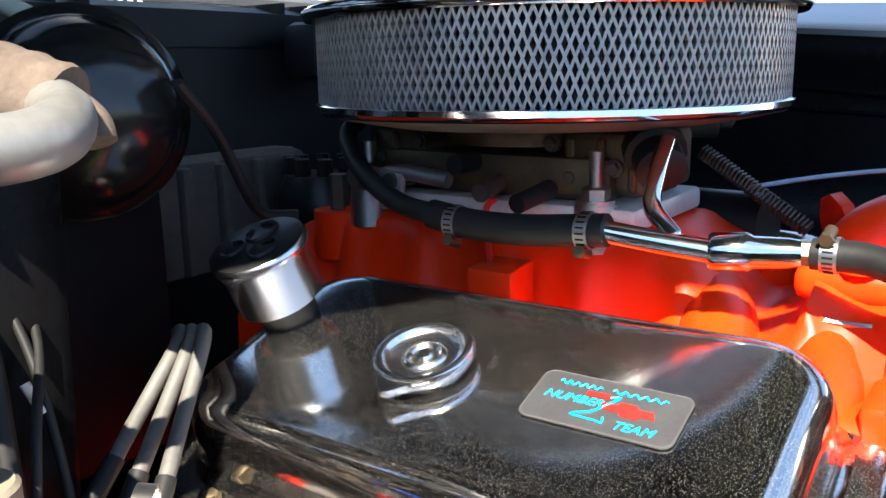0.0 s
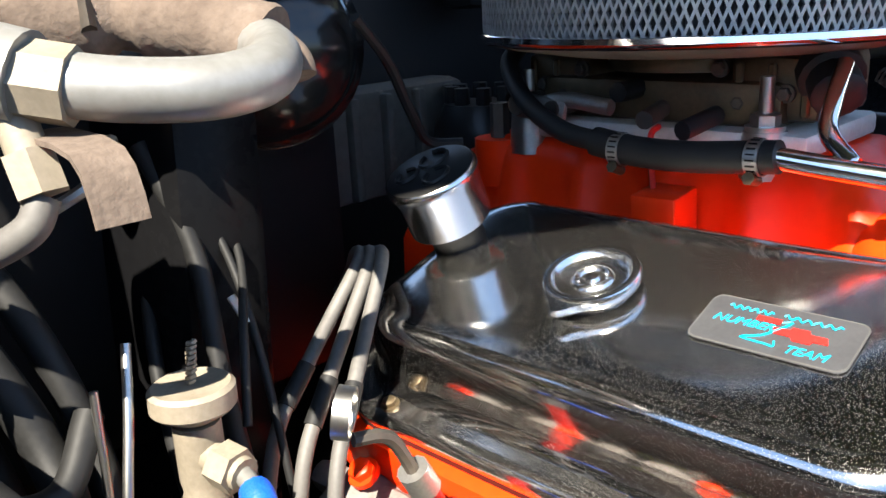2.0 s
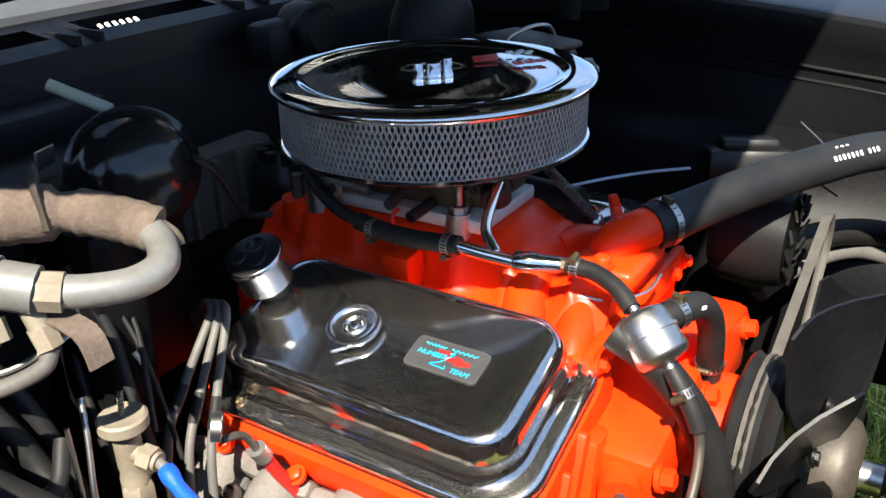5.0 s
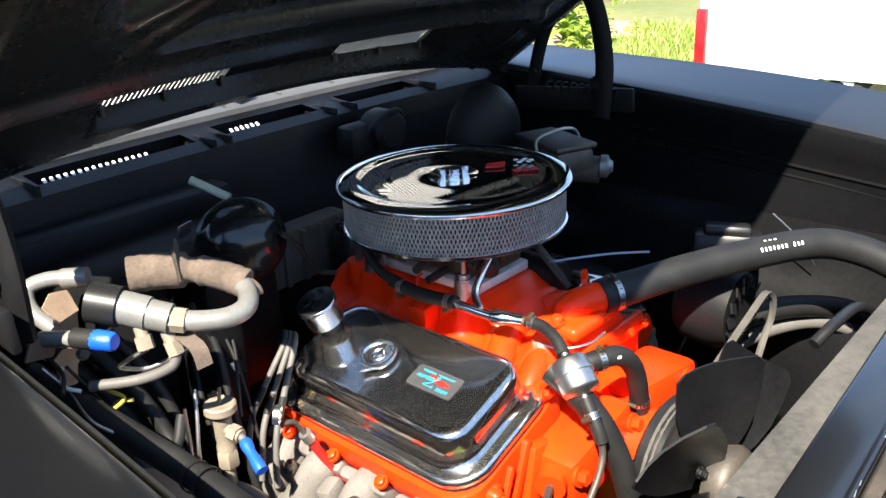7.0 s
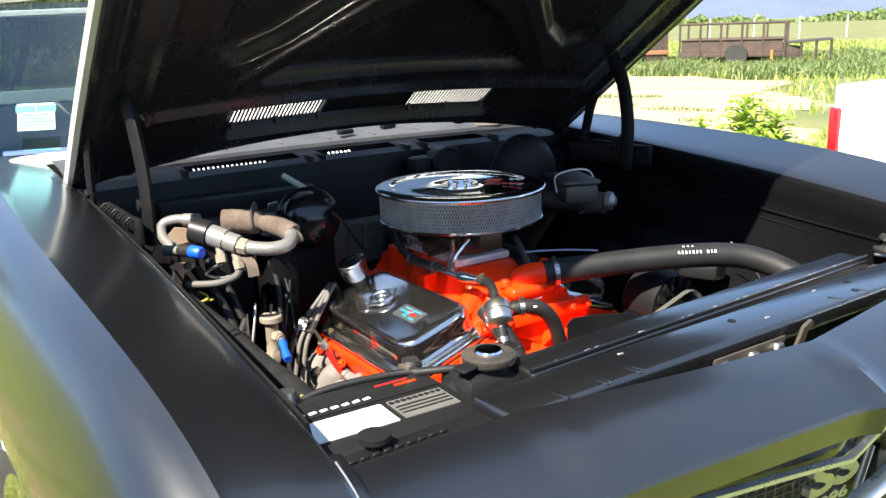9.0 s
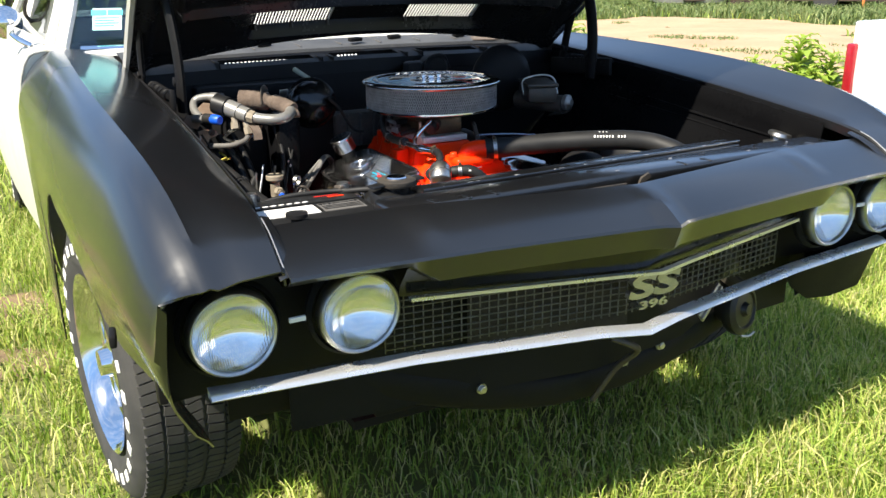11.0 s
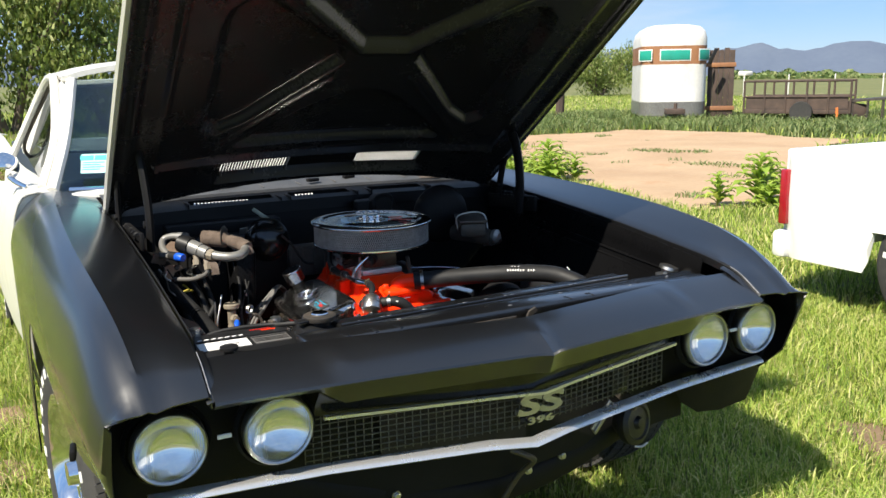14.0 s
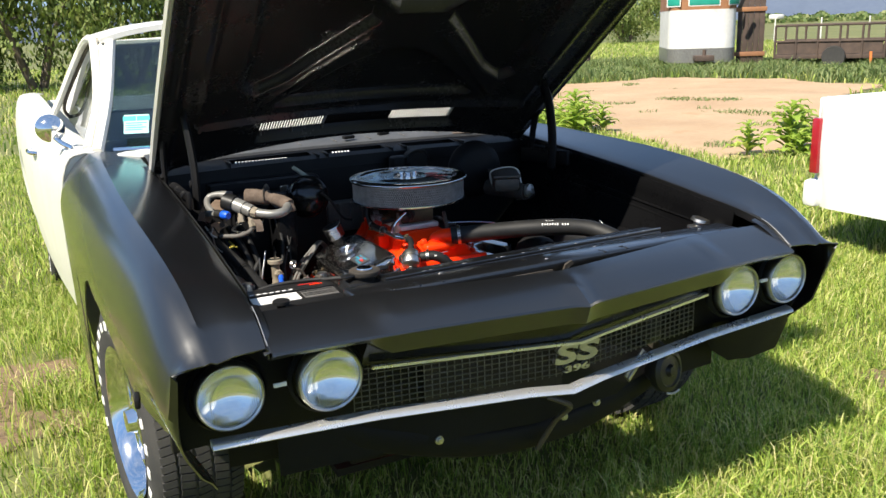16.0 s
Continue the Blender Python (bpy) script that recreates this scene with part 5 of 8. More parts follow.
# ---- carburetor ----
carb = thing("carburetor", "grey and bronze carburetor on the intake, grimy", "carburetor")
bm = B()
box(bm, (0.125, 0.235, 0.016), (-0.003, -0.040, 0.769), None, 0.004)
part("base_plate", bm, PALEALU, carb, "pale bare aluminium base plate")
bm = B()
box(bm, (0.105, 0.19, 0.030), (0.0, -0.040, 0.792), None, 0.006)
for y in (-0.125, 0.045):
    part("float_bowl", box(B(), (0.09, 0.06, 0.042), (0.0, y, 0.802), None, 0.006), BRONZE, carb, "bronze tinted float bowl")
    for dy in (-0.022, 0.0, 0.022):
        part("bowl_rib", box(B(), (0.004, 0.006, 0.034), (-0.0465, y + dy, 0.802), None, 0.0015, 1), BRONZE, carb)
part("air_horn", lathe(B(), [(0.062, 0), (0.062, 0.02), (0.058, 0.022)], 28, Matrix.Translation((0, -0.045, 0.812))), BRONZE, carb)
part("body", bm, BRONZE, carb, "bronze tinted carburetor body")
part("link_arm", tube(B(), [(-0.068, 0.05, 0.785), (-0.072, 0.02, 0.792), (-0.070, -0.02, 0.788)], 0.006, 10, 6), ALU, carb, "throttle link arm")
part("shaft_end", rod(B(), (-0.055, 0.055, 0.788), (-0.085, 0.055, 0.788), 0.008, 12), DARKSTEEL, carb)
part("shaft_end", rod(B(), (-0.055, 0.025, 0.786), (-0.082, 0.025, 0.786), 0.006, 12), DARKSTEEL, carb)
part("throttle_lever", box(B(), (0.006, 0.05, 0.020), (-0.076, 0.04, 0.785), rot(8), 0.003), ALU, carb, "bare throttle lever")
part("shaft_end", rod(B(), (-0.05, -0.05, 0.787), (-0.084, -0.055, 0.783), 0.0065, 10), DARKSTEEL, carb)
part("vacuum_cap", rod(B(), (-0.060, -0.095, 0.786), (-0.096, -0.090, 0.780), 0.0065, 10), RUBBER, carb, "black rubber vacuum cap")
part("vacuum_cap", rod(B(), (-0.050, -0.03, 0.80), (-0.078, -0.03, 0.80), 0.007, 10), RUBBER, carb, "black rubber vacuum cap")
for y in (-0.128, 0.062):
    bm = B()
    rod(bm, (-0.060, y, 0.776), (-0.060, y, 0.812), 0.0045, 10)
    bolt(bm, (-0.060, y, 0.779), (0, 0, 1), 0.0095, 0.009)
    lathe(bm, [(0.016, -0.03), (0.014, 0.0)], 14, Matrix.Translation((-0.060, y, 0.778)))
    part("mounting_stud", bm, STEEL, carb, "bright stud and nut")
for y, z in ((-0.09, 0.815), (-0.135, 0.800), (0.02, 0.812), (0.055, 0.80), (-0.105, 0.793), (0.035, 0.793)):
    part("body_screw", bolt(B(), (-0.048, y, z), (-1, 0, 0), 0.0045, 0.005), DARKSTEEL, carb, "small steel screw")
# fuel inlet nut at the front bowl
bm = B()
lathe(bm, [(0.020, 0), (0.020, 0.012), (0.016, 0.014), (0.016, 0.030), (0.011, 0.034)], 14, Matrix.Translation((-0.035, -0.155, 0.815)) @ toward((0, 0, 0), (-0.5, -0.35, -0.3)))
part("inlet_boot", bm, RUBBER, carb, "ribbed black inlet boot")

# ---- air cleaner ----
AC = Vector((0.010, -0.055, 0))
RL = 0.178
cleaner = thing("air_cleaner", "round chrome air cleaner with grey mesh filter on the carburetor", "air cleaner")
m = Matrix.Translation((AC.x, AC.y, 0))
lid = part("lid", lathe(B(), [(0.168, 0.8985), (0.176, 0.8985), (0.1785, 0.9015), (0.178, 0.905), (0.174, 0.9075), (0.166, 0.9085), (0.150, 0.9090), (0.146, 0.9085), (0.142, 0.9060), (0.136, 0.9052), (0.11, 0.9060), (0.07, 0.9068), (0.042, 0.9070), (0.036, 0.9055), (0.030, 0.9035), (0.0, 0.9035)], 96, m), LIDCHROME, cleaner, "mirror chrome lid with rolled edge", smooth=50)
bm = B()
for a in (-0.018, 0.018):
    rod(bm, (AC.x + a, AC.y - a * 0.4, 0.903), (AC.x + a, AC.y - a * 0.4, 0.918), 0.006, 10)
rod(bm, (AC.x, AC.y, 0.903), (AC.x, AC.y, 0.916), 0.009, 12)
part("wing_nut", bm, CHROME, lid, "chrome wing nut")
part("base", lathe(B(), [(0.06, 0.825), (0.10, 0.824), (0.155, 0.832), (0.168, 0.8355), (0.1715, 0.8380), (0.1712, 0.8415), (0.169, 0.843), (0.164, 0.843)], 96, m, False), CHROME, cleaner, "chrome base pan", smooth=50)
bm = B()
rows = []
for k in range(300):
    a = 2 * math.pi * k / 300
    r = 0.158 if k % 2 else 0.1635
    rows.append([Vector((AC.x + r * math.cos(a), AC.y + r * math.sin(a), z)) for z in (0.841, 0.900)])
rows.append(rows[0])
sheet(bm, rows)
part("filter_paper", bm, PLEAT, cleaner, "pleated pale filter paper", smooth=0)
part("pan_underside", lathe(B(), [(0.050, 0.8250), (0.120, 0.8275), (0.155, 0.8335), (0.167, 0.8365), (0.155, 0.8350), (0.050, 0.8265)], 48, Matrix.Translation((AC.x, AC.y, -0.002)), False), DARKSTEEL, cleaner, "dark dusty underside of the pan", smooth=50)
NC, NR = 184, 4
z0, z1 = 0.8425, 0.8985


def strand(out, faces, a0, h0, a1, h1, w=0.00090):
    r0, r1 = 0.1655, 0.1685
    n = len(out)
    for a, h in ((a0, h0), (a1, h1)):
        for r in (r0, r1):
            for d in (-w, w):
                out.append((AC.x + r * math.cos(a + d / 0.167), AC.y + r * math.sin(a + d / 0.167), h))
    for f in ((0, 1, 5, 4), (2, 6, 7, 3), (0, 4, 6, 2), (1, 3, 7, 5)):
        faces.append(tuple(n + q for q in f))


vv, ff = [], []
for c in range(NC):
    for r in range(NR * 2):
        h0, h1 = z0 + (z1 - z0) * r / (NR * 2), z0 + (z1 - z0) * (r + 1) / (NR * 2)
        a0, a1 = 2 * math.pi * c / NC, 2 * math.pi * (c + 0.5) / NC
        if r % 2:
            a0, a1 = a1, a0
        strand(vv, ff, a0, h0, a1, h1)
        strand(vv, ff, 2 * (2 * math.pi * c / NC) - a0, h0, 2 * (2 * math.pi * c / NC) - a1, h1)
me = bpy.data.meshes.new("filter_mesh")
me.from_pydata(vv, [], ff)
me.materials.append(MESHG)
ob = new("filter_mesh", me)
ob.parent = cleaner
tagged(ob, "expanded metal mesh round the filter", kind="stuff")
# flag emblem on the lid
em = part("lid_emblem", prism(B(), [(-0.030, -0.012), (0.0, -0.012), (0.008, 0.012), (-0.022, 0.012)], 0.001, pose(AC.x + 0.075, AC.y - 0.035, 0.9095, 0, 0, -38)), REDP, lid, "red flag emblem")
bm = B()
for i in range(4):
    for j in range(3):
        if (i + j) % 2 == 0:
            box(bm, (0.007, 0.007, 0.001), (AC.x + 0.096 + 0.0055 * i + 0.004 * j, AC.y - 0.052 - 0.0045 * i + 0.0065 * j, 0.9105), rot(0, 0, -38))
part("checker_squares", bm, PAPER, lid, "small white chequer squares")
bm = B()
for i in range(3):
    box(bm, (0.011, 0.013, 0.001), (AC.x + 0.062 + 0.011 * i, AC.y - 0.072 - 0.008 * i, 0.9095), rot(0, 0, -38))
part("emblem_bars", bm, REDP, lid)

# ---- cap, breather, decal on the cover ----
n3 = MR.to_3x3() @ Vector((0, 0, 1))
cap_at = MR @ Vector((-0.005, 0.003, 0.0))
cap = thing("oil_filler_cap", "chrome oil filler cap with two ears on the valve cover", "cap")
mc = Matrix.Translation(cap_at) @ MR.to_3x3().to_4x4()
part("shell", lathe(B(), [(0.019, 0.0), (0.0195, 0.003), (0.0262, 0.0042), (0.0275, 0.0062), (0.0275, 0.0095), (0.0264, 0.0114), (0.0245, 0.0118), (0.0226, 0.0112), (0.0212, 0.0085), (0.0195, 0.0074), (0.0125, 0.0070), (0.0112, 0.0086), (0.0095, 0.0092), (0.0082, 0.0086), (0.0070, 0.0072), (0.0048, 0.0072), (0.0036, 0.0088), (0, 0.0092)], 48, mc), SATINCHROME, cap, "dished chrome cap top", smooth=35)
for a in (88, 268):
    bm = B()
    top = [(0.020, -0.019), (0.0262, -0.0125), (0.0305, -0.0055), (0.0355, -0.0032), (0.0375, 0.0), (0.0355, 0.0036), (0.0305, 0.0060), (0.0262, 0.0125), (0.020, 0.019)]
    prism(bm, top, 0.0042, mc @ Matrix.Translation((0, 0, 0.0062)) @ rot(0, 0, a))
    bmesh.ops.bevel(bm, geom=bm.edges[:], offset=0.0009, segments=2, affect="EDGES")
    part("ear", bm, SATINCHROME, cap)
br = thing("breather_cap", "chrome breather with embossed dark cap on the valve cover", "breather")
mb = Matrix.Translation(MR @ Vector((0.113, -0.014, 0.007))) @ MR.to_3x3().to_4x4() @ rot(-6, 2, 0)
part("neck", lathe(B(), [(0.018, -0.010), (0.018, 0.010)], 24, mb), RUBBER, br)
part("can", lathe(B(), [(0.018, 0.0085), (0.0255, 0.0085), (0.0272, 0.0095), (0.0288, 0.036), (0.0302, 0.0405), (0.0306, 0.0445), (0.0298, 0.0470), (0.0280, 0.0478)], 48, mb, False), SATINCHROME, br, "satin chrome can", smooth=50)
top = part("top", lathe(B(), [(0.0290, 0.0474), (0.0270, 0.0484), (0.0, 0.0490)], 40, mb, False), PLASTIC, br, "dark embossed top")
bm = B()
for k, (u, v, r) in enumerate(((-0.012, 0.006, 0.007), (0.010, 0.010, 0.006), (0.004, -0.010, 0.008))):
    tube(bm, [mb @ Vector((u + r * math.cos(a), v + r * math.sin(a) * 1.3, 0.0490)) for a in (i * math.pi / 5 for i in range(10))], 0.0016, 5, 3)
part("emboss", bm, PLASTIC, top)
DECALG = surf("grey_foil", (0.10, 0.10, 0.105), (0.075, 0.075, 0.08), rough=0.3, metal=0.5, scale=40, fine=400)
CYAN = surf("cyan_print", (0.0, 0.42, 0.62), (0.0, 0.36, 0.55), rough=0.45)
dec = thing("engine_decal", "grey foil engine decal with cyan words and red shape", "decal")
md = MR @ Matrix.Translation((-0.107, 0.004, 0.0008)) @ rot(0, 0, 180) @ Matrix.Diagonal((0.90, 0.90, 1, 1))
bm = prism(B(), round_rect(0.084, 0.040, 0.006), 0.0008, md)
part("plate", bm, DECALG, dec, "brushed grey plate")
bm = B()
outline = [md @ Vector((x, y, 0.0009)) for x, y in round_rect(0.083, 0.039, 0.006)]
tube(bm, outline + outline[:1], 0.00022, 4, 1, smooth=False)
part("plate_edge", bm, GREYWIRE, dec, "pale printed border")
mt = md @ Matrix.Translation((0, 0, 0.0010))
lettering("NUMBER", 0.0085, mt @ Matrix.Translation((-0.018, 0.0005, 0)), CYAN, dec, depth=0.0002, shear=0.3)
lettering("TEAM", 0.0085, mt @ Matrix.Translation((0.020, -0.0125, 0)), CYAN, dec, depth=0.0002, shear=0.3)
bm = B()
for x0, x1 in ((-0.030, -0.006), (0.0, 0.030)):
    tube(bm, [mt @ Vector((x0 + (x1 - x0) * i / 18, 0.0115 - 0.0 + 0.0016 * math.sin(i * 1.9), 0.0003)) for i in range(19)], 0.00055, 4, 2)
tube(bm, [mt @ Vector((x, y, 0.0003)) for x, y in ((0.001, 0.006), (0.006, 0.008), (0.001, 0.0), (-0.005, -0.007), (-0.014, -0.0115), (0.0, -0.0125), (0.004, -0.013), (0.003, -0.009))], 0.00055, 4, 3)
part("script_line", bm, CYAN, dec, "flowing cyan script lines")
bm = prism(B(), [(-0.014, -0.0025), (-0.005, -0.0025), (-0.0035, -0.005), (0.0055, -0.005), (0.0065, -0.0025), (0.014, -0.0025), (0.012, 0.0025), (0.0035, 0.0025), (0.0025, 0.005), (-0.0065, 0.005), (-0.007, 0.0025), (-0.016, 0.0025)], 0.0004, mt @ Matrix.Translation((0.014, -0.0005, 0)))
box(bm, (0.013, 0.004, 0.0004), mt @ Vector((-0.006, 0.0065, 0.0002)), mt.to_3x3().to_4x4())
part("red_mark", bm, REDP, dec, "plain red mark")

# ---- fuel line across the front ----
fuel = thing("fuel_line", "chrome and rubber fuel line with metal inline filter over the engine", "fuel line")
hose = part("rubber_sleeve", tube(B(), [(-0.113, -0.036, 0.772), (-0.116, -0.07, 0.7685), (-0.118, -0.11, 0.769), (-0.1185, -0.163, 0.774)], 0.0098, 14, 8), RUBBER, fuel, "thick black rubber sleeve")
part("rear_hose", tube(B(), [(-0.113, -0.040, 0.7715), (-0.104, 0.0, 0.776), (-0.086, 0.045, 0.792), (-0.062, 0.080, 0.815), (-0.04, 0.085, 0.828)], 0.0072, 12, 8), RUBBER, fuel, "grey-black vacuum hose")


def hose_clamp(at, way, r, parent, screw=(0, 0, -1)):
    m = Matrix.Translation(at) @ toward((0, 0, 0), way)
    band = part("hose_clamp", lathe(B(), [(r, -0.0042), (r + 0.0008, -0.0042), (r + 0.0008, 0.0042), (r, 0.0042)], 30, m, False), STEEL, parent, "worm-drive steel hose clamp")
    bm = B()
    for k in range(20):
        box(bm, (0.0012, 0.0010, 0.0052), m @ Matrix.Rotation(k * math.pi / 10, 4, "Z") @ Vector((r + 0.0006, 0, 0)), m.to_3x3().to_4x4() @ Matrix.Rotation(k * math.pi / 10, 4, "Z"))
    part("band_slots", bm, BAY, band, "dark worm slots")
    sc = Vector(screw).normalized()
    t = Vector(way).normalized().cross(sc)
    p = Vector(at) + sc * (r + 0.0028)
    bm = rod(B(), p - t * 0.005, p + t * 0.005, 0.0033, 10)
    rod(bm, p + t * 0.005, p + t * 0.0075, 0.0040, 6)
    part("worm_screw", bm, BRONZE, band, "yellowed screw")
    return band


hose_clamp((-0.1145, -0.056, 0.7685), (0, 1, 0), 0.0102, fuel, (-0.4, -0.1, -1))
hose_clamp((-0.1182, -0.150, 0.7725), (0, 1, -0.03), 0.0102, fuel, (-0.3, 0, -1))
part("chrome_pipe", tube(B(), [(-0.1185, -0.158, 0.7735), (-0.116, -0.19, 0.770), (-0.110, -0.225, 0.766)], 0.0066, 14, 6), CHROME, fuel, "chrome fuel rail")
bm = B()
lathe(bm, [(0.009, 0), (0.0105, 0.002), (0.0105, 0.020), (0.0088, 0.023), (0.0082, 0.040), (0.0072, 0.046)], 16, Matrix.Translation((-0.110, -0.218, 0.7665)) @ toward((0, 0, 0), (0.013, -0.05, 0.0015)))
part("chrome_fitting", bm, CHROME, fuel, "chrome hexagon fitting")
part("brass_nut", rod(B(), (-0.0985, -0.262, 0.768), (-0.0968, -0.271, 0.7682), 0.0070, 6), BRONZE, fuel, "small brass nut")
part("carb_feed_pipe", tube(B(), [(-0.112, -0.200, 0.772), (-0.100, -0.182, 0.786), (-0.080, -0.176, 0.802), (-0.055, -0.172, 0.820)], 0.0055, 12, 8), CHROME, fuel, "chrome feed pipe to the carburetor")
part("filter_hose_upper", tube(B(), [(-0.0968, -0.268, 0.768), (-0.098, -0.295, 0.768), (-0.108, -0.322, 0.762), (-0.119, -0.340, 0.752)], 0.0085, 12, 8), RUBBER, fuel, "ribbed black fuel hose")
hose_clamp((-0.0968, -0.277, 0.7685), (-0.02, -1, 0), 0.0088, fuel, (-0.3, 0.1, 1))
fa, fb = Vector((-0.119, -0.342, 0.752)), Vector((-0.140, -0.386, 0.716))
mf = Matrix.Translation(fa) @ toward(fa, fb)
part("filter_can", lathe(B(), [(0.0045, -0.006), (0.0045, 0.002), (0.012, 0.004), (0.022, 0.008), (0.0245, 0.012), (0.0245, 0.026), (0.0262, 0.0265), (0.0262, 0.030), (0.0245, 0.0305), (0.0245, 0.048), (0.022, 0.052), (0.011, 0.055), (0.0045, 0.057), (0.0045, 0.066)], 36, mf), STEEL, fuel, "silver metal filter can", smooth=50)
part("filter_hose_lower", tube(B(), [fb + (fb - fa).normalized() * 0.0, (-0.146, -0.398, 0.704), (-0.150, -0.410, 0.688), (-0.152, -0.418, 0.672)], 0.0085, 12, 8), RUBBER, fuel, "black fuel hose below the filter")
hose_clamp((-0.147, -0.401, 0.701), (-0.1, -0.35, -0.5), 0.0088, fuel, (-1, 0, 0))
part("steel_line", tube(B(), [(-0.152, -0.417, 0.675), (-0.155, -0.421, 0.655), (-0.170, -0.424, 0.632), (-0.200, -0.424, 0.600), (-0.215, -0.415, 0.56), (-0.21, -0.40, 0.50)], 0.0044, 10, 8), DARKSTEEL, fuel, "grey steel fuel pipe")

# bypass hose
byp = thing("bypass_hose", "short bent black coolant hose at the water pump", "hose")
part("hose", tube(B(), [(-0.115, -0.345, 0.728), (-0.088, -0.366, 0.738), (-0.052, -0.382, 0.734), (-0.022, -0.388, 0.700), (-0.004, -0.387, 0.640), (0.0, -0.382, 0.60)], 0.0135, 16, 8), RUBBER, byp, "black moulded hose")
hose_clamp((-0.004, -0.387, 0.645), (0.05, 0, -1), 0.0140, byp, (-1, 0, 0))
hose_clamp((-0.082, -0.370, 0.738), (1, -0.5, 0.1), 0.0140, byp, (0, 0, 1))
bm = B()
for k in range(3):
    box(bm, (0.006, 0.001, 0.0035), (-0.068 + 0.007 * k, -0.3905, 0.742 - 0.001 * k), rot(0, 8, -20))
part("printed_marks", bm, PAPER, byp)
# heater hose down the front
part("hose", tube(B(), [(-0.135, -0.33, 0.735), (-0.132, -0.365, 0.715), (-0.118, -0.405, 0.66), (-0.105, -0.43, 0.58), (-0.10, -0.44, 0.48), (-0.12, -0.42, 0.38)], 0.0165, 14, 8), RUBBER,
     thing("heater_hose", "black rubber heater hose running down the engine front", "hose"), "black heater hose")

# ---- radiator hose ----
rh = thing("radiator_hose", "thick black upper radiator hose with worn white print", "radiator hose")
part("hose", tube(B(), [(0.026, -0.302, 0.765), (0.09, -0.333, 0.771), (0.17, -0.375, 0.778), (0.25, -0.425, 0.784), (0.32, -0.465, 0.784), (0.365, -0.50, 0.779), (0.395, -0.545, 0.765), (0.41, -0.59, 0.745), (0.415, -0.625, 0.725)], lambda t: 0.0235 + 0.002 * math.exp(-((t - 0.02) / 0.06) ** 2), 22, 10), RUBBER, rh, "thick ribbed black hose", smooth=60)
hose_clamp((0.046, -0.312, 0.767), (0.9, -0.45, 0.08), 0.0258, rh, (-0.2, -0.1, 1))
bm = B()
for k in range(11):
    a = Vector((0.252, -0.426, 0.784)).lerp(Vector((0.312, -0.462, 0.7838)), k / 10)
    if k == 7:
        continue
    box(bm, (0.0036 - 0.0010 * (k % 2), 0.0012, 0.0062), a + Vector((-0.0115, -0.0165, 0.0135)), rot(-38, 0, -31), 0.0003, 1)
for k in range(3):
    a = Vector((0.262, -0.430, 0.784)).lerp(Vector((0.312, -0.462, 0.7838)), k / 7)
    box(bm, (0.0042, 0.0010, 0.0022), a + Vector((-0.006, -0.0095, 0.0222)), rot(-62, 0, -31), 0.0003, 1)
part("printed_bars", bm, PAPER, rh, "worn white printed marks")

lh = thing("steering_hose", "black hose and grey pipe crossing below the radiator hose", "hose")
part("hose", tube(B(), [(0.29, -0.36, 0.60), (0.35, -0.385, 0.625), (0.43, -0.43, 0.628), (0.52, -0.49, 0.605), (0.56, -0.54, 0.57)], 0.019, 14, 8), RUBBER, lh, "thick black hose")
part("pipe", tube(B(), [(0.31, -0.37, 0.575), (0.40, -0.41, 0.590), (0.48, -0.46, 0.588), (0.54, -0.52, 0.56)], 0.012, 12, 8), GREYWIRE, lh, "grey pipe")

# ---- pulleys, belts, fan, alternator ----
pul = thing("belt_drive", "black crank and water pump pulleys with belts on the engine front", "pulley")
my = pose(0.0, -0.44, 0.565, 90, 0, 0)
part("pump_pulley", lathe(B(), [(0.03, 0.03), (0.085, 0.028), (0.093, 0.020), (0.088, 0.012), (0.094, 0.002), (0.088, -0.006), (0.094, -0.014), (0.09, -0.018), (0.02, -0.02)], 40, my), PLASTIC, pul, "black grooved pulley")
part("crank_pulley", lathe(B(), [(0.03, 0.03), (0.085, 0.028), (0.093, 0.020), (0.088, 0.012), (0.094, 0.002), (0.088, -0.006), (0.094, -0.014), (0.09, -0.018), (0.02, -0.02)], 40, pose(0.0, -0.44, 0.34, 90, 0, 0)), PLASTIC, pul, "black crank pulley")
BELTM = surf("grey_belt_rubber", (0.075, 0.069, 0.060), (0.05, 0.046, 0.04), rough=0.7, scale=40, fine=300, bump=0.2)


def belt(y, pulleys, w=0.011, name="belt"):
    bm = B()
    pts = []
    for (x, z, r, a0, a1) in pulleys:
        for k in range(9):
            a = radians(a0 + (a1 - a0) * k / 8)
            pts.append((x + r * math.cos(a), z + r * math.sin(a)))
    rows = []
    cx, cz = sum(p[0] for p in pts) / len(pts), sum(p[1] for p in pts) / len(pts)
    for x, z in pts + pts[:1]:
        d = Vector((x - cx, z - cz)).normalized() * 0.008
        rows.append([Vector((x, y, z)), Vector((x, y - w, z)), Vector((x - d.x, y - w * 0.75, z - d.y)), Vector((x - d.x, y - w * 0.25, z - d.y))])
    sheet(bm, rows, close=True)
    return part(name, bm, BELTM, pul, "worn rubber V-belt")


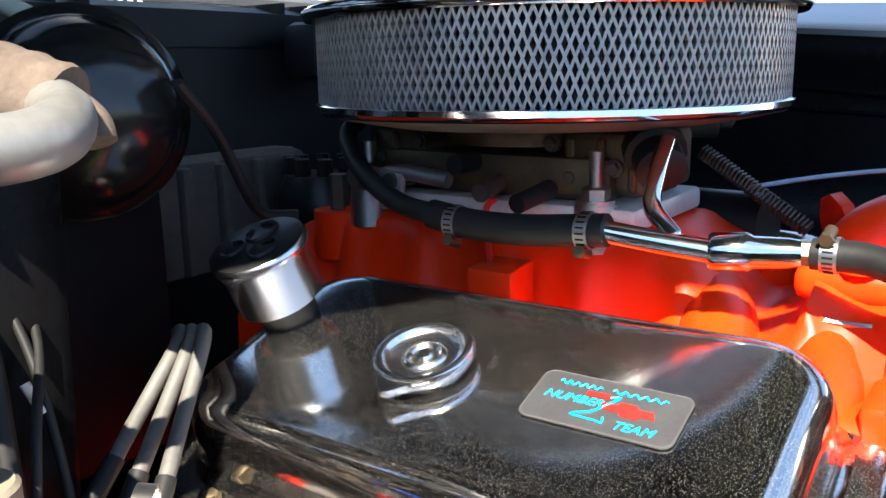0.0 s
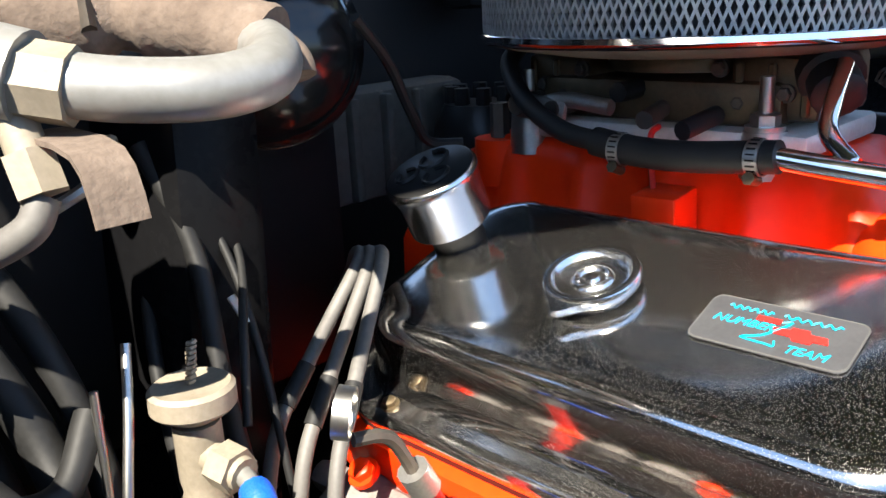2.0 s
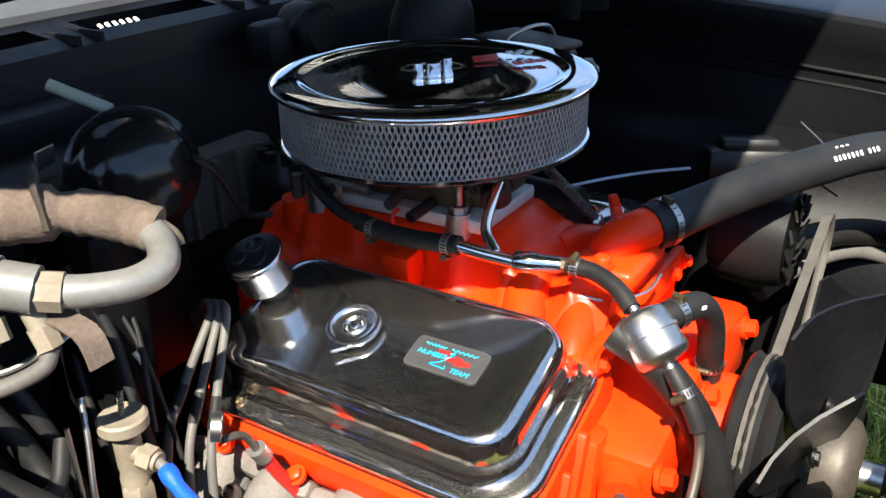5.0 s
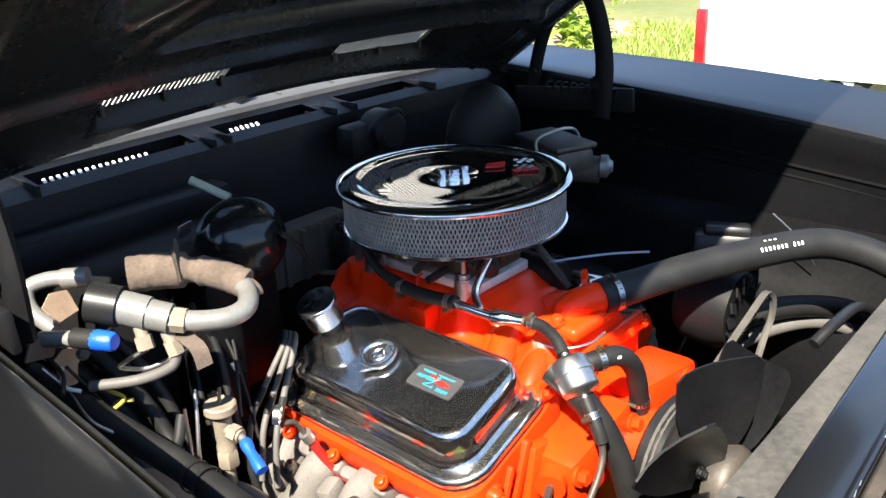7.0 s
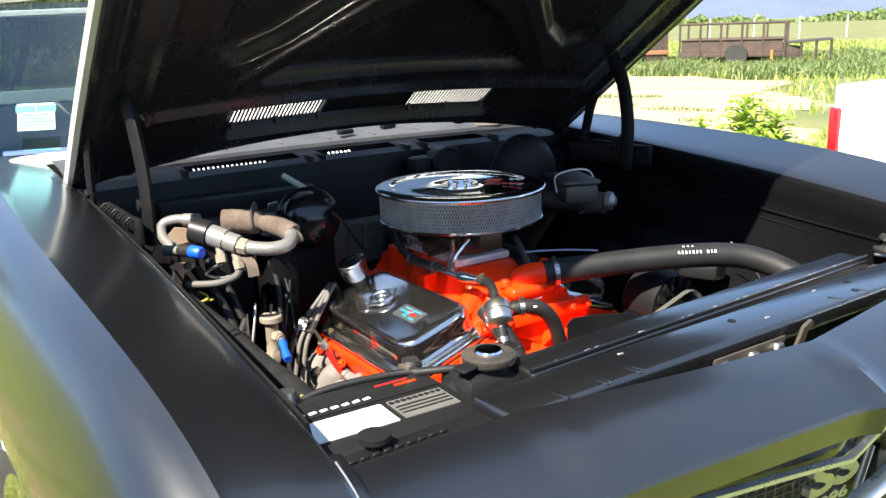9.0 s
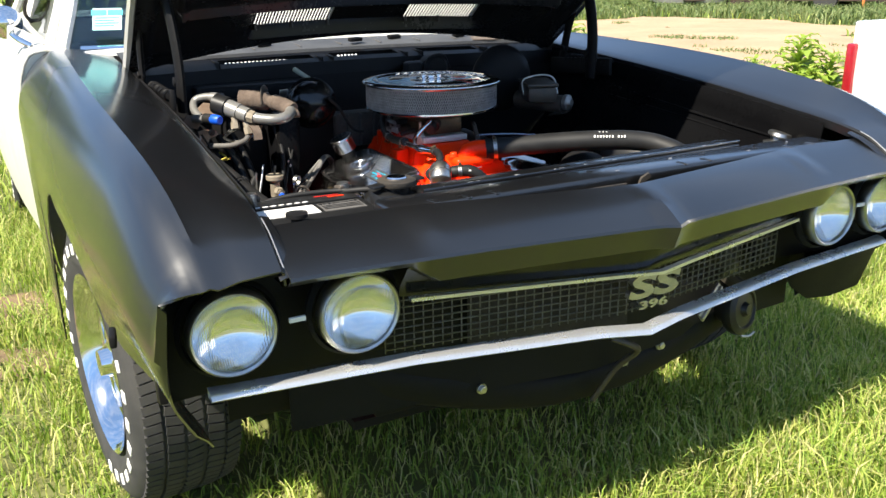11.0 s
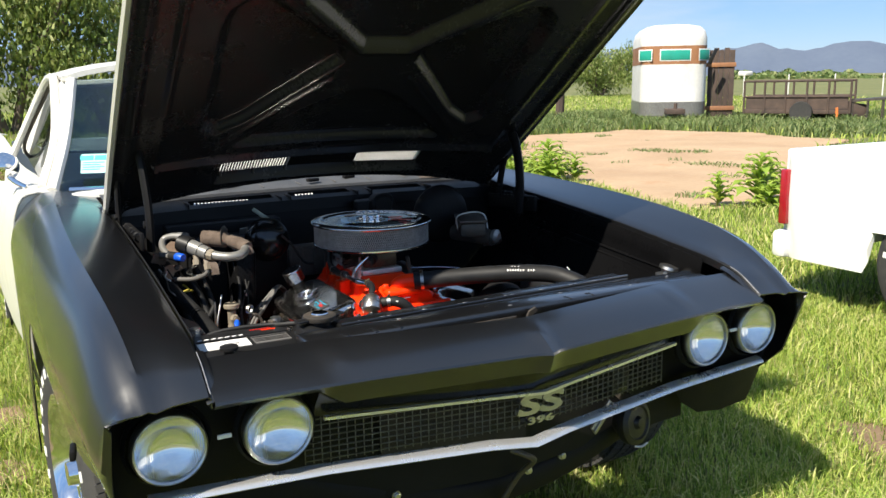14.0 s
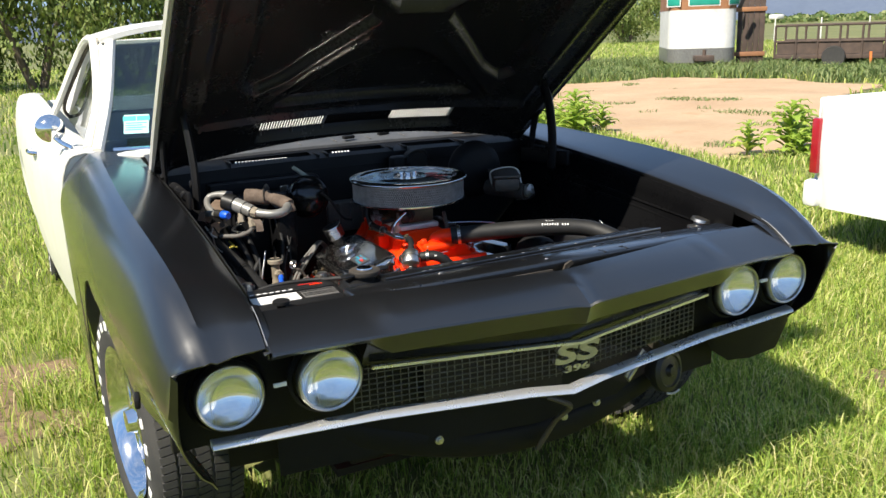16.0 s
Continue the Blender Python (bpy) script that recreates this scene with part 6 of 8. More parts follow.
belt(-0.436, ((0.0, 0.565, 0.093, 160, 60), (0.275, 0.676, 0.040, 110, -60), (0.0, 0.34, 0.093, -60, -180)))
alt = thing("alternator", "grey finned alternator low on the engine beside the belts", "alternator")
part("case", lathe(B(), [(0.0, -0.06), (0.05, -0.06), (0.065, -0.045), (0.068, 0.0), (0.06, 0.03), (0.0, 0.03)], 28, pose(0.275, -0.375, 0.676, 90, 0, 0)), BAY, alt, "dark grimy case")
for k in range(14):
    a = 2 * math.pi * k / 14
    fan2 = box(B(), (0.020, 0.003, 0.016), (0.275 + 0.048 * math.cos(a), -0.412, 0.676 + 0.048 * math.sin(a)), rot(0, -math.degrees(a), 0) @ rot(20, 0, 0))
    part("fan_vane", fan2, BAY, alt)

fan = thing("cooling_fan", "black steel engine fan with broad riveted blades behind the radiator", "fan")
part("hub", lathe(B(), [(0.0, 0.02), (0.035, 0.02), (0.05, 0.012), (0.055, 0.0), (0.05, -0.02), (0.0, -0.02)], 28, pose(0.0, -0.52, 0.565, 90, 0, 0)), DARKSTEEL, fan, "dark fan hub")
part("hub_nose", lathe(B(), [(0.016, 0.0), (0.016, 0.02), (0.010, 0.026), (0, 0.026)], 14, pose(0.0, -0.54, 0.565, 90, 0, 0)), STEEL, fan, "worn steel hub nose")
for k in range(8):
    a = 45 * k - 3
    bm = B()
    rows = []
    for r, w in ((0.04, 0.024), (0.07, 0.044), (0.10, 0.056), (0.14, 0.062), (0.172, 0.062), (0.182, 0.052)):
        rows.append([Vector((q * w * 0.86, -0.52 * w * q + 0.010 * (1 - q * q), r)) for q in (-1, -0.5, 0, 0.5, 1)])
    sheet(bm, rows, 0.003)
    for r in (0.055, 0.075):
        bolt(bm, (0.0, -0.004, r), (0, -1, 0), 0.006, 0.004)
    bmesh.ops.transform(bm, matrix=pose(0.0, -0.498, 0.560, 0, a, 0), verts=bm.verts[:])
    part("blade", bm, PLENUM, fan, "broad black fan blade")

# ---- passenger side of the bay: air conditioning plumbing ----
acb = thing("air_conditioning_case", "black evaporator case on the firewall, dusty", "air conditioner")
bm = B()
box(bm, (0.30, 0.20, 0.26), (-0.33, 0.245, 0.72), rot(0, 0, 0), 0.02)
part("case", bm, BAY, acb, "black moulded case")
part("duct", box(B(), (0.062, 0.12, 0.50), (-0.352, 0.12, 0.58), rot(0, 3, 4), 0.012), APRON, acb, "black duct wall")
part("flange", box(B(), (0.36, 0.06, 0.05), (-0.34, 0.30, 0.86), None, 0.012), BAY, acb)
part("blower_dome", lathe(B(), [(0.066, 0.0), (0.067, 0.006), (0.060, 0.010), (0.058, 0.022), (0.050, 0.040), (0.034, 0.053), (0.016, 0.059), (0.0, 0.060)], 44, Matrix.Translation((-0.250, 0.135, 0.842)) @ toward((0, 0, 0), (-0.42, -0.9, 0.03))), GLOSSBLACK, acb, "glossy black blower motor dome", smooth=60)
bm = tube(B(), [(-0.225, 0.07, 0.86), (-0.195, 0.075, 0.83), (-0.17, 0.08, 0.79), (-0.150, 0.085, 0.768), (-0.13, 0.07, 0.765)], 0.0038, 8, 8)
part("blower_cable", bm, RUBBER, acb, "black cable from the blower")
tubeclip = thing("plastic_tube", "short pale green plastic tube hanging before the firewall", "tube")
part("tube", rod(B(), (-0.262, 0.225, 0.922), (-0.232, 0.175, 0.895), 0.0065, 10), surf("pale_green_plastic", (0.36, 0.38, 0.30), (0.28, 0.30, 0.23), rough=0.5), tubeclip)
part("wire", tube(B(), [(-0.232, 0.175, 0.895), (-0.222, 0.165, 0.882), (-0.224, 0.16, 0.865)], 0.0016, 5, 6), surf("brown_wire", (0.22, 0.08, 0.03), (0.16, 0.06, 0.02), rough=0.5), tubeclip, "thin brown wire")
bkt = solid("small_bracket", box(B(), (0.028, 0.004, 0.020), (-0.308, 0.185, 0.866), rot(10, 0, 20), 0.002), STEEL, "small bent steel bracket on the case", "bracket")

mf = thing("muffled_hose", "brown tape-wrapped refrigerant muffler above the case", "muffler")
part("wrapped_can", tube(B(), [(-0.452, 0.085, 0.872), (-0.42, 0.065, 0.872), (-0.385, 0.035, 0.868), (-0.368, 0.004, 0.862), (-0.354, -0.022, 0.852)], lambda t: (0.0235 if t < 0.42 else 0.0155 + 0.35 * (t - 0.42) * (t - 0.42) if t < 0.54 else 0.0190) + 0.0006 * math.sin(t * 60), 18, 8), TAPE, mf, "brown dusty tape wrap", smooth=60)
part("saddle", tube(B(), [(-0.412, 0.035, 0.862), (-0.408, 0.045, 0.890), (-0.398, 0.06, 0.897), (-0.388, 0.075, 0.885)], 0.004, 8, 6, flat=3.0), DARKSTEEL, mf, "steel saddle strap")
bm = B()
tube(bm, [(-0.358, -0.012, 0.856), (-0.366, -0.040, 0.850), (-0.386, -0.062, 0.844), (-0.412, -0.062, 0.841), (-0.440, -0.046, 0.843), (-0.462, -0.026, 0.848)], 0.0125, 18, 8)
part("bent_tube", bm, OLDALU, mf, "white oxidised aluminium U-bend", smooth=60)
part("tape_end", tube(B(), [(-0.356, -0.018, 0.856), (-0.350, -0.030, 0.846), (-0.350, -0.034, 0.838)], 0.010, 10, 4), TAPE, mf, "frayed dark tape end")
bm = B()
rod(bm, (-0.452, -0.036, 0.845), (-0.466, -0.022, 0.849), 0.0155, 8)
part("hex_nut", bm, BEIGE, mf, "tan hexagon nut")
bm = rod(B(), (-0.464, -0.024, 0.849), (-0.502, 0.022, 0.866), 0.0180, 20)
rod(bm, (-0.480, -0.004, 0.856), (-0.505, 0.026, 0.868), 0.0205, 20)
part("suction_valve", bm, OLDALU, mf, "white-crusted valve body")
part("valve_neck", rod(B(), (-0.500, 0.020, 0.866), (-0.522, 0.046, 0.874), 0.0245, 20), PLASTIC, mf, "black rubber collar")
for a, b in (((-0.492, 0.0, 0.848), (-0.494, -0.012, 0.818)), ((-0.470, -0.018, 0.838), (-0.468, -0.030, 0.806))):
    bm = rod(B(), a, b, 0.008, 10)
    rod(bm, Vector(a).lerp(Vector(b), 0.5), b, 0.0105, 6)
    part("service_port", bm, BEIGE, mf, "small brass service port")
part("capillary_loop", tube(B(), [(-0.494, -0.012, 0.818), (-0.512, 0.010, 0.802), (-0.513, 0.020, 0.791), (-0.485, 0.0, 0.786), (-0.445, -0.022, 0.806), (-0.43, -0.01, 0.82)], 0.0028, 8, 8), STEEL, mf, "thin bent capillary tube")
part("drain_hose", tube(B(), [(-0.468, -0.030, 0.806), (-0.478, -0.028, 0.792), (-0.505, 0.0, 0.778), (-0.546, 0.040, 0.774)], 0.0066, 10, 8), GREYWIRE, mf, "grey metal hose")
bm = sheet(B(), [[Vector((x, y, z)) for x in (-0.468, -0.448)] for y, z in ((-0.010, 0.828), (-0.045, 0.827), (-0.060, 0.824), (-0.067, 0.818), (-0.071, 0.808), (-0.073, 0.799))], 0.0022)
part("flat_bracket", bm, TAPE, mf, "rusty bent flat bracket")

lp = thing("refrigerant_line", "white oxidised refrigerant line with blue cap by the hinge", "pipe")
part("upper_bend", tube(B(), [(-0.548, 0.095, 0.832), (-0.556, 0.135, 0.850), (-0.547, 0.158, 0.868), (-0.525, 0.146, 0.877), (-0.500, 0.122, 0.877)], 0.0098, 14, 8), OLDALU, lp, "white bent tube")
part("upper_nut", rod(B(), (-0.512, 0.134, 0.877), (-0.490, 0.112, 0.877), 0.0125, 12), OLDALU, lp, "white hexagon nut")
part("lower_tube", tube(B(), [(-0.575, 0.075, 0.838), (-0.560, 0.050, 0.840), (-0.547, 0.030, 0.842)], 0.0098, 12, 6), OLDALU, lp, "white straight tube")
part("black_sleeve", rod(B(), (-0.552, 0.038, 0.842), (-0.538, 0.010, 0.842), 0.012, 14), RUBBER, lp, "black rubber sleeve")
part("blue_cap", lathe(B(), [(0.012, 0), (0.0125, 0.004), (0.0115, 0.024), (0.009, 0.027), (0, 0.027)], 12, Matrix.Translation((-0.540, 0.014, 0.842)) @ toward((0, 0, 0), (0.35, -0.75, 0.0))), BLUE, lp, "bright blue cap")
part("saddle_plate", box(B(), (0.05, 0.004, 0.03), (-0.578, 0.07, 0.83), rot(15, 20, 30), 0.002), TAPE, lp, "rusty mounting plate")
TANPLATE = surf("tan_primer_plate", (0.30, 0.22, 0.16), (0.22, 0.15, 0.10), rough=0.7, scale=30, fine=200, bump=0.2, spot=(0.34, 0.10, 0.03), spot_at=0.66, spot_scale=40)
brk = thing("hose_bracket", "bent tan bracket with rust under the refrigerant lines", "bracket")
part("plate", prism(B(), [(-0.034, -0.020), (-0.012, -0.024), (0.004, -0.004), (0.038, 0.006), (0.034, 0.016), (-0.006, 0.020), (-0.026, 0.014)], 0.003, pose(-0.541, 0.090, 0.786, 62, 8, 30)), TANPLATE, brk, "flat tan plate, rusty edge")
part("plate", prism(B(), [(-0.020, -0.014), (0.016, -0.018), (0.024, 0.010), (0.0, 0.020), (-0.022, 0.012)], 0.003, pose(-0.528, 0.122, 0.848, 58, -6, 28)), TANPLATE, brk, "small tan lug")
part("bolt", bolt(B(), (-0.532, 0.075, 0.800), (-0.2, -1, 0.4), 0.006, 0.006), DARKSTEEL, brk)

# tan valve with blue cap, standing in front of the case
tv = thing("expansion_valve", "tan crusted expansion valve with blue taped end, upright", "valve")
vx, vy = -0.402, -0.004
part("disc", lathe(B(), [(0.0, 0.668), (0.010, 0.668), (0.0235, 0.676), (0.0262, 0.679), (0.0262, 0.690), (0.0235, 0.6925), (0.020, 0.691), (0.0, 0.692)], 32, Matrix.Translation((vx, vy, 0))), BEIGE, tv, "flat round diaphragm head")
bm = lathe(B(), [(0.015, 0.585), (0.0155, 0.615), (0.0135, 0.622), (0.0148, 0.63), (0.0148, 0.668)], 14, Matrix.Translation((vx, vy, 0)))
part("body", bm, BEIGE, tv, "tan valve body")
part("lower_nut", lathe(B(), [(0.0165, 0.575), (0.0185, 0.582), (0.0185, 0.602), (0.016, 0.607)], 6, Matrix.Translation((vx, vy, 0))), BEIGE, tv)
part("stem", rod(B(), (vx, vy, 0.47), (vx - 0.001, vy, 0.58), 0.0095, 12), BEIGE, tv)
bm = rod(B(), (vx, vy, 0.648), (vx + 0.006, vy - 0.038, 0.642), 0.0105, 12)
rod(bm, (vx + 0.002, vy - 0.018, 0.645), (vx + 0.005, vy - 0.034, 0.643), 0.0145, 6)
part("side_port", bm, BEIGE, tv, "tan side union")
part("tube_stub", rod(B(), (vx + 0.006, vy - 0.036, 0.642), (vx + 0.004, vy - 0.055, 0.637), 0.0062, 10), OLDALU, tv)
part("blue_tape", tube(B(), [(vx + 0.004, vy - 0.050, 0.639), (vx - 0.003, vy - 0.074, 0.632), (vx - 0.010, vy - 0.108, 0.618)], lambda t: 0.0092 + 0.0012 * math.sin(t * 9), 12, 6), BLUE, tv, "blue tape wrapped round the end")
bm = B()
spr = [Vector((vx + 0.0022 * math.cos(k * 1.3) + 0.0004 * k * 0.25, vy + 0.0022 * math.sin(k * 1.3), 0.692 + 0.00062 * k)) for k in range(44)]
tube(bm, spr, 0.0016, 5, 1, smooth=False)
part("coil", bm, BEIGE, tv, "short coiled capillary")

tv.scale = (0.83, 0.83, 0.83)
tv.location = Vector((-0.403, 0.006, 0.692)) - 0.83 * Vector((vx, vy, 0.692))

# thin wires and hoses behind


def wire(name, pts, r, material, label, cat="wire", seg=8):
    return solid(name, tube(B(), pts, r, seg, 8), material, label, cat, smooth=60)


wire("thin_wire", [(-0.445, 0.02, 0.70), (-0.448, 0.015, 0.66), (-0.452, 0.01, 0.61), (-0.455, 0.0, 0.575), (-0.44, -0.005, 0.572), (-0.425, 0.005, 0.60)], 0.0022, STEEL, "thin pale wire loop beside the tan valve")
wire("black_hose", [(-0.37, 0.09, 0.80), (-0.362, 0.06, 0.74), (-0.372, 0.03, 0.67), (-0.375, 0.0, 0.58), (-0.372, -0.02, 0.48)], 0.006, RUBBER, "thin black hose with white print beside the case", "hose")
wire("grey_heater_hose", [(-0.405, 0.02, 0.56), (-0.392, -0.03, 0.555), (-0.385, -0.05, 0.53), (-0.39, -0.06, 0.47), (-0.40, -0.06, 0.40)], 0.0085, GREYWIRE, "grey hose bending down behind the valve", "hose")
wire("sheathed_cable", [(-0.30, 0.21, 0.80), (-0.33, 0.16, 0.76), (-0.375, 0.10, 0.70), (-0.39, 0.06, 0.62), (-0.385, 0.03, 0.54)], 0.0045, RUBBER, "black cable hanging across the case")
for k in range(3):
    wire("small_wire", [(-0.60 + 0.02 * k, 0.10 - 0.02 * k, 0.80), (-0.585 + 0.02 * k, 0.06, 0.77), (-0.60 + 0.03 * k, 0.0, 0.765 - 0.01 * k), (-0.57 + 0.02 * k, -0.03, 0.735)], 0.0022, (RUBBER, STEEL, RUBBER)[k], ("black", "grey", "black")[k] + " loose wire near the fender")

# loops of black hose and loom before the dusty wheelhouse
for pts, r in (([(-0.505, 0.12, 0.78), (-0.480, 0.075, 0.725), (-0.463, 0.045, 0.665), (-0.470, 0.010, 0.628), (-0.500, -0.005, 0.632), (-0.522, 0.015, 0.668), (-0.520, 0.05, 0.70)], 0.0105),
               ([(-0.475, 0.13, 0.79), (-0.450, 0.085, 0.725), (-0.438, 0.055, 0.66), (-0.440, 0.030, 0.60), (-0.445, 0.020, 0.52)], 0.0085),
               ([(-0.56, 0.06, 0.735), (-0.530, 0.03, 0.69), (-0.500, 0.015, 0.664), (-0.470, 0.012, 0.66), (-0.445, 0.03, 0.685)], 0.0075),
               ([(-0.545, 0.17, 0.80), (-0.515, 0.12, 0.74), (-0.490, 0.085, 0.69), (-0.478, 0.06, 0.62), (-0.480, 0.04, 0.55)], 0.0095)):
    wire("hose_loop", pts, r, RUBBER, "black hose looping down before the dusty wheelhouse", "hose", 10)
wire("pale_rod", [(-0.424, 0.025, 0.716), (-0.434, 0.012, 0.685), (-0.446, 0.0, 0.648), (-0.450, -0.004, 0.620)], 0.0026, STEEL, "thin pale rod against the wheelhouse", "rod")
for pts, mat_, lb in (([(-0.522, 0.055, 0.752), (-0.512, 0.035, 0.743), (-0.530, 0.030, 0.738), (-0.516, 0.046, 0.735), (-0.505, 0.028, 0.740)], YELLOW, "twisted yellow wire end in the bay"),
                      ([(-0.352, 0.10, 0.80), (-0.344, 0.06, 0.74), (-0.348, 0.03, 0.69), (-0.356, 0.0, 0.62), (-0.360, -0.02, 0.55)], RUBBER, "thin black wire with worn white print"),
                      ([(-0.352, 0.045, 0.715), (-0.349, 0.036, 0.700)], PAPER, "short bare pale wire splice"),
                      ([(-0.60, 0.12, 0.84), (-0.575, 0.09, 0.815), (-0.57, 0.05, 0.80), (-0.59, 0.01, 0.795)], RUBBER, "black loose wire by the hinge"),
                      ([(-0.575, 0.105, 0.812), (-0.560, 0.080, 0.792), (-0.568, 0.060, 0.778), (-0.556, 0.045, 0.770)], PAPER, "white loose wire by the hinge"),
                      ([(-0.30, 0.19, 0.84), (-0.318, 0.12, 0.78), (-0.335, 0.06, 0.735), (-0.362, 0.02, 0.70), (-0.378, 0.0, 0.66)], RUBBER, "black wire crossing to the valve")):
    wire("loom_wire", pts, 0.0026, mat_, lb)

# spark plug wires and boots, oil dipstick
for a, b in (((-0.262, 0.040, 0.713), (-0.322, 0.025, 0.664)), ((-0.262, 0.029, 0.715), (-0.322, 0.004, 0.661)), ((-0.262, 0.018, 0.717), (-0.322, -0.019, 0.664))):
    a, b = Vector(a), Vector(b)
    d = b - a
    pw = thing("spark_plug_wire", "grey spark plug wire running down beside the valve cover", "spark plug wire", group="spark plug wires")
    part("wire", tube(B(), [a + Vector((0.07, 0.15, -0.10)), a + Vector((0.055, 0.085, -0.045)), a + Vector((0.022, 0.030, -0.006)), a, a + d * 0.5, b, b + d * 0.5 + Vector((0, 0, -0.006)), b + d * 0.9 + Vector((0.004, 0, -0.05))], 0.0044, 10, 8), GREYWIRE, pw, "dusty grey sheath")
    part("heat_sleeve", rod(B(), a + d * 0.95, a + d * 1.3, 0.0054, 10), RUBBER, pw, "black heat sleeve")
for k, y in enumerate((-0.15, -0.235)):
    pw = thing("spark_plug_wire", "grey spark plug wire with dark boot at the exhaust manifold", "spark plug wire", group="spark plug wires")
    part("wire", tube(B(), [(-0.31, y + 0.06, 0.50), (-0.305, y + 0.03, 0.535), (-0.298, y + 0.005, 0.548)], 0.0046, 10, 6), GREYWIRE, pw)
    part("boot", tube(B(), [(-0.300, y + 0.01, 0.546), (-0.285, y - 0.02, 0.548), (-0.27, y - 0.035, 0.538)], 0.0085, 10, 5), RUBBER, pw, "dark rubber boot")
dip = thing("oil_dipstick", "steel ring dipstick in a red tube beside the engine", "dipstick")
mr_ = Matrix.Translation((-0.373, -0.077, 0.691)) @ toward((0, 0, 0), (-0.62, 0.75, 0.15)) @ Matrix.Diagonal((1.0, 1.0, 1, 1))
part("ring", lathe(B(), [(0.0112, -0.004), (0.0126, -0.004), (0.0126, 0.004), (0.0112, 0.004), (0.0112, -0.004)], 28, mr_, False), STEEL, dip, "worn steel pull ring")
part("shaft", tube(B(), [(-0.371, -0.079, 0.677), (-0.358, -0.083, 0.675), (-0.350, -0.084, 0.668), (-0.340, -0.085, 0.648)], 0.0036, 8, 6), DARKSTEEL, dip)
part("collar", rod(B(), (-0.341, -0.085, 0.650), (-0.334, -0.086, 0.636), 0.0085, 12), ALU, dip, "aluminium collar")
part("tube", tube(B(), [(-0.334, -0.086, 0.636), (-0.318, -0.089, 0.602), (-0.298, -0.093, 0.565), (-0.28, -0.10, 0.52)], 0.0062, 12, 6), REDP, dip, "red painted tube")

# large black vacuum hose along the fender
vh = thing("wiring_conduit", "fat black conduit along the inner fender with a yellow tie", "conduit")
part("conduit", tube(B(), [(-0.575, 0.135, 0.770), (-0.560, 0.060, 0.752), (-0.540, -0.04, 0.730), (-0.524, -0.131, 0.711), (-0.524, -0.25, 0.706), (-0.537, -0.42, 0.720), (-0.56, -0.53, 0.735)], 0.0165, 16, 8), RUBBER, vh, "black tape-wrapped conduit", smooth=60)
for y, x in ((-0.128, -0.5245), (-0.148, -0.523)):
    part("band", lathe(B(), [(0.0178, -0.003), (0.019, -0.003), (0.019, 0.003), (0.0178, 0.003)], 20, Matrix.Translation((x, y, 0.7105)) @ toward((0, 0, 0), (0.03, -1, 0.01)), False), PLASTIC, vh)
part("yellow_tie", tube(B(), [(-0.585, -0.51, 0.748), (-0.574, -0.515, 0.756), (-0.560, -0.518, 0.750)], 0.0035, 8, 5), YELLOW, vh, "yellow tie")
wire("battery_cable", [(-0.625, -0.585, 0.775), (-0.59, -0.585, 0.788), (-0.54, -0.595, 0.795), (-0.48, -0.61, 0.797), (-0.44, -0.635, 0.800), (-0.415, -0.655, 0.803), (-0.395, -0.665, 0.800)], 0.0048, RUBBER, "black cable lying along the battery to the radiator cap", "cable")

# ---- battery ----
bat = thing("battery", "black car battery with white and red labels", "battery")
BX, BY, BZ = -0.546, -0.684, 0.793
part("case", box(B(), (0.205, 0.178, 0.20), (BX, BY, BZ - 0.10), None, 0.006), PLASTIC, bat, "black ribbed case")
mbt = pose(BX, BY, BZ, 0, 0, -2)
for k in range(12):
    part("case_rib", box(B(), (0.008, 0.007, 0.012), mbt @ Vector((-0.092 + 0.0167 * k, -0.089, -0.004)), None, 0.001, 1), PLASTIC, bat)
part("front_label", box(B(), (0.100, 0.050, 0.0012), mbt @ Vector((-0.045, -0.012, 0.0010)), rot(0, 0, -2)), PAPER, bat, "white printed label")
part("date_label", box(B(), (0.074, 0.050, 0.0012), mbt @ Vector((0.050, -0.012, 0.0010)), rot(0, 0, -2)), GREYWIRE, bat, "grey printed label with black marks")
for k in range(9):
    part("print_mark", lathe(B(), [(0.0035, 0), (0.0035, 0.0006)], 10, mbt @ Matrix.Translation((0.017 + 0.008 * k, 0.006, 0.0017))), PLASTIC, bat)
for k in range(3):
    part("print_bar", box(B(), (0.068, 0.0030, 0.0006), mbt @ Vector((0.050, -0.007 - 0.0085 * k, 0.002)), rot(0, 0, -2)), PLASTIC, bat)
for k in range(2):
    part("print_bar", box(B(), (0.030, 0.0012, 0.0006), mbt @ Vector((-0.03, -0.012 - 0.007 * k, 0.002)), rot(0, 0, -2)), DARKSTEEL, bat)
part("rear_label", box(B(), (0.190, 0.042, 0.0012), mbt @ Vector((0, 0.045, 0.0010)), rot(0, 0, -2)), PLASTIC, bat, "black label")
part("red_stripe", box(B(), (0.045, 0.003, 0.0008), mbt @ Vector((0.045, 0.060, 0.002)), rot(0, 0, -2)), REDP, bat, "red stripe on the label")
part("orange_stripe", box(B(), (0.030, 0.004, 0.0008), mbt @ Vector((0.060, 0.050, 0.002)), rot(0, 0, -2)), ORANGE, bat, "orange stripe on the label")
for k in range(7):
    part("letter_bar", box(B(), (0.009, 0.005, 0.0008), mbt @ Vector((-0.085 + 0.014 * k, 0.035, 0.002)), rot(0, 0, 8)), PAPER, bat)
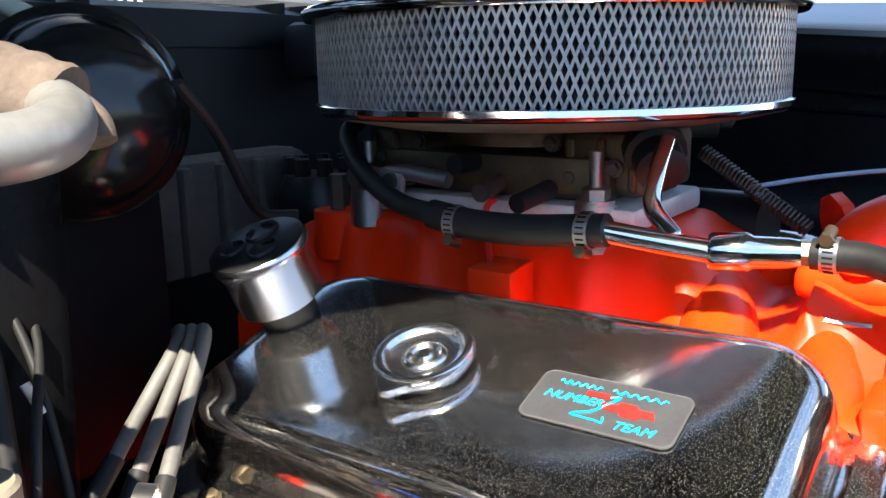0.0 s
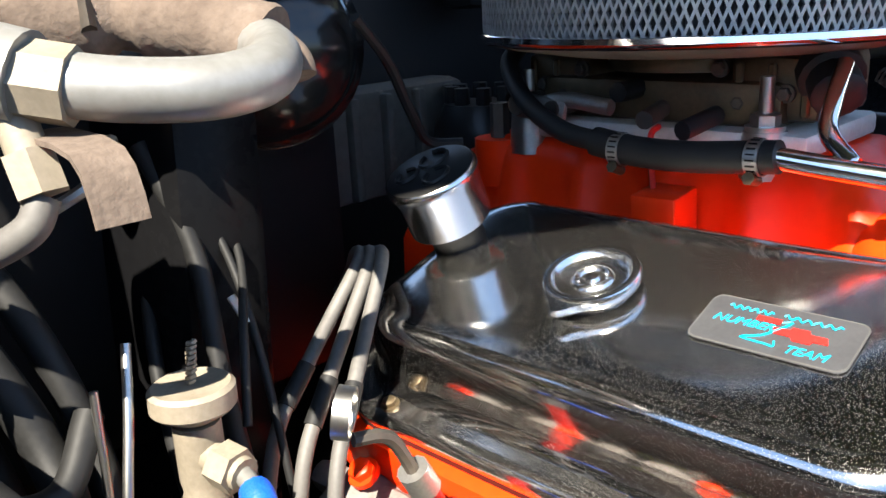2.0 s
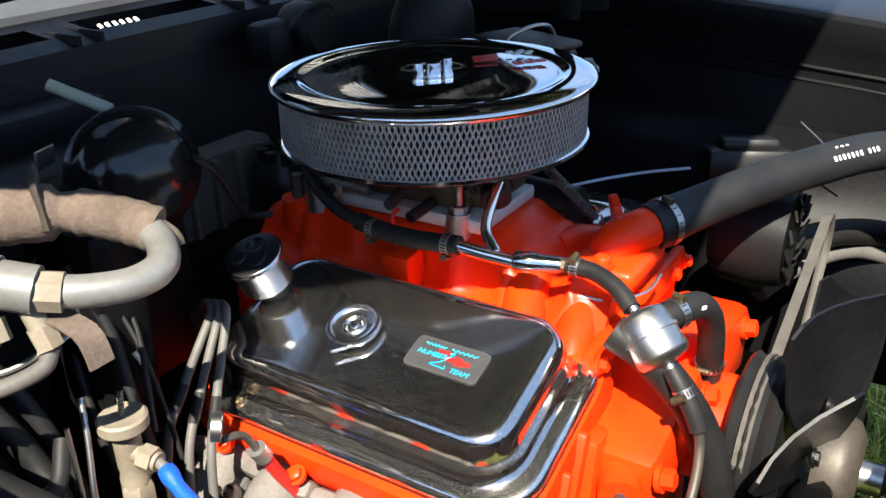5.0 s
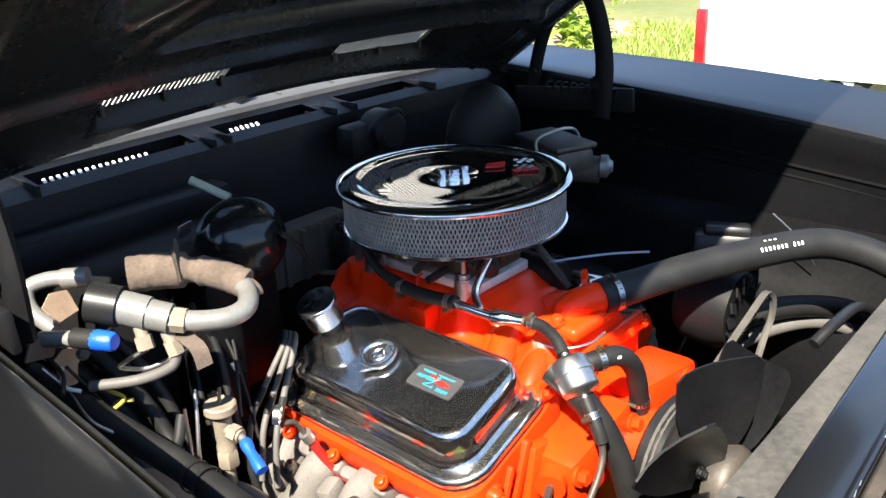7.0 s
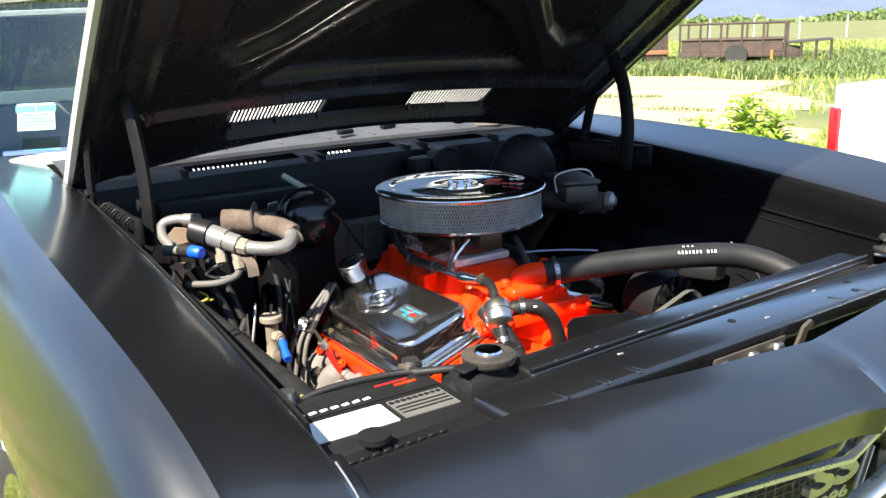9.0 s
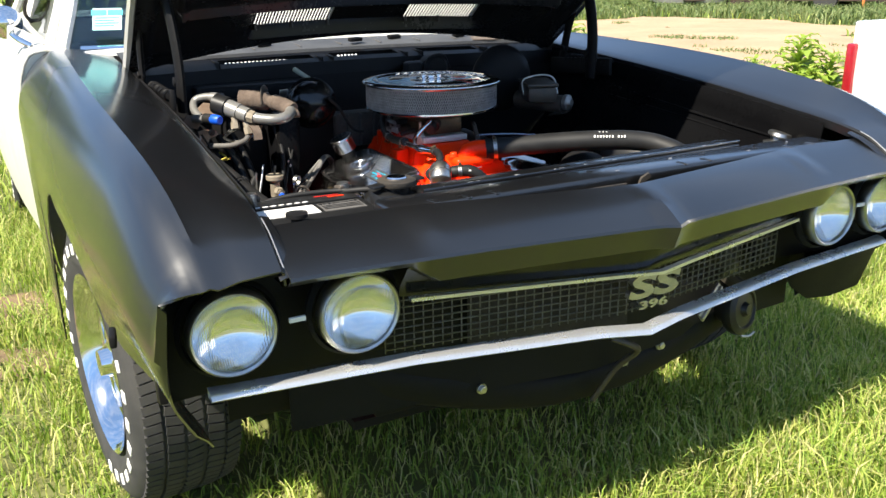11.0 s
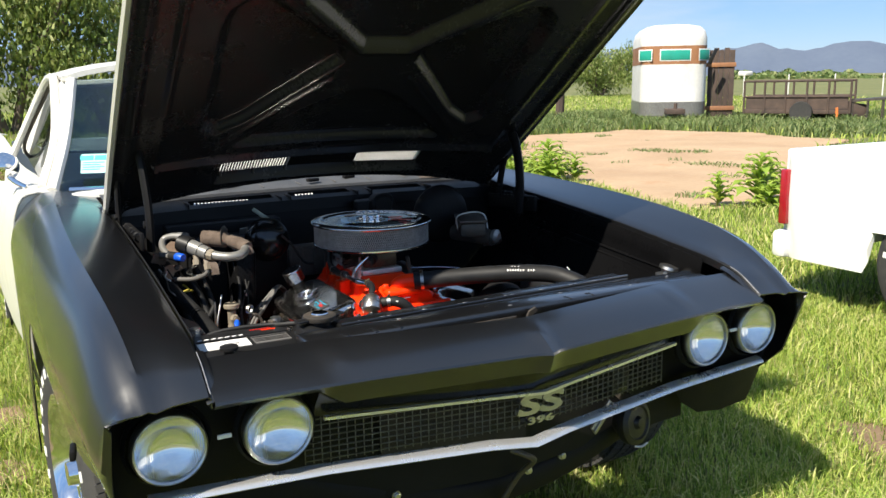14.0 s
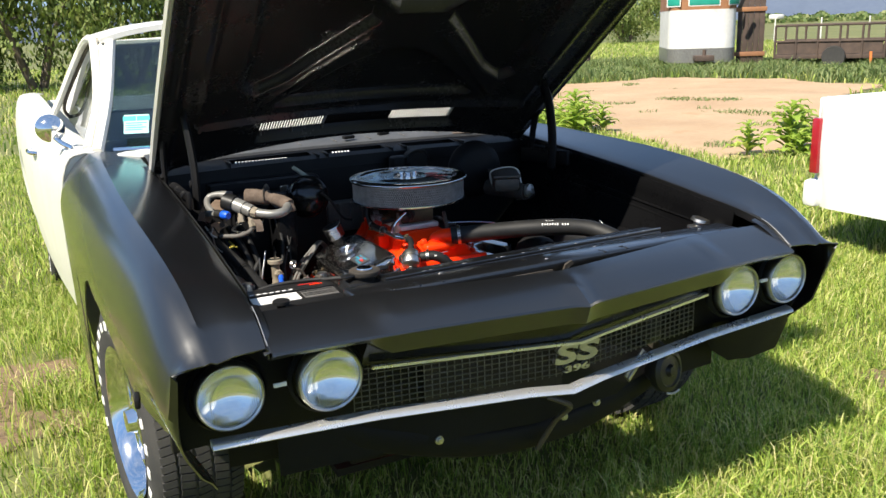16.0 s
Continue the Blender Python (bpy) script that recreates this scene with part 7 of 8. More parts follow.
for x in (-0.085, 0.085):
    bm = lathe(B(), [(0.012, 0.0), (0.011, 0.017), (0, 0.017)], 14, mbt @ Matrix.Translation((x, 0.080, 0)))
    part("terminal", bm, STEEL, bat, "grey lead terminal")
    part("cable_clamp", box(B(), (0.03, 0.020, 0.012), mbt @ Vector((x, 0.080, 0.007)), rot(0, 0, 20), 0.003), DARKSTEEL, bat)
part("hold_down", lathe(B(), [(0.010, 0.0), (0.010, 0.012), (0.018, 0.012), (0.018, 0.018), (0.008, 0.020)], 14, mbt @ Matrix.Translation((-0.05, -0.081, 0))), PLASTIC, bat, "black hold-down knob")

# ---- radiator ----
rad = thing("radiator", "black radiator behind the support with a bright cap", "radiator")
part("core", box(B(), (0.80, 0.045, 0.42), (0.03, -0.635, 0.56), None, 0.004), DUSTY, rad, "dusty finned core")
bm = B()
tube(bm, [(-0.42, -0.640, 0.45), (-0.42, -0.645, 0.60), (-0.42, -0.655, 0.73), (-0.40, -0.665, 0.775)], 0.038, 14, 6)
box(bm, (0.12, 0.075, 0.05), (-0.375, -0.668, 0.775), rot(0, 6, 0), 0.016)
part("side_tank", bm, PLASTIC, rad, "glossy black side tank")
part("side_tank", tube(B(), [(0.44, -0.635, 0.40), (0.44, -0.635, 0.60), (0.44, -0.635, 0.74)], 0.035, 14, 6), PLASTIC, rad, "black side tank")
part("neck", lathe(B(), [(0.024, 0.79), (0.024, 0.815)], 20, Matrix.Translation((-0.382, -0.674, 0))), PLASTIC, rad)
bm = lathe(B(), [(0.0, 0.810), (0.033, 0.810), (0.035, 0.813), (0.035, 0.820), (0.030, 0.8225), (0.019, 0.822), (0.017, 0.824), (0.0, 0.8245)], 36, Matrix.Translation((-0.382, -0.674, 0)))
part("cap", bm, DARKSTEEL, rad, "dark steel pressure cap")
part("cap_disc", lathe(B(), [(0.0185, 0.8238), (0.0165, 0.8262), (0.0, 0.8268)], 28, Matrix.Translation((-0.382, -0.674, 0)), False), CHROME, rad, "bright centre disc")
for s in (-1, 1):
    part("cap_ear", box(B(), (0.03, 0.022, 0.006), (-0.382 + s * 0.042, -0.674 + s * 0.010, 0.815), rot(0, 0, 14), 0.003), PLASTIC, rad)
wire("overflow_hose", [(-0.40, -0.665, 0.803), (-0.44, -0.640, 0.801), (-0.475, -0.605, 0.790), (-0.50, -0.575, 0.765), (-0.52, -0.55, 0.73)], 0.0055, RUBBER, "thin black overflow hose from the radiator cap", "hose")
wire("fan_shroud_lip", [(0.12, -0.565, 0.735), (0.16, -0.575, 0.75), (0.24, -0.58, 0.745), (0.30, -0.59, 0.715)], 0.008, PLASTIC, "curved dark shroud lip behind the radiator", "shroud")

# ---- driver side: brake booster, heater motor, distributor ----
bo = thing("brake_booster", "black brake booster with grey master cylinder on the firewall", "brake booster")
part("drum", lathe(B(), [(0.0, 0.0), (0.035, 0.0), (0.085, 0.022), (0.098, 0.035), (0.100, 0.045), (0.098, 0.055), (0.085, 0.075), (0.06, 0.09), (0.0, 0.09)], 40, pose(0.365, 0.19, 0.860, 90, 0, 0) @ Matrix.Translation((0, 0, -0.03))), BAY, bo, "round black vacuum drum", smooth=60)
bm = box(B(), (0.085, 0.145, 0.045), (0.395, 0.025, 0.835), rot(0, 0, -22), 0.012)
rod(bm, (0.37, 0.09, 0.810), (0.435, -0.05, 0.805), 0.026, 16)
part("master_cylinder", bm, DARKSTEEL, bo, "grey cast master cylinder")
bm = box(B(), (0.09, 0.15, 0.010), (0.395, 0.025, 0.862), rot(0, 0, -22), 0.004)
part("reservoir_lid", bm, DARKSTEEL, bo, "dull steel reservoir lid")
part("bail_wire", tube(B(), [(0.352, 0.03, 0.83), (0.350, 0.035, 0.868), (0.375, 0.02, 0.882), (0.41, 0.005, 0.884), (0.435, 0.0, 0.870), (0.44, -0.01, 0.83)], 0.0028, 8, 8), STEEL, bo, "bent wire bail")
part("end_plug", lathe(B(), [(0.022, 0), (0.022, 0.012), (0.014, 0.016), (0.010, 0.022), (0, 0.022)], 18, Matrix.Translation((0.437, -0.052, 0.812)) @ toward((0, 0, 0), (0.42, -0.9, 0))), ALU, bo, "round end plug")
part("brake_pipe", tube(B(), [(0.44, 0.0, 0.82), (0.48, -0.02, 0.80), (0.50, 0.02, 0.77), (0.49, 0.10, 0.75)], 0.003, 8, 8), STEEL, bo, "thin steel brake pipe")
hb = thing("wiper_motor", "black wiper motor on the firewall", "motor")
bm = lathe(B(), [(0.0, 0), (0.036, 0), (0.040, 0.01), (0.040, 0.05), (0.03, 0.06), (0, 0.06)], 24, pose(0.185, 0.30, 0.895, 90, 0, 0))
box(bm, (0.12, 0.05, 0.06), (0.16, 0.29, 0.885), None, 0.012)
part("case", bm, BAY, hb)
part("hose_loop", tube(B(), [(0.14, 0.27, 0.90), (0.17, 0.25, 0.93), (0.21, 0.25, 0.93), (0.24, 0.27, 0.89)], 0.004, 8, 8), RUBBER, hb)
dist = thing("distributor", "black distributor behind the carburetor", "distributor")
part("cap", lathe(B(), [(0.03, 0.70), (0.045, 0.72), (0.045, 0.755), (0.035, 0.775), (0, 0.778)], 28, Matrix.Translation((0.0, 0.165, 0))), PLASTIC, dist)
for k in range(8):
    a = k * math.pi / 4
    part("tower", rod(B(), (0.027 * math.cos(a), 0.165 + 0.027 * math.sin(a), 0.77), (0.027 * math.cos(a), 0.165 + 0.027 * math.sin(a), 0.79), 0.007, 8), RUBBER, dist)
tb = thing("transmission_bell", "grey finned cast housing behind the engine", "housing")
bm = box(B(), (0.26, 0.05, 0.10), (-0.10, 0.235, 0.745), None, 0.012)
part("casting", bm, DUSTY, tb)
for k in range(6):
    part("rib", box(B(), (0.010, 0.012, 0.09), (-0.20 + 0.04 * k, 0.207, 0.745), None, 0.003), DUSTY, tb)
sp = thing("throttle_spring", "long coiled throttle return spring beside the carburetor", "spring")
a, b = Vector((0.080, -0.150, 0.800)), Vector((0.052, -0.236, 0.752))
q = toward(a, b).to_3x3()
n = 150
part("coil", tube(B(), [a + (b - a) * (k / n) + q @ Vector((0.0058 * math.cos(k * 1.25), 0.0058 * math.sin(k * 1.25), 0)) for k in range(n)], 0.0011, 5, 1, smooth=False), DARKSTEEL, sp)
wire("throttle_cable", [(0.066, -0.19, 0.777), (0.10, -0.225, 0.782), (0.135, -0.262, 0.785), (0.17, -0.30, 0.785)], 0.0018, surf("pale_blue_cable", (0.30, 0.38, 0.48), (0.24, 0.30, 0.38), rough=0.5), "pale blue cable across the dark bay", "cable")
coilb = thing("ignition_coil", "black ignition coil on the intake manifold", "ignition coil")
part("can", rod(B(), (0.085, -0.20, 0.745), (0.10, -0.06, 0.745), 0.026, 20), PLASTIC, coilb)
# steering box, washer bottle, relay on the driver inner fender
wb = thing("horn_relay_box", "blue-black relay box on the driver inner fender", "relay")
part("case", box(B(), (0.09, 0.12, 0.05), (0.46, -0.30, 0.70), rot(0, 12, 25), 0.010), PLASTIC, wb)
part("lid", box(B(), (0.06, 0.08, 0.02), (0.455, -0.30, 0.732), rot(0, 12, 25), 0.008), PLASTIC, wb)
bp = thing("hood_bumper", "bright steel hood stop by the fender corner", "bumper stop")
part("stop", lathe(B(), [(0.03, 0), (0.032, 0.006), (0.018, 0.012), (0.018, 0.022), (0.028, 0.026), (0.026, 0.034), (0, 0.036)], 24, pose(0.635, -0.63, 0.765, 8, 10, 0)), STEEL, bp)
part("base", box(B(), (0.07, 0.05, 0.006), (0.645, -0.63, 0.762), rot(0, 6, 15), 0.002), STEEL, bp)
wire("hood_prop_wire", [(0.50, -0.36, 0.76), (0.515, -0.40, 0.72), (0.53, -0.43, 0.67)], 0.0015, STEEL, "thin bright wire on the inner fender")

# ---- ground, dirt, grass ----


def leafy(name, colours, rough=0.6, translucent=0.35, straw=None):
    """Leaves and blades: a colour for each piece, light shining through."""
    m = bpy.data.materials.new(name)
    m.use_nodes = True
    n, l = m.node_tree.nodes, m.node_tree.links
    b, out = n["Principled BSDF"], n["Material Output"]
    geo, ramp = n.new("ShaderNodeNewGeometry"), n.new("ShaderNodeValToRGB")
    l.new(geo.outputs["Random Per Island"], ramp.inputs["Fac"])
    e = ramp.color_ramp.elements
    e[0].color, e[1].color = (*colours[0], 1), (*colours[-1], 1)
    for i, c in enumerate(colours[1:-1], 1):
        e.new(i / (len(colours) - 1)).color = (*c, 1)
    l.new(ramp.outputs["Color"], b.inputs["Base Color"])
    b.inputs["Roughness"].default_value = rough
    tr, mx = n.new("ShaderNodeBsdfTranslucent"), n.new("ShaderNodeMixShader")
    l.new(ramp.outputs["Color"], tr.inputs["Color"])
    mx.inputs["Fac"].default_value = translucent
    l.new(b.outputs["BSDF"], mx.inputs[1])
    l.new(tr.outputs["BSDF"], mx.inputs[2])
    l.new(mx.outputs["Shader"], out.inputs["Surface"])
    return m


GRASSG = surf("field_soil_grass", (0.085, 0.105, 0.025), (0.16, 0.155, 0.055), rough=0.95, scale=0.30, fine=7, bump=0.6, spot=(0.30, 0.24, 0.13), spot_at=0.60, spot_scale=0.5)
SAND = surf("bare_sandy_soil", (0.40, 0.285, 0.175), (0.31, 0.205, 0.12), rough=0.95, scale=0.8, fine=14, bump=0.7, spot=(0.35, 0.21, 0.115), spot_at=0.595, spot_scale=0.9)
REDSOIL = surf("brown_soil", (0.19, 0.125, 0.075), (0.13, 0.09, 0.05), rough=0.95, scale=4, fine=40, bump=0.8)
BLADE = leafy("grass_blades", ((0.09, 0.17, 0.022), (0.22, 0.33, 0.040), (0.36, 0.47, 0.075), (0.50, 0.54, 0.13), (0.68, 0.60, 0.30)), translucent=0.42)
WEED = leafy("weed_leaves", ((0.075, 0.125, 0.032), (0.125, 0.185, 0.052), (0.19, 0.245, 0.08), (0.29, 0.31, 0.13)))
LEAF = leafy("tree_leaves", ((0.09, 0.14, 0.025), (0.15, 0.21, 0.04), (0.21, 0.26, 0.06), (0.28, 0.30, 0.10)))
BARK = surf("grey_bark", (0.16, 0.12, 0.09), (0.10, 0.08, 0.06), rough=0.9, scale=8, fine=60, bump=0.8)


def ground_z(x, y):
    r = math.hypot(x, y - 1.2)
    near = max(0.0, min(1.0, (r - 2.2) / 3.0))
    far = min(1.0, max(0.0, (60 - r) / 40))
    return (noise.noise((x * 0.22, y * 0.22, 3.1)) * 0.05 + noise.noise((x * 1.1, y * 1.1, 7.7)) * 0.018) * near * far


def axis(hi, step):
    out, v, s = [0.0], 0.0, step
    while v < hi:
        v += s
        s *= 1.0 if v < 14 else 1.12
        out.append(min(v, hi))
    return sorted({-q for q in out} | set(out))


xs = axis(4500, 0.3)
verts = [(x, y, ground_z(x, y)) for x in xs for y in xs]
k = len(xs)
faces = [(i * k + j, (i + 1) * k + j, (i + 1) * k + j + 1, i * k + j + 1) for i in range(k - 1) for j in range(k - 1)]
me = bpy.data.meshes.new("ground")
me.from_pydata(verts, [], faces)
me.materials.append(GRASSG)
me.shade_smooth()
tagged(new("ground", me), "green grassy field with pale dry patches", "ground", kind="structure")

DIRT = [Vector(p) for p in ((5.0, 3.7), (5.0, 5.2), (5.5, 7.0), (6.6, 9.6), (9.0, 12.6), (10.8, 14.0), (13.0, 14.2), (14.6, 11.5), (13.6, 8.6), (11.2, 6.6), (8.8, 4.9), (6.6, 3.5))]
BARE = [((-1.13, 1.28), 0.20), ((-1.06, 0.80), 0.12), ((-1.70, 0.1), 0.36), ((-1.38, 0.85), 0.26), ((-1.7, 1.7), 0.36), ((1.75, -0.62), 0.16), ((-2.2, -0.4), 0.32), ((1.9, -1.2), 0.12)]


def dirt_depth(x, y):
    """Above zero inside the bare places."""
    p = Vector((x, y))
    d = min(seg_dist(p, a, b) for a, b in zip(DIRT, DIRT[1:] + DIRT[:1])) if 3 < x < 17 and 1 < y < 17 else 9
    d = d if in_poly(p, DIRT) else -d
    return d + 0.9 * noise.noise((x * 0.55, y * 0.55, 1.7)) + 0.35 * noise.noise((x * 2.1, y * 2.1, 4.2))


def soil_sheet(name, inside, x0, x1, y0, y1, step, mat_, label):
    nx, ny = int((x1 - x0) / step), int((y1 - y0) / step)
    vs_, fs_, idx = [], [], {}
    for i in range(nx):
        for j in range(ny):
            x, y = x0 + i * step, y0 + j * step
            if inside(x + step / 2, y + step / 2):
                f = []
                for a, b in ((i, j), (i + 1, j), (i + 1, j + 1), (i, j + 1)):
                    if (a, b) not in idx:
                        idx[a, b] = len(vs_)
                        px, py = x0 + a * step, y0 + b * step
                        vs_.append((px, py, ground_z(px, py) + 0.010 + 0.012 * noise.noise((px * 3, py * 3, 2.2))))
                    f.append(idx[a, b])
                fs_.append(f)
    me = bpy.data.meshes.new(name)
    me.from_pydata(vs_, [], fs_)
    me.materials.append(mat_)
    me.shade_smooth()
    return tagged(new(name, me), label, "bare soil", kind="structure")


soil_sheet("dirt_patch", lambda x, y: dirt_depth(x, y) > 0, 3.5, 16.5, 2.0, 16.5, 0.14, SAND, "pale sandy bare dirt patch in the grass")


def bare_depth(x, y):
    return max(r - math.hypot(x - c[0], (y - c[1]) * 0.8) for c, r in BARE) + 0.10 * noise.noise((x * 5, y * 5, 9.1))


soil_sheet("soil_patch", lambda x, y: bare_depth(x, y) > 0, -2.8, 2.2, -1.2, 2.4, 0.03, REDSOIL, "small brown bare soil spots in the grass")

rng = np.random.default_rng(5)


def blades(name, x, y, z, height, width, bend, mat_, label, category="grass"):
    """Thousands of bent blades at the places given, in one mesh."""
    n = len(x)
    a = rng.uniform(0, 2 * np.pi, n)
    b = rng.uniform(0, 2 * np.pi, n)
    lean = height * bend * rng.uniform(0.2, 1.0, n)
    wx, wy = np.cos(a) * width / 2, np.sin(a) * width / 2
    lx, ly = np.cos(b) * lean, np.sin(b) * lean
    v = np.empty((n, 5, 3))
    v[:, 0] = np.stack([x - wx, y - wy, z - 0.01], 1)
    v[:, 1] = np.stack([x + wx, y + wy, z - 0.01], 1)
    v[:, 2] = np.stack([x + wx * 0.8 + lx * 0.35, y + wy * 0.8 + ly * 0.35, z + height * 0.58], 1)
    v[:, 3] = np.stack([x - wx * 0.8 + lx * 0.35, y - wy * 0.8 + ly * 0.35, z + height * 0.58], 1)
    v[:, 4] = np.stack([x + lx, y + ly, z + height * (1 - 0.25 * bend)], 1)
    me = bpy.data.meshes.new(name)
    me.vertices.add(n * 5)
    me.vertices.foreach_set("co", v.ravel())
    base = np.arange(n)[:, None] * 5
    loops = (base + np.array([0, 1, 2, 3, 3, 2, 4])).ravel()
    me.loops.add(n * 7)
    me.loops.foreach_set("vertex_index", loops)
    me.polygons.add(n * 2)
    starts = (np.arange(n)[:, None] * 7 + np.array([0, 4])).ravel()
    me.polygons.foreach_set("loop_start", starts)
    me.update(calc_edges=True)
    me.materials.append(mat_)
    return tagged(new(name, me), label, category, kind="stuff")


def scatter(n, x0, x1, y0, y1, keep):
    px, py = rng.uniform(x0, x1, n), rng.uniform(y0, y1, n)
    ok = np.array([keep(a, b) for a, b in zip(px, py)])
    px, py = px[ok], py[ok]
    return px, py, np.array([ground_z(a, b) for a, b in zip(px, py)])


def tuft(x, y, s=1.6):
    return noise.noise((x * s, y * s, 11.3)) + 0.5 * noise.noise((x * s * 3.1, y * s * 3.1, 5.1))


def near_keep(x, y):
    if -0.6 < x < 0.6 and 0.0 < y < 4.2:
        return False
    return (bare_depth(x, y) < 0.02 or rng.random() < 0.22) and rng.random() < 0.75 + 0.6 * tuft(x, y)


def hgt(px, py, lo, hi):
    t = np.array([tuft(a, b, 1.1) for a, b in zip(px, py)])
    return (lo + (hi - lo) * np.clip(0.45 + 0.6 * t, 0, 1)) * rng.uniform(0.55, 1.15, len(px))


gx, gy, gz = scatter(210000, -2.2, 3.2, -1.7, 2.6, near_keep)
blades("grass", gx, gy, gz, hgt(gx, gy, 0.04, 0.17), rng.uniform(0.0022, 0.0060, len(gx)), 1.0, BLADE, "dense sunlit green and straw coloured grass round the car")
gx, gy, gz = scatter(130000, -4.5, 7.5, -1.0, 9.0, lambda x, y: not (-2.2 < x < 3.2 and -1.7 < y < 2.6) and dirt_depth(x, y) < 0.05 and bare_depth(x, y) < 0 and not (abs(x) < 0.9 and y < 4.6))
blades("grass_further", gx, gy, gz, hgt(gx, gy, 0.06, 0.18), rng.uniform(0.005, 0.011, len(gx)), 0.9, BLADE, "rough green grass beyond the car")
gx, gy, gz = scatter(30000, -4.5, 5.0, -4.2, 2.6, lambda x, y: not (-2.2 < x < 3.2 and y > -1.7) and not (x < -2.2 and y > -1.0))
blades("grass_before", gx, gy, gz, hgt(gx, gy, 0.06, 0.18), rng.uniform(0.008, 0.015, len(gx)), 0.75, BLADE, "green grass in front of the car")
gx, gy, gz = scatter(100000, -25, 40, 5, 45, lambda x, y: not (-4.5 < x < 7.5 and y < 9) and dirt_depth(x, y) < 0.1)
blades("field_grass", gx, gy, gz, hgt(gx, gy, 0.10, 0.27), rng.uniform(0.018, 0.036, len(gx)), 0.8, BLADE, "longer field grass stretching away")


def band(x, y):
    """The belt of tall weeds beyond the dirt."""
    d = (x - 6.0) * 0.62 + (y - 6.0) * 0.78
    return 7.6 < d + 0.8 * noise.noise((x * 0.4, y * 0.4, 6.6)) < 18.5 and dirt_depth(x, y) < 0.0 and tuft(x, y, 0.6) > -0.25


gx, gy, gz = scatter(170000, 6, 30, 4, 27, band)
blades("tall_weeds", gx, gy, gz, hgt(gx, gy, 0.12, 0.50), rng.uniform(0.012, 0.032, len(gx)), 1.0, WEED, "belt of tall dark green weeds", "weeds")
TUFTS = (((9.30, 9.33), (9.68, 8.40), 0.26), ((8.47, 7.11), (8.67, 6.52), 0.24), ((7.42, 5.65), (7.5, 5.5), 0.14), ((5.70, 4.55), (5.9, 4.3), 0.18), ((8.0, 9.6), (8.3, 9.2), 0.14), ((7.6, 8.0), (7.75, 7.9), 0.09))


def on_tuft(x, y):
    d = min(seg_dist(Vector((x, y)), Vector(a), Vector(b)) / r for a, b, r in TUFTS)
    return d + 0.8 * noise.noise((x * 4, y * 4, 3.3)) < 0.9 or tuft(x, y, 0.9) > 0.62


gx, gy, gz = scatter(60000, 5, 14, 4, 14, lambda x, y: dirt_depth(x, y) > 0.1 and on_tuft(x, y))
blades("sparse_tufts", gx, gy, gz, hgt(gx, gy, 0.04, 0.11), rng.uniform(0.008, 0.016, len(gx)), 1.0, WEED, "sparse green tufts on the dirt", "weeds")


def leafy_weed(x, y, h, n):
    """A broad-leaved weed: arching jagged leaves from a short stem."""
    w = thing("weed_plant", "tall broad-leaved green weed growing beside the dirt", "weed", group="broad-leaved weeds")
    z = ground_z(x, y)
    part("stem", tube(B(), [(x, y, z - 0.02), (x + 0.01, y, z + h * 0.4), (x + 0.03, y + 0.02, z + h * 0.85)], lambda t: 0.012 * (1 - 0.7 * t), 6, 5), BLADE, w)
    for k in range(n):
        a = 2.4 * k + random.uniform(-0.3, 0.3)
        s0 = z + h * (0.08 + 0.75 * k / n)
        ln = h * (0.75 - 0.4 * k / n) * random.uniform(0.8, 1.15)
        bm = B()
        rows = []
        for i in range(8):
            t = i / 7
            out = ln * t * 0.85
            up = ln * (0.75 * t - 0.75 * t * t * random.uniform(0.7, 1.0))
            wd = ln * 0.17 * math.sin(math.pi * min(1, t * 0.93 + 0.07)) * (1.25 if i % 2 else 0.65)
            c = Vector((x + out * math.cos(a), y + out * math.sin(a), s0 + up))
            sd = Vector((-math.sin(a), math.cos(a), 0)) * wd
            rows.append([c - sd + Vector((0, 0, wd * 0.3)), c, c + sd + Vector((0, 0, wd * 0.3))])
        sheet(bm, rows)
        part("leaf", bm, BLADE, w, smooth=60)


for x, y, h, n in ((5.35, 6.6, 0.62, 15), (5.0, 7.1, 0.45, 12), (5.75, 6.9, 0.4, 11), (5.75, 3.55, 0.62, 16), (6.15, 3.75, 0.5, 13), (5.45, 3.8, 0.4, 11), (5.15, 6.3, 0.5, 16), (5.55, 6.3, 0.42, 14), (5.3, 7.4, 0.55, 16), (5.6, 7.3, 0.4, 12), (4.85, 6.7, 0.36, 12), (5.95, 3.35, 0.45, 14), (5.6, 3.3, 0.36, 12)):
    leafy_weed(x, y, h, n * 2)

# ---- trees ----


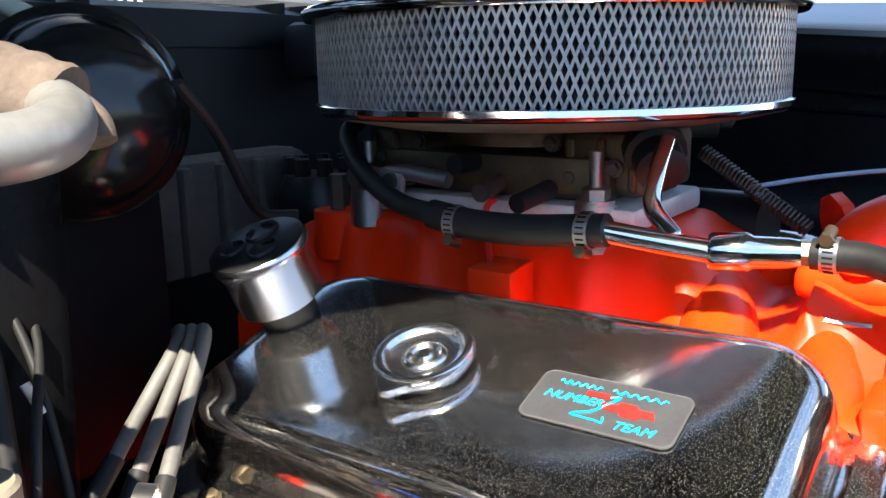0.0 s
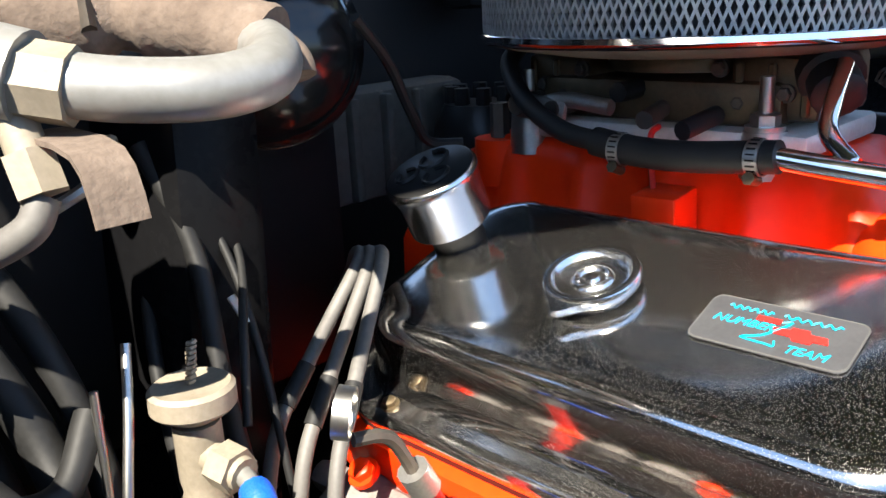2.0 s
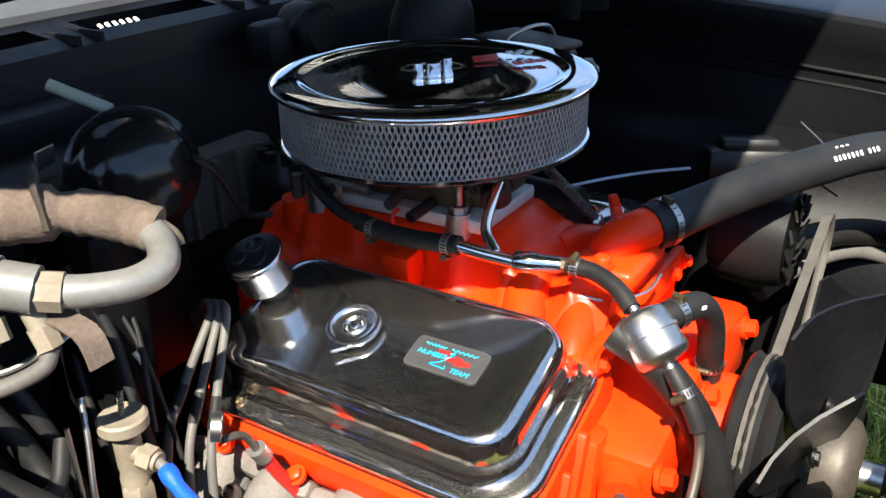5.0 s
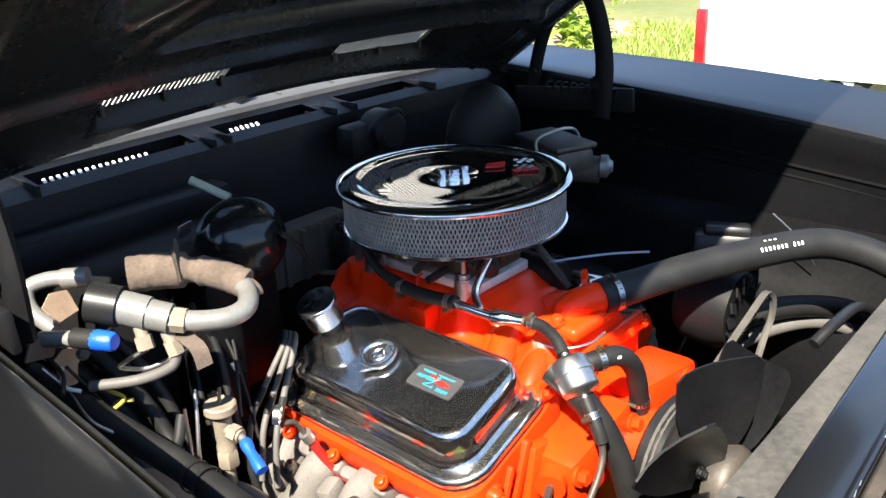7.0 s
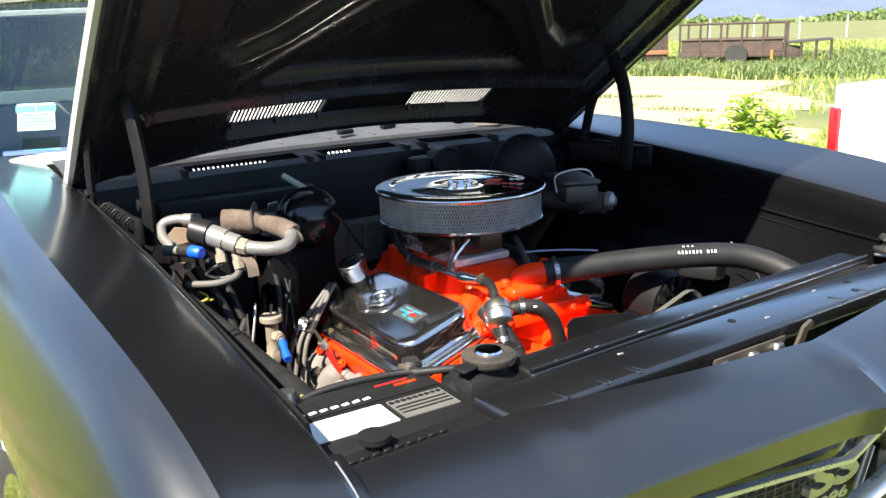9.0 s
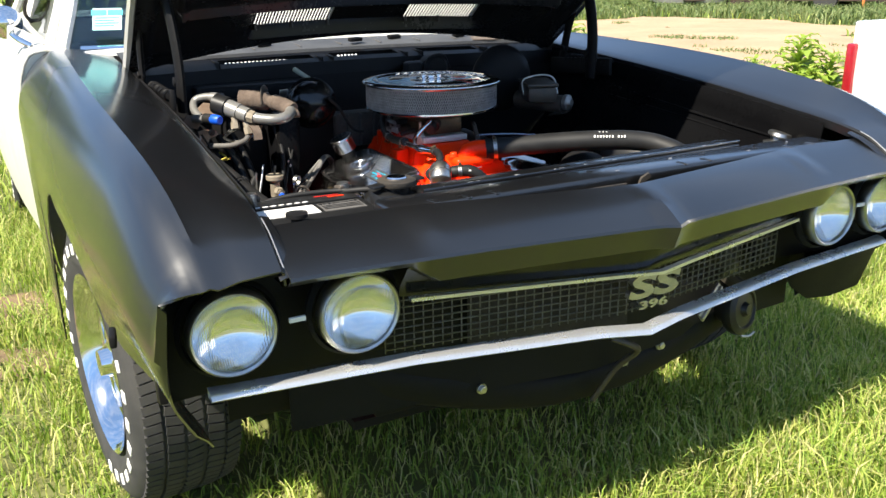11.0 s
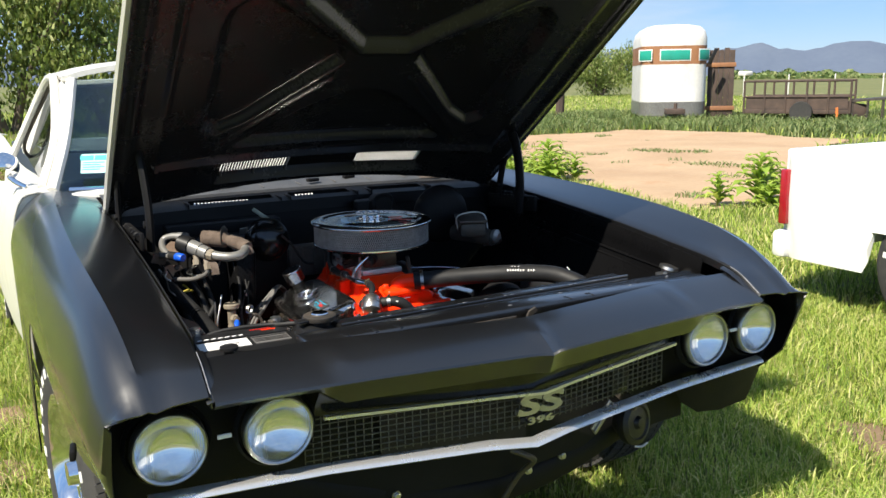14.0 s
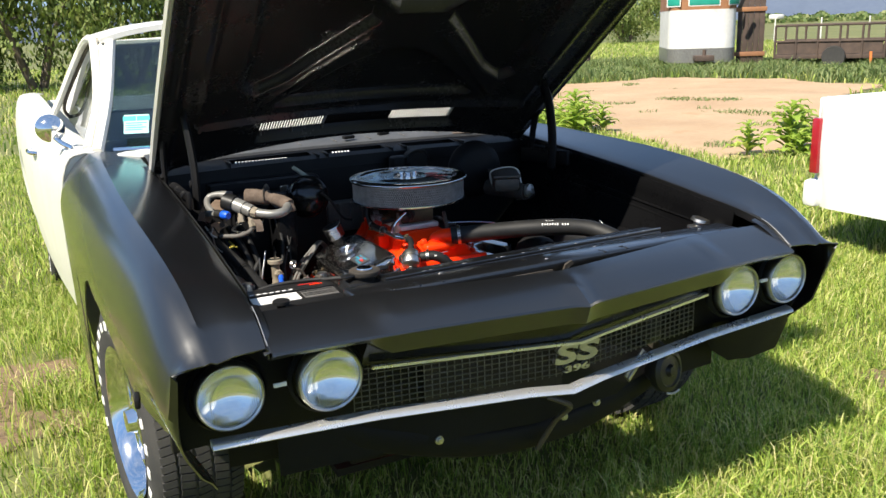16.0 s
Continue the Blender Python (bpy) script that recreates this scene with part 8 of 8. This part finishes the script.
def tree(x, y, h, spread, seed, label):
    r = random.Random(seed)
    t = thing("tree", label, "tree", group="willow trees")
    bm = B()
    tips = []
    for k in range(4):
        a = k * 1.7 + r.random()
        p0 = Vector((x + 0.12 * math.cos(a), y + 0.12 * math.sin(a), -0.05))
        p1 = p0 + Vector((spread * 0.18 * math.cos(a), spread * 0.18 * math.sin(a), h * 0.35))
        p2 = p1 + Vector((spread * 0.25 * math.cos(a + 0.4), spread * 0.25 * math.sin(a + 0.4), h * 0.35))
        tube(bm, [p0, p1, p2], lambda q: 0.11 * (1 - 0.75 * q), 7, 5)
        for j in range(5):
            s0 = p1.lerp(p2, j / 4)
            e = s0 + Vector((r.uniform(-1, 1) * spread * 0.42, r.uniform(-1, 1) * spread * 0.42, r.uniform(-0.02, 0.30) * h))
            tube(bm, [s0, s0.lerp(e, 0.5) + Vector((0, 0, 0.15)), e], lambda q: 0.035 * (1 - 0.8 * q), 5, 3)
            tips += [e, s0.lerp(e, 0.6)]
        tips += [p1, p2]
    for k in range(10):
        tips.append(Vector((x + r.uniform(-1, 1) * spread * 0.5, y + r.uniform(-1, 1) * spread * 0.5, r.uniform(0.08, 0.4) * h)))
    part("trunk", bm, BARK, t, "grey branching trunk")
    n = 9000
    ti = rng.integers(0, len(tips), n)
    c = np.array([tuple(q) for q in tips])[ti] + rng.normal(0, 1, (n, 3)) * np.array([0.42, 0.42, 0.38]) * spread * 0.24
    c[:, 2] = np.abs(c[:, 2])
    ob = blades("crown", c[:, 0], c[:, 1], c[:, 2], rng.uniform(0.10, 0.24, n), rng.uniform(0.05, 0.09, n), 1.1, LEAF, "many small drooping leaves")
    ob.parent = t
    del ob["category"]
    return t


for k, (x, y, h, sp_) in enumerate(((-6.5, 27, 5.4, 4.5), (-3.2, 25.5, 5.0, 4.2), (-0.3, 24.5, 5.6, 4.4), (2.4, 25.5, 5.2, 4.2), (5.2, 27.5, 6.0, 4.8), (9.0, 31, 6.0, 5.0), (-10.5, 29, 6.0, 5.0))):
    tree(x, y, h, sp_, k, "leafy willow-like tree at the field edge")
tree(36.0, 44.0, 3.2, 4.0, 91, "lone grey-green tree far out in the field")

# ---- white pickup beside the car ----
truck = thing("white_truck", "white lowered pickup truck parked alongside, rear wheel in black tyre", "truck")
TX = 3.0
rows = []
ya = [0.98 - 0.03 * (i / 4) for i in range(5)] + [0.94 - 0.03 * i for i in range(1, 80)]
for y in ya:
    f = max(0.0, (y - 0.86) / 0.12)
    d = abs(y - 0.03)
    low = 0.335 + math.sqrt(max(0, 0.40 ** 2 - d * d)) * 0.92 if d < 0.40 else 0.27
    low = max(low, 0.27)
    top = 0.895 + 0.035 * (0.98 - y)
    rnd = 0.05 * f * f
    pts = [(0.16, top - 0.01), (0.05, top), (0.018, top - 0.006), (0.004, top - 0.03), (0.0, top - 0.08), (-0.006, 0.62), (0.0, 0.50), (0.012, max(0.40, low + 0.01)), (0.03, low)]
    rows.append([Vector((TX + x + rnd, y, z)) for x, z in pts])
bm = B()
sheet(bm, rows)
bmesh.ops.recalc_face_normals(bm, faces=bm.faces)
bmesh.ops.solidify(bm, geom=bm.faces[:], thickness=0.004)
part("bed_side", bm, TRUCKWHITE, truck, "smooth white bed side", smooth=40)
bm = B()
sheet(bm, rows)
bmesh.ops.solidify(bm, geom=bm.faces[:], thickness=0.004)
bmesh.ops.scale(bm, vec=(-1, 1, 1), verts=bm.verts[:])
bmesh.ops.translate(bm, vec=(2 * TX + 1.75, 0, 0), verts=bm.verts[:])
bmesh.ops.recalc_face_normals(bm, faces=bm.faces)
part("bed_side", bm, TRUCKWHITE, truck, "smooth white bed side", smooth=40)
part("tailgate", box(B(), (1.62, 0.05, 0.52), (TX + 0.875, 0.985, 0.63), None, 0.012), TRUCKWHITE, truck, "white tailgate")
part("rear_bumper", box(B(), (1.74, 0.10, 0.16), (TX + 0.875, 0.99, 0.345), None, 0.03), TRUCKWHITE, truck, "white rear roll pan")
part("bed_floor", box(B(), (1.6, 2.2, 0.03), (TX + 0.875, -0.15, 0.55), None, 0.004), DUSTY, truck, "dark bed floor")
TAIL = surf("red_tail_lens", (0.32, 0.012, 0.018), (0.25, 0.010, 0.015), rough=0.12, coat=0.6, scale=30)
for x, s in ((TX + 0.012, 1), (TX + 1.738, -1)):
    part("tail_light", box(B(), (0.05, 0.055, 0.315), (x + s * 0.012, 0.968, 0.622), None, 0.012), TAIL, truck, "tall red tail light lens")
part("cab", ring_stack(B(), [(0.87, 0.86, 0.26, 0.10), (0.87, 0.88, 0.55, 0.10), (0.86, 0.87, 0.95, 0.12), (0.70, 0.72, 1.42, 0.16), (0.62, 0.64, 1.47, 0.16)], pose(TX + 0.875, -2.35, 0)), TRUCKWHITE, truck, "white cab", smooth=50)
for y in (0.03,):
    for x, s in ((TX + 0.135, -1), (TX + 1.615, 1)):
        w = part("wheel", B(), TYRE, truck, "wide black drag tyre on a silver wheel")
        w.matrix_basis = pose(x, y, 0.352, 0, 0, 0) @ rot(0, 90 * s, 0)
        part("tyre", lathe(B(), [(0.20, -0.11), (0.24, -0.125), (0.32, -0.12), (0.352, -0.10), (0.36, 0.0), (0.352, 0.10), (0.32, 0.12), (0.24, 0.125), (0.20, 0.11)], 56, None, False), TYRE, w, "smooth wide tyre")
        part("rim", lathe(B(), [(0.205, 0.11), (0.195, 0.09), (0.15, 0.06), (0.06, 0.07), (0.0, 0.07)], 40, None, False), ALU, w, "dull silver wheel")
        bm = B()
        for q in range(7):
            a = math.radians(-50 + 22 * q)
            m = Matrix.Rotation(a, 4, "Z") @ Matrix.Translation((0.283, 0, 0.124))
            box(bm, (0.055, 0.030, 0.003), (0, 0, 0), m @ rot(0, 0, 0), 0.002, 1)
            m = Matrix.Rotation(a + math.pi, 4, "Z") @ Matrix.Translation((0.283, 0, 0.124))
            box(bm, (0.055, 0.030, 0.003), (0, 0, 0), m, 0.002, 1)
        part("sidewall_letters", bm, PAPER, w, "large white sidewall letter bars")
        part("lug_cluster", lathe(B(), [(0.05, 0.065), (0.05, 0.075), (0.03, 0.08), (0, 0.08)], 10), DARKSTEEL, w)
bm = B()
for k in range(4):
    box(bm, (0.003, 0.040 if k % 2 else 0.022, 0.035), (TX + 0.17, 0.30 - 0.07 * k, 0.87 + 0.002 * k), None, 0.001, 1)
part("bed_rail_marks", bm, DARKSTEEL, truck, "small dark marks on the inner bed rail")

# ---- trailers and fences ----
view = Vector((0.690, 0.724, 0)).normalized()
side = Vector((view.y, -view.x, 0))
horse = thing("horse_trailer", "old white horse trailer with green windows and brown band", "trailer")
hm = Matrix(((side.x, view.x, 0, 16.28), (side.y, view.y, 0, 15.94), (0, 0, 1, 0), (0, 0, 0, 1))) @ rot(0, 0, 8) @ Matrix.Diagonal((0.78, 0.78, 0.94, 1.0))

side_turn = Matrix(((side.x, view.x, 0), (side.y, view.y, 0), (0, 0, 1))).to_4x4() @ rot(0, 0, 8)


def plan(w, l, r, n=8):
    return round_rect(w, l, r, n)


def wall_ring(bm, w, l, r, zs_, m):
    loops = [[bm.verts.new(m @ Vector((x, y + l / 2, z))) for x, y in plan(w - q, l - q, r)] for z, q in zs_]
    for a, b in zip(loops, loops[1:]):
        n = len(a)
        for i in range(n):
            bm.faces.new((a[i], a[(i + 1) % n], b[(i + 1) % n], b[i]))
    return bm, loops


OLDWHITE = surf("weathered_white_panel", (0.66, 0.65, 0.62), (0.52, 0.51, 0.48), rough=0.5, scale=1.5, fine=14, spot=(0.42, 0.36, 0.28), spot_at=0.66, spot_scale=3)
BROWN = surf("brown_painted_band", (0.30, 0.14, 0.06), (0.22, 0.10, 0.05), rough=0.6, scale=2, fine=20)
RUSTY = surf("rusty_brown_steel", (0.085, 0.056, 0.042), (0.05, 0.038, 0.032), rough=0.8, scale=4, fine=40, bump=0.4)
GREEN = surf("green_window_sheet", (0.02, 0.30, 0.22), (0.02, 0.24, 0.18), rough=0.3, scale=4)
bm, _ = wall_ring(B(), 2.35, 4.2, 0.55, ((0.62, 0), (1.73, 0)), hm)
part("body", bm, OLDWHITE, horse, "weathered white body", smooth=60)
bm, _ = wall_ring(B(), 2.37, 4.22, 0.55, ((0.20, 0.02), (0.62, 0)), hm)
part("stone_guard", bm, OLDALU, horse, "dull aluminium lower guard", smooth=60)
bm, _ = wall_ring(B(), 2.36, 4.21, 0.55, ((1.73, 0), (2.27, 0)), hm)
part("band", bm, BROWN, horse, "brown window band", smooth=60)
bm, lp_ = wall_ring(B(), 2.36, 4.21, 0.55, ((2.27, 0), (2.50, 0.02), (2.72, 0.16), (2.84, 0.45), (2.90, 1.0)), hm)
bm.faces.new(lp_[-1])
part("roof", bm, OLDWHITE, horse, "domed white roof", smooth=60)
for x, w, a in ((0.0, 0.80, 0), (-1.035, 0.40, -42), (1.035, 0.40, 42)):
    y = -0.005 if not a else 0.145
    bm = box(B(), (w, 0.02, 0.27), hm @ Vector((x, y, 2.0)), side_turn @ rot(0, 0, a), 0.01)
    win = part("window", bm, GREEN, horse, "green covered window")
    bm = box(B(), (w + 0.06, 0.012, 0.33), hm @ Vector((x, y + 0.008, 2.0)), side_turn @ rot(0, 0, a), 0.01)
    part("window_frame", bm, PAPER, win, "pale window frame")
part("mirror_arm", box(B(), (0.10, 0.05, 0.45), hm @ Vector((1.32, 0.1, 1.95)), side_turn @ rot(0, 25, 0), 0.01), PLASTIC, horse, "dark leaning bracket")
bm = B()
box(bm, (0.5, 0.6, 0.15), hm @ Vector((0, -0.3, 0.35)), side_turn, 0.02)
rod(bm, hm @ Vector((0, -0.5, 0.0)), hm @ Vector((0, -0.5, 0.6)), 0.05, 10)
part("tongue", bm, RUSTY, horse, "rusty tow tongue")

ut = thing("utility_trailer", "rusty flat utility trailer with rails and scrap, in the weeds", "trailer")
um = Matrix(((side.x, view.x, 0, 18.8), (side.y, view.y, 0, 13.3), (0, 0, 1, 0), (0, 0, 0, 1))) @ rot(0, 0, -14)
part("deck", box(B(), (2.7, 1.6, 0.12), um @ Vector((-0.45, 0.8, 0.30)), um.to_3x3().to_4x4(), 0.01), RUSTY, ut, "rusty deck")
for y in (0.0, 1.6):
    for z in (0.70, 1.12):
        part("rail", rod(B(), um @ Vector((-1.8, y, z)), um @ Vector((0.9, y, z)), 0.030, 8), RUSTY, ut)
    for k in range(6):
        part("rail_post", rod(B(), um @ Vector((-1.8 + 0.54 * k, y, 0.25)), um @ Vector((-1.8 + 0.54 * k, y, 1.13)), 0.030, 8), RUSTY, ut)
part("side_plank", box(B(), (2.6, 0.03, 0.30), um @ Vector((-0.45, 0.02, 0.52)), um.to_3x3().to_4x4()), RUSTY, ut, "weathered side boards")
part("ramp", box(B(), (1.2, 1.3, 0.06), um @ Vector((1.45, 0.7, 0.62)), um.to_3x3().to_4x4() @ rot(0, -4, 0)), DARKSTEEL, ut, "dark flat rack")
for k in range(4):
    part("rack_leg", rod(B(), um @ Vector((0.95 + 0.36 * k, 0.1, 0.0)), um @ Vector((0.95 + 0.36 * k, 0.1, 0.64)), 0.035, 8), DARKSTEEL, ut)
part("scrap", box(B(), (0.5, 0.4, 0.35), um @ Vector((1.0, 0.3, 0.35)), um.to_3x3().to_4x4() @ rot(0, 10, 20), 0.03), RUSTY, ut, "rusty scrap block")
part("marker_stake", rod(B(), um @ Vector((0.62, -0.2, 0.0)), um @ Vector((0.60, -0.2, 0.42)), 0.035, 8), surf("orange_marker", (0.70, 0.20, 0.05), (0.6, 0.17, 0.04), rough=0.5), ut, "orange marker stake")
part("axle_wheel", lathe(B(), [(0.10, -0.08), (0.28, -0.09), (0.30, 0), (0.28, 0.09), (0.10, 0.08)], 24, um @ Matrix.Translation((-0.3, -0.05, 0.28)) @ rot(90, 0, 0)), TYRE, ut)

for px, py, h, w in ((15.2, 19.9, 1.25, 0.14), (14.8, 20.6, 0.9, 0.09)):
    solid("fence_post", tube(B(), [(px, py, -0.1), (px + 0.03, py, h * 0.5), (px, py + 0.02, h)], w, 8, 4), RUSTY, "weathered wooden fence post in the weeds", "fence post", "old fence posts")
pn = thing("wooden_gate", "brown wooden gate panel leaning by the horse trailer", "gate")
for k in range(5):
    part("board", box(B(), (0.14, 0.04, 2.05 + 0.12 * (k % 2)), hm @ Vector((1.40 + 0.19 * k, 0.9, 1.05)), side_turn, 0.004), RUSTY, pn)
for z in (0.4, 1.7):
    part("cross_rail", box(B(), (0.85, 0.05, 0.12), hm @ Vector((1.75, 0.86, z)), side_turn, 0.004), BROWN, pn)
for k in range(9):
    d = 52 + 1.5 * k
    c = Vector((-1, -2.3, 0)) + (view * math.cos(radians(-4 - 2.6 * k)) + side * math.sin(radians(4 + 2.6 * k))) * d
    solid("wire_fence_post", rod(B(), (c.x, c.y, -0.1), (c.x, c.y, 1.3), 0.04, 8), OLDWHITE, "pale thin fence post out in the field", "fence post", "field fence posts")

# far field: bushes, small white trailer, mountains
n = 16000
ang = rng.uniform(radians(15), radians(85), n)
dist_ = rng.normal(260, 14, n)
hh = np.array([max(0.0, 1.3 + 3.2 * noise.noise((a * 26, 2.0, 8.8)) + 1.4 * noise.noise((a * 90, 1.0, 3.3))) for a in ang])
cz = rng.uniform(0, 1, n) * hh
blades("far_bushes", dist_ * np.cos(ang), dist_ * np.sin(ang), cz, np.full(n, 0.9), np.full(n, 0.9), 0.9, WEED, "distant line of dark bushes", "bushes")
van = thing("far_trailer", "tiny white trailer far across the field", "trailer")
vd = Vector((0.742, 0.670, 0)) * 210
part("body", box(B(), (2.4, 2.4, 1.1), (vd.x, vd.y, 1.6), None, 0.3), OLDWHITE, van)

# The blue of distant haze is put into the hills' own colour.
HILL = surf("haze_tinted_hills", (0.07, 0.092, 0.14), (0.09, 0.115, 0.16), rough=1.0, scale=0.004, fine=0.05)
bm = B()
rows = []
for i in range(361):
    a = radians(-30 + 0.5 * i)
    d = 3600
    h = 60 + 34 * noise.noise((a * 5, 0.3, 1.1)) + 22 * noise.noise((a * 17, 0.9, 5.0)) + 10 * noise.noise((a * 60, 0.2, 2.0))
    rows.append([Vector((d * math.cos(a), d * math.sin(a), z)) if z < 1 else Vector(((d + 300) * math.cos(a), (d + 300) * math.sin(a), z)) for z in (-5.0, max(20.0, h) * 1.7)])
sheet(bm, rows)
solid("mountains", bm, HILL, "long low mountains on the horizon, tinted blue for haze", "mountains", kind="structure", smooth=60)
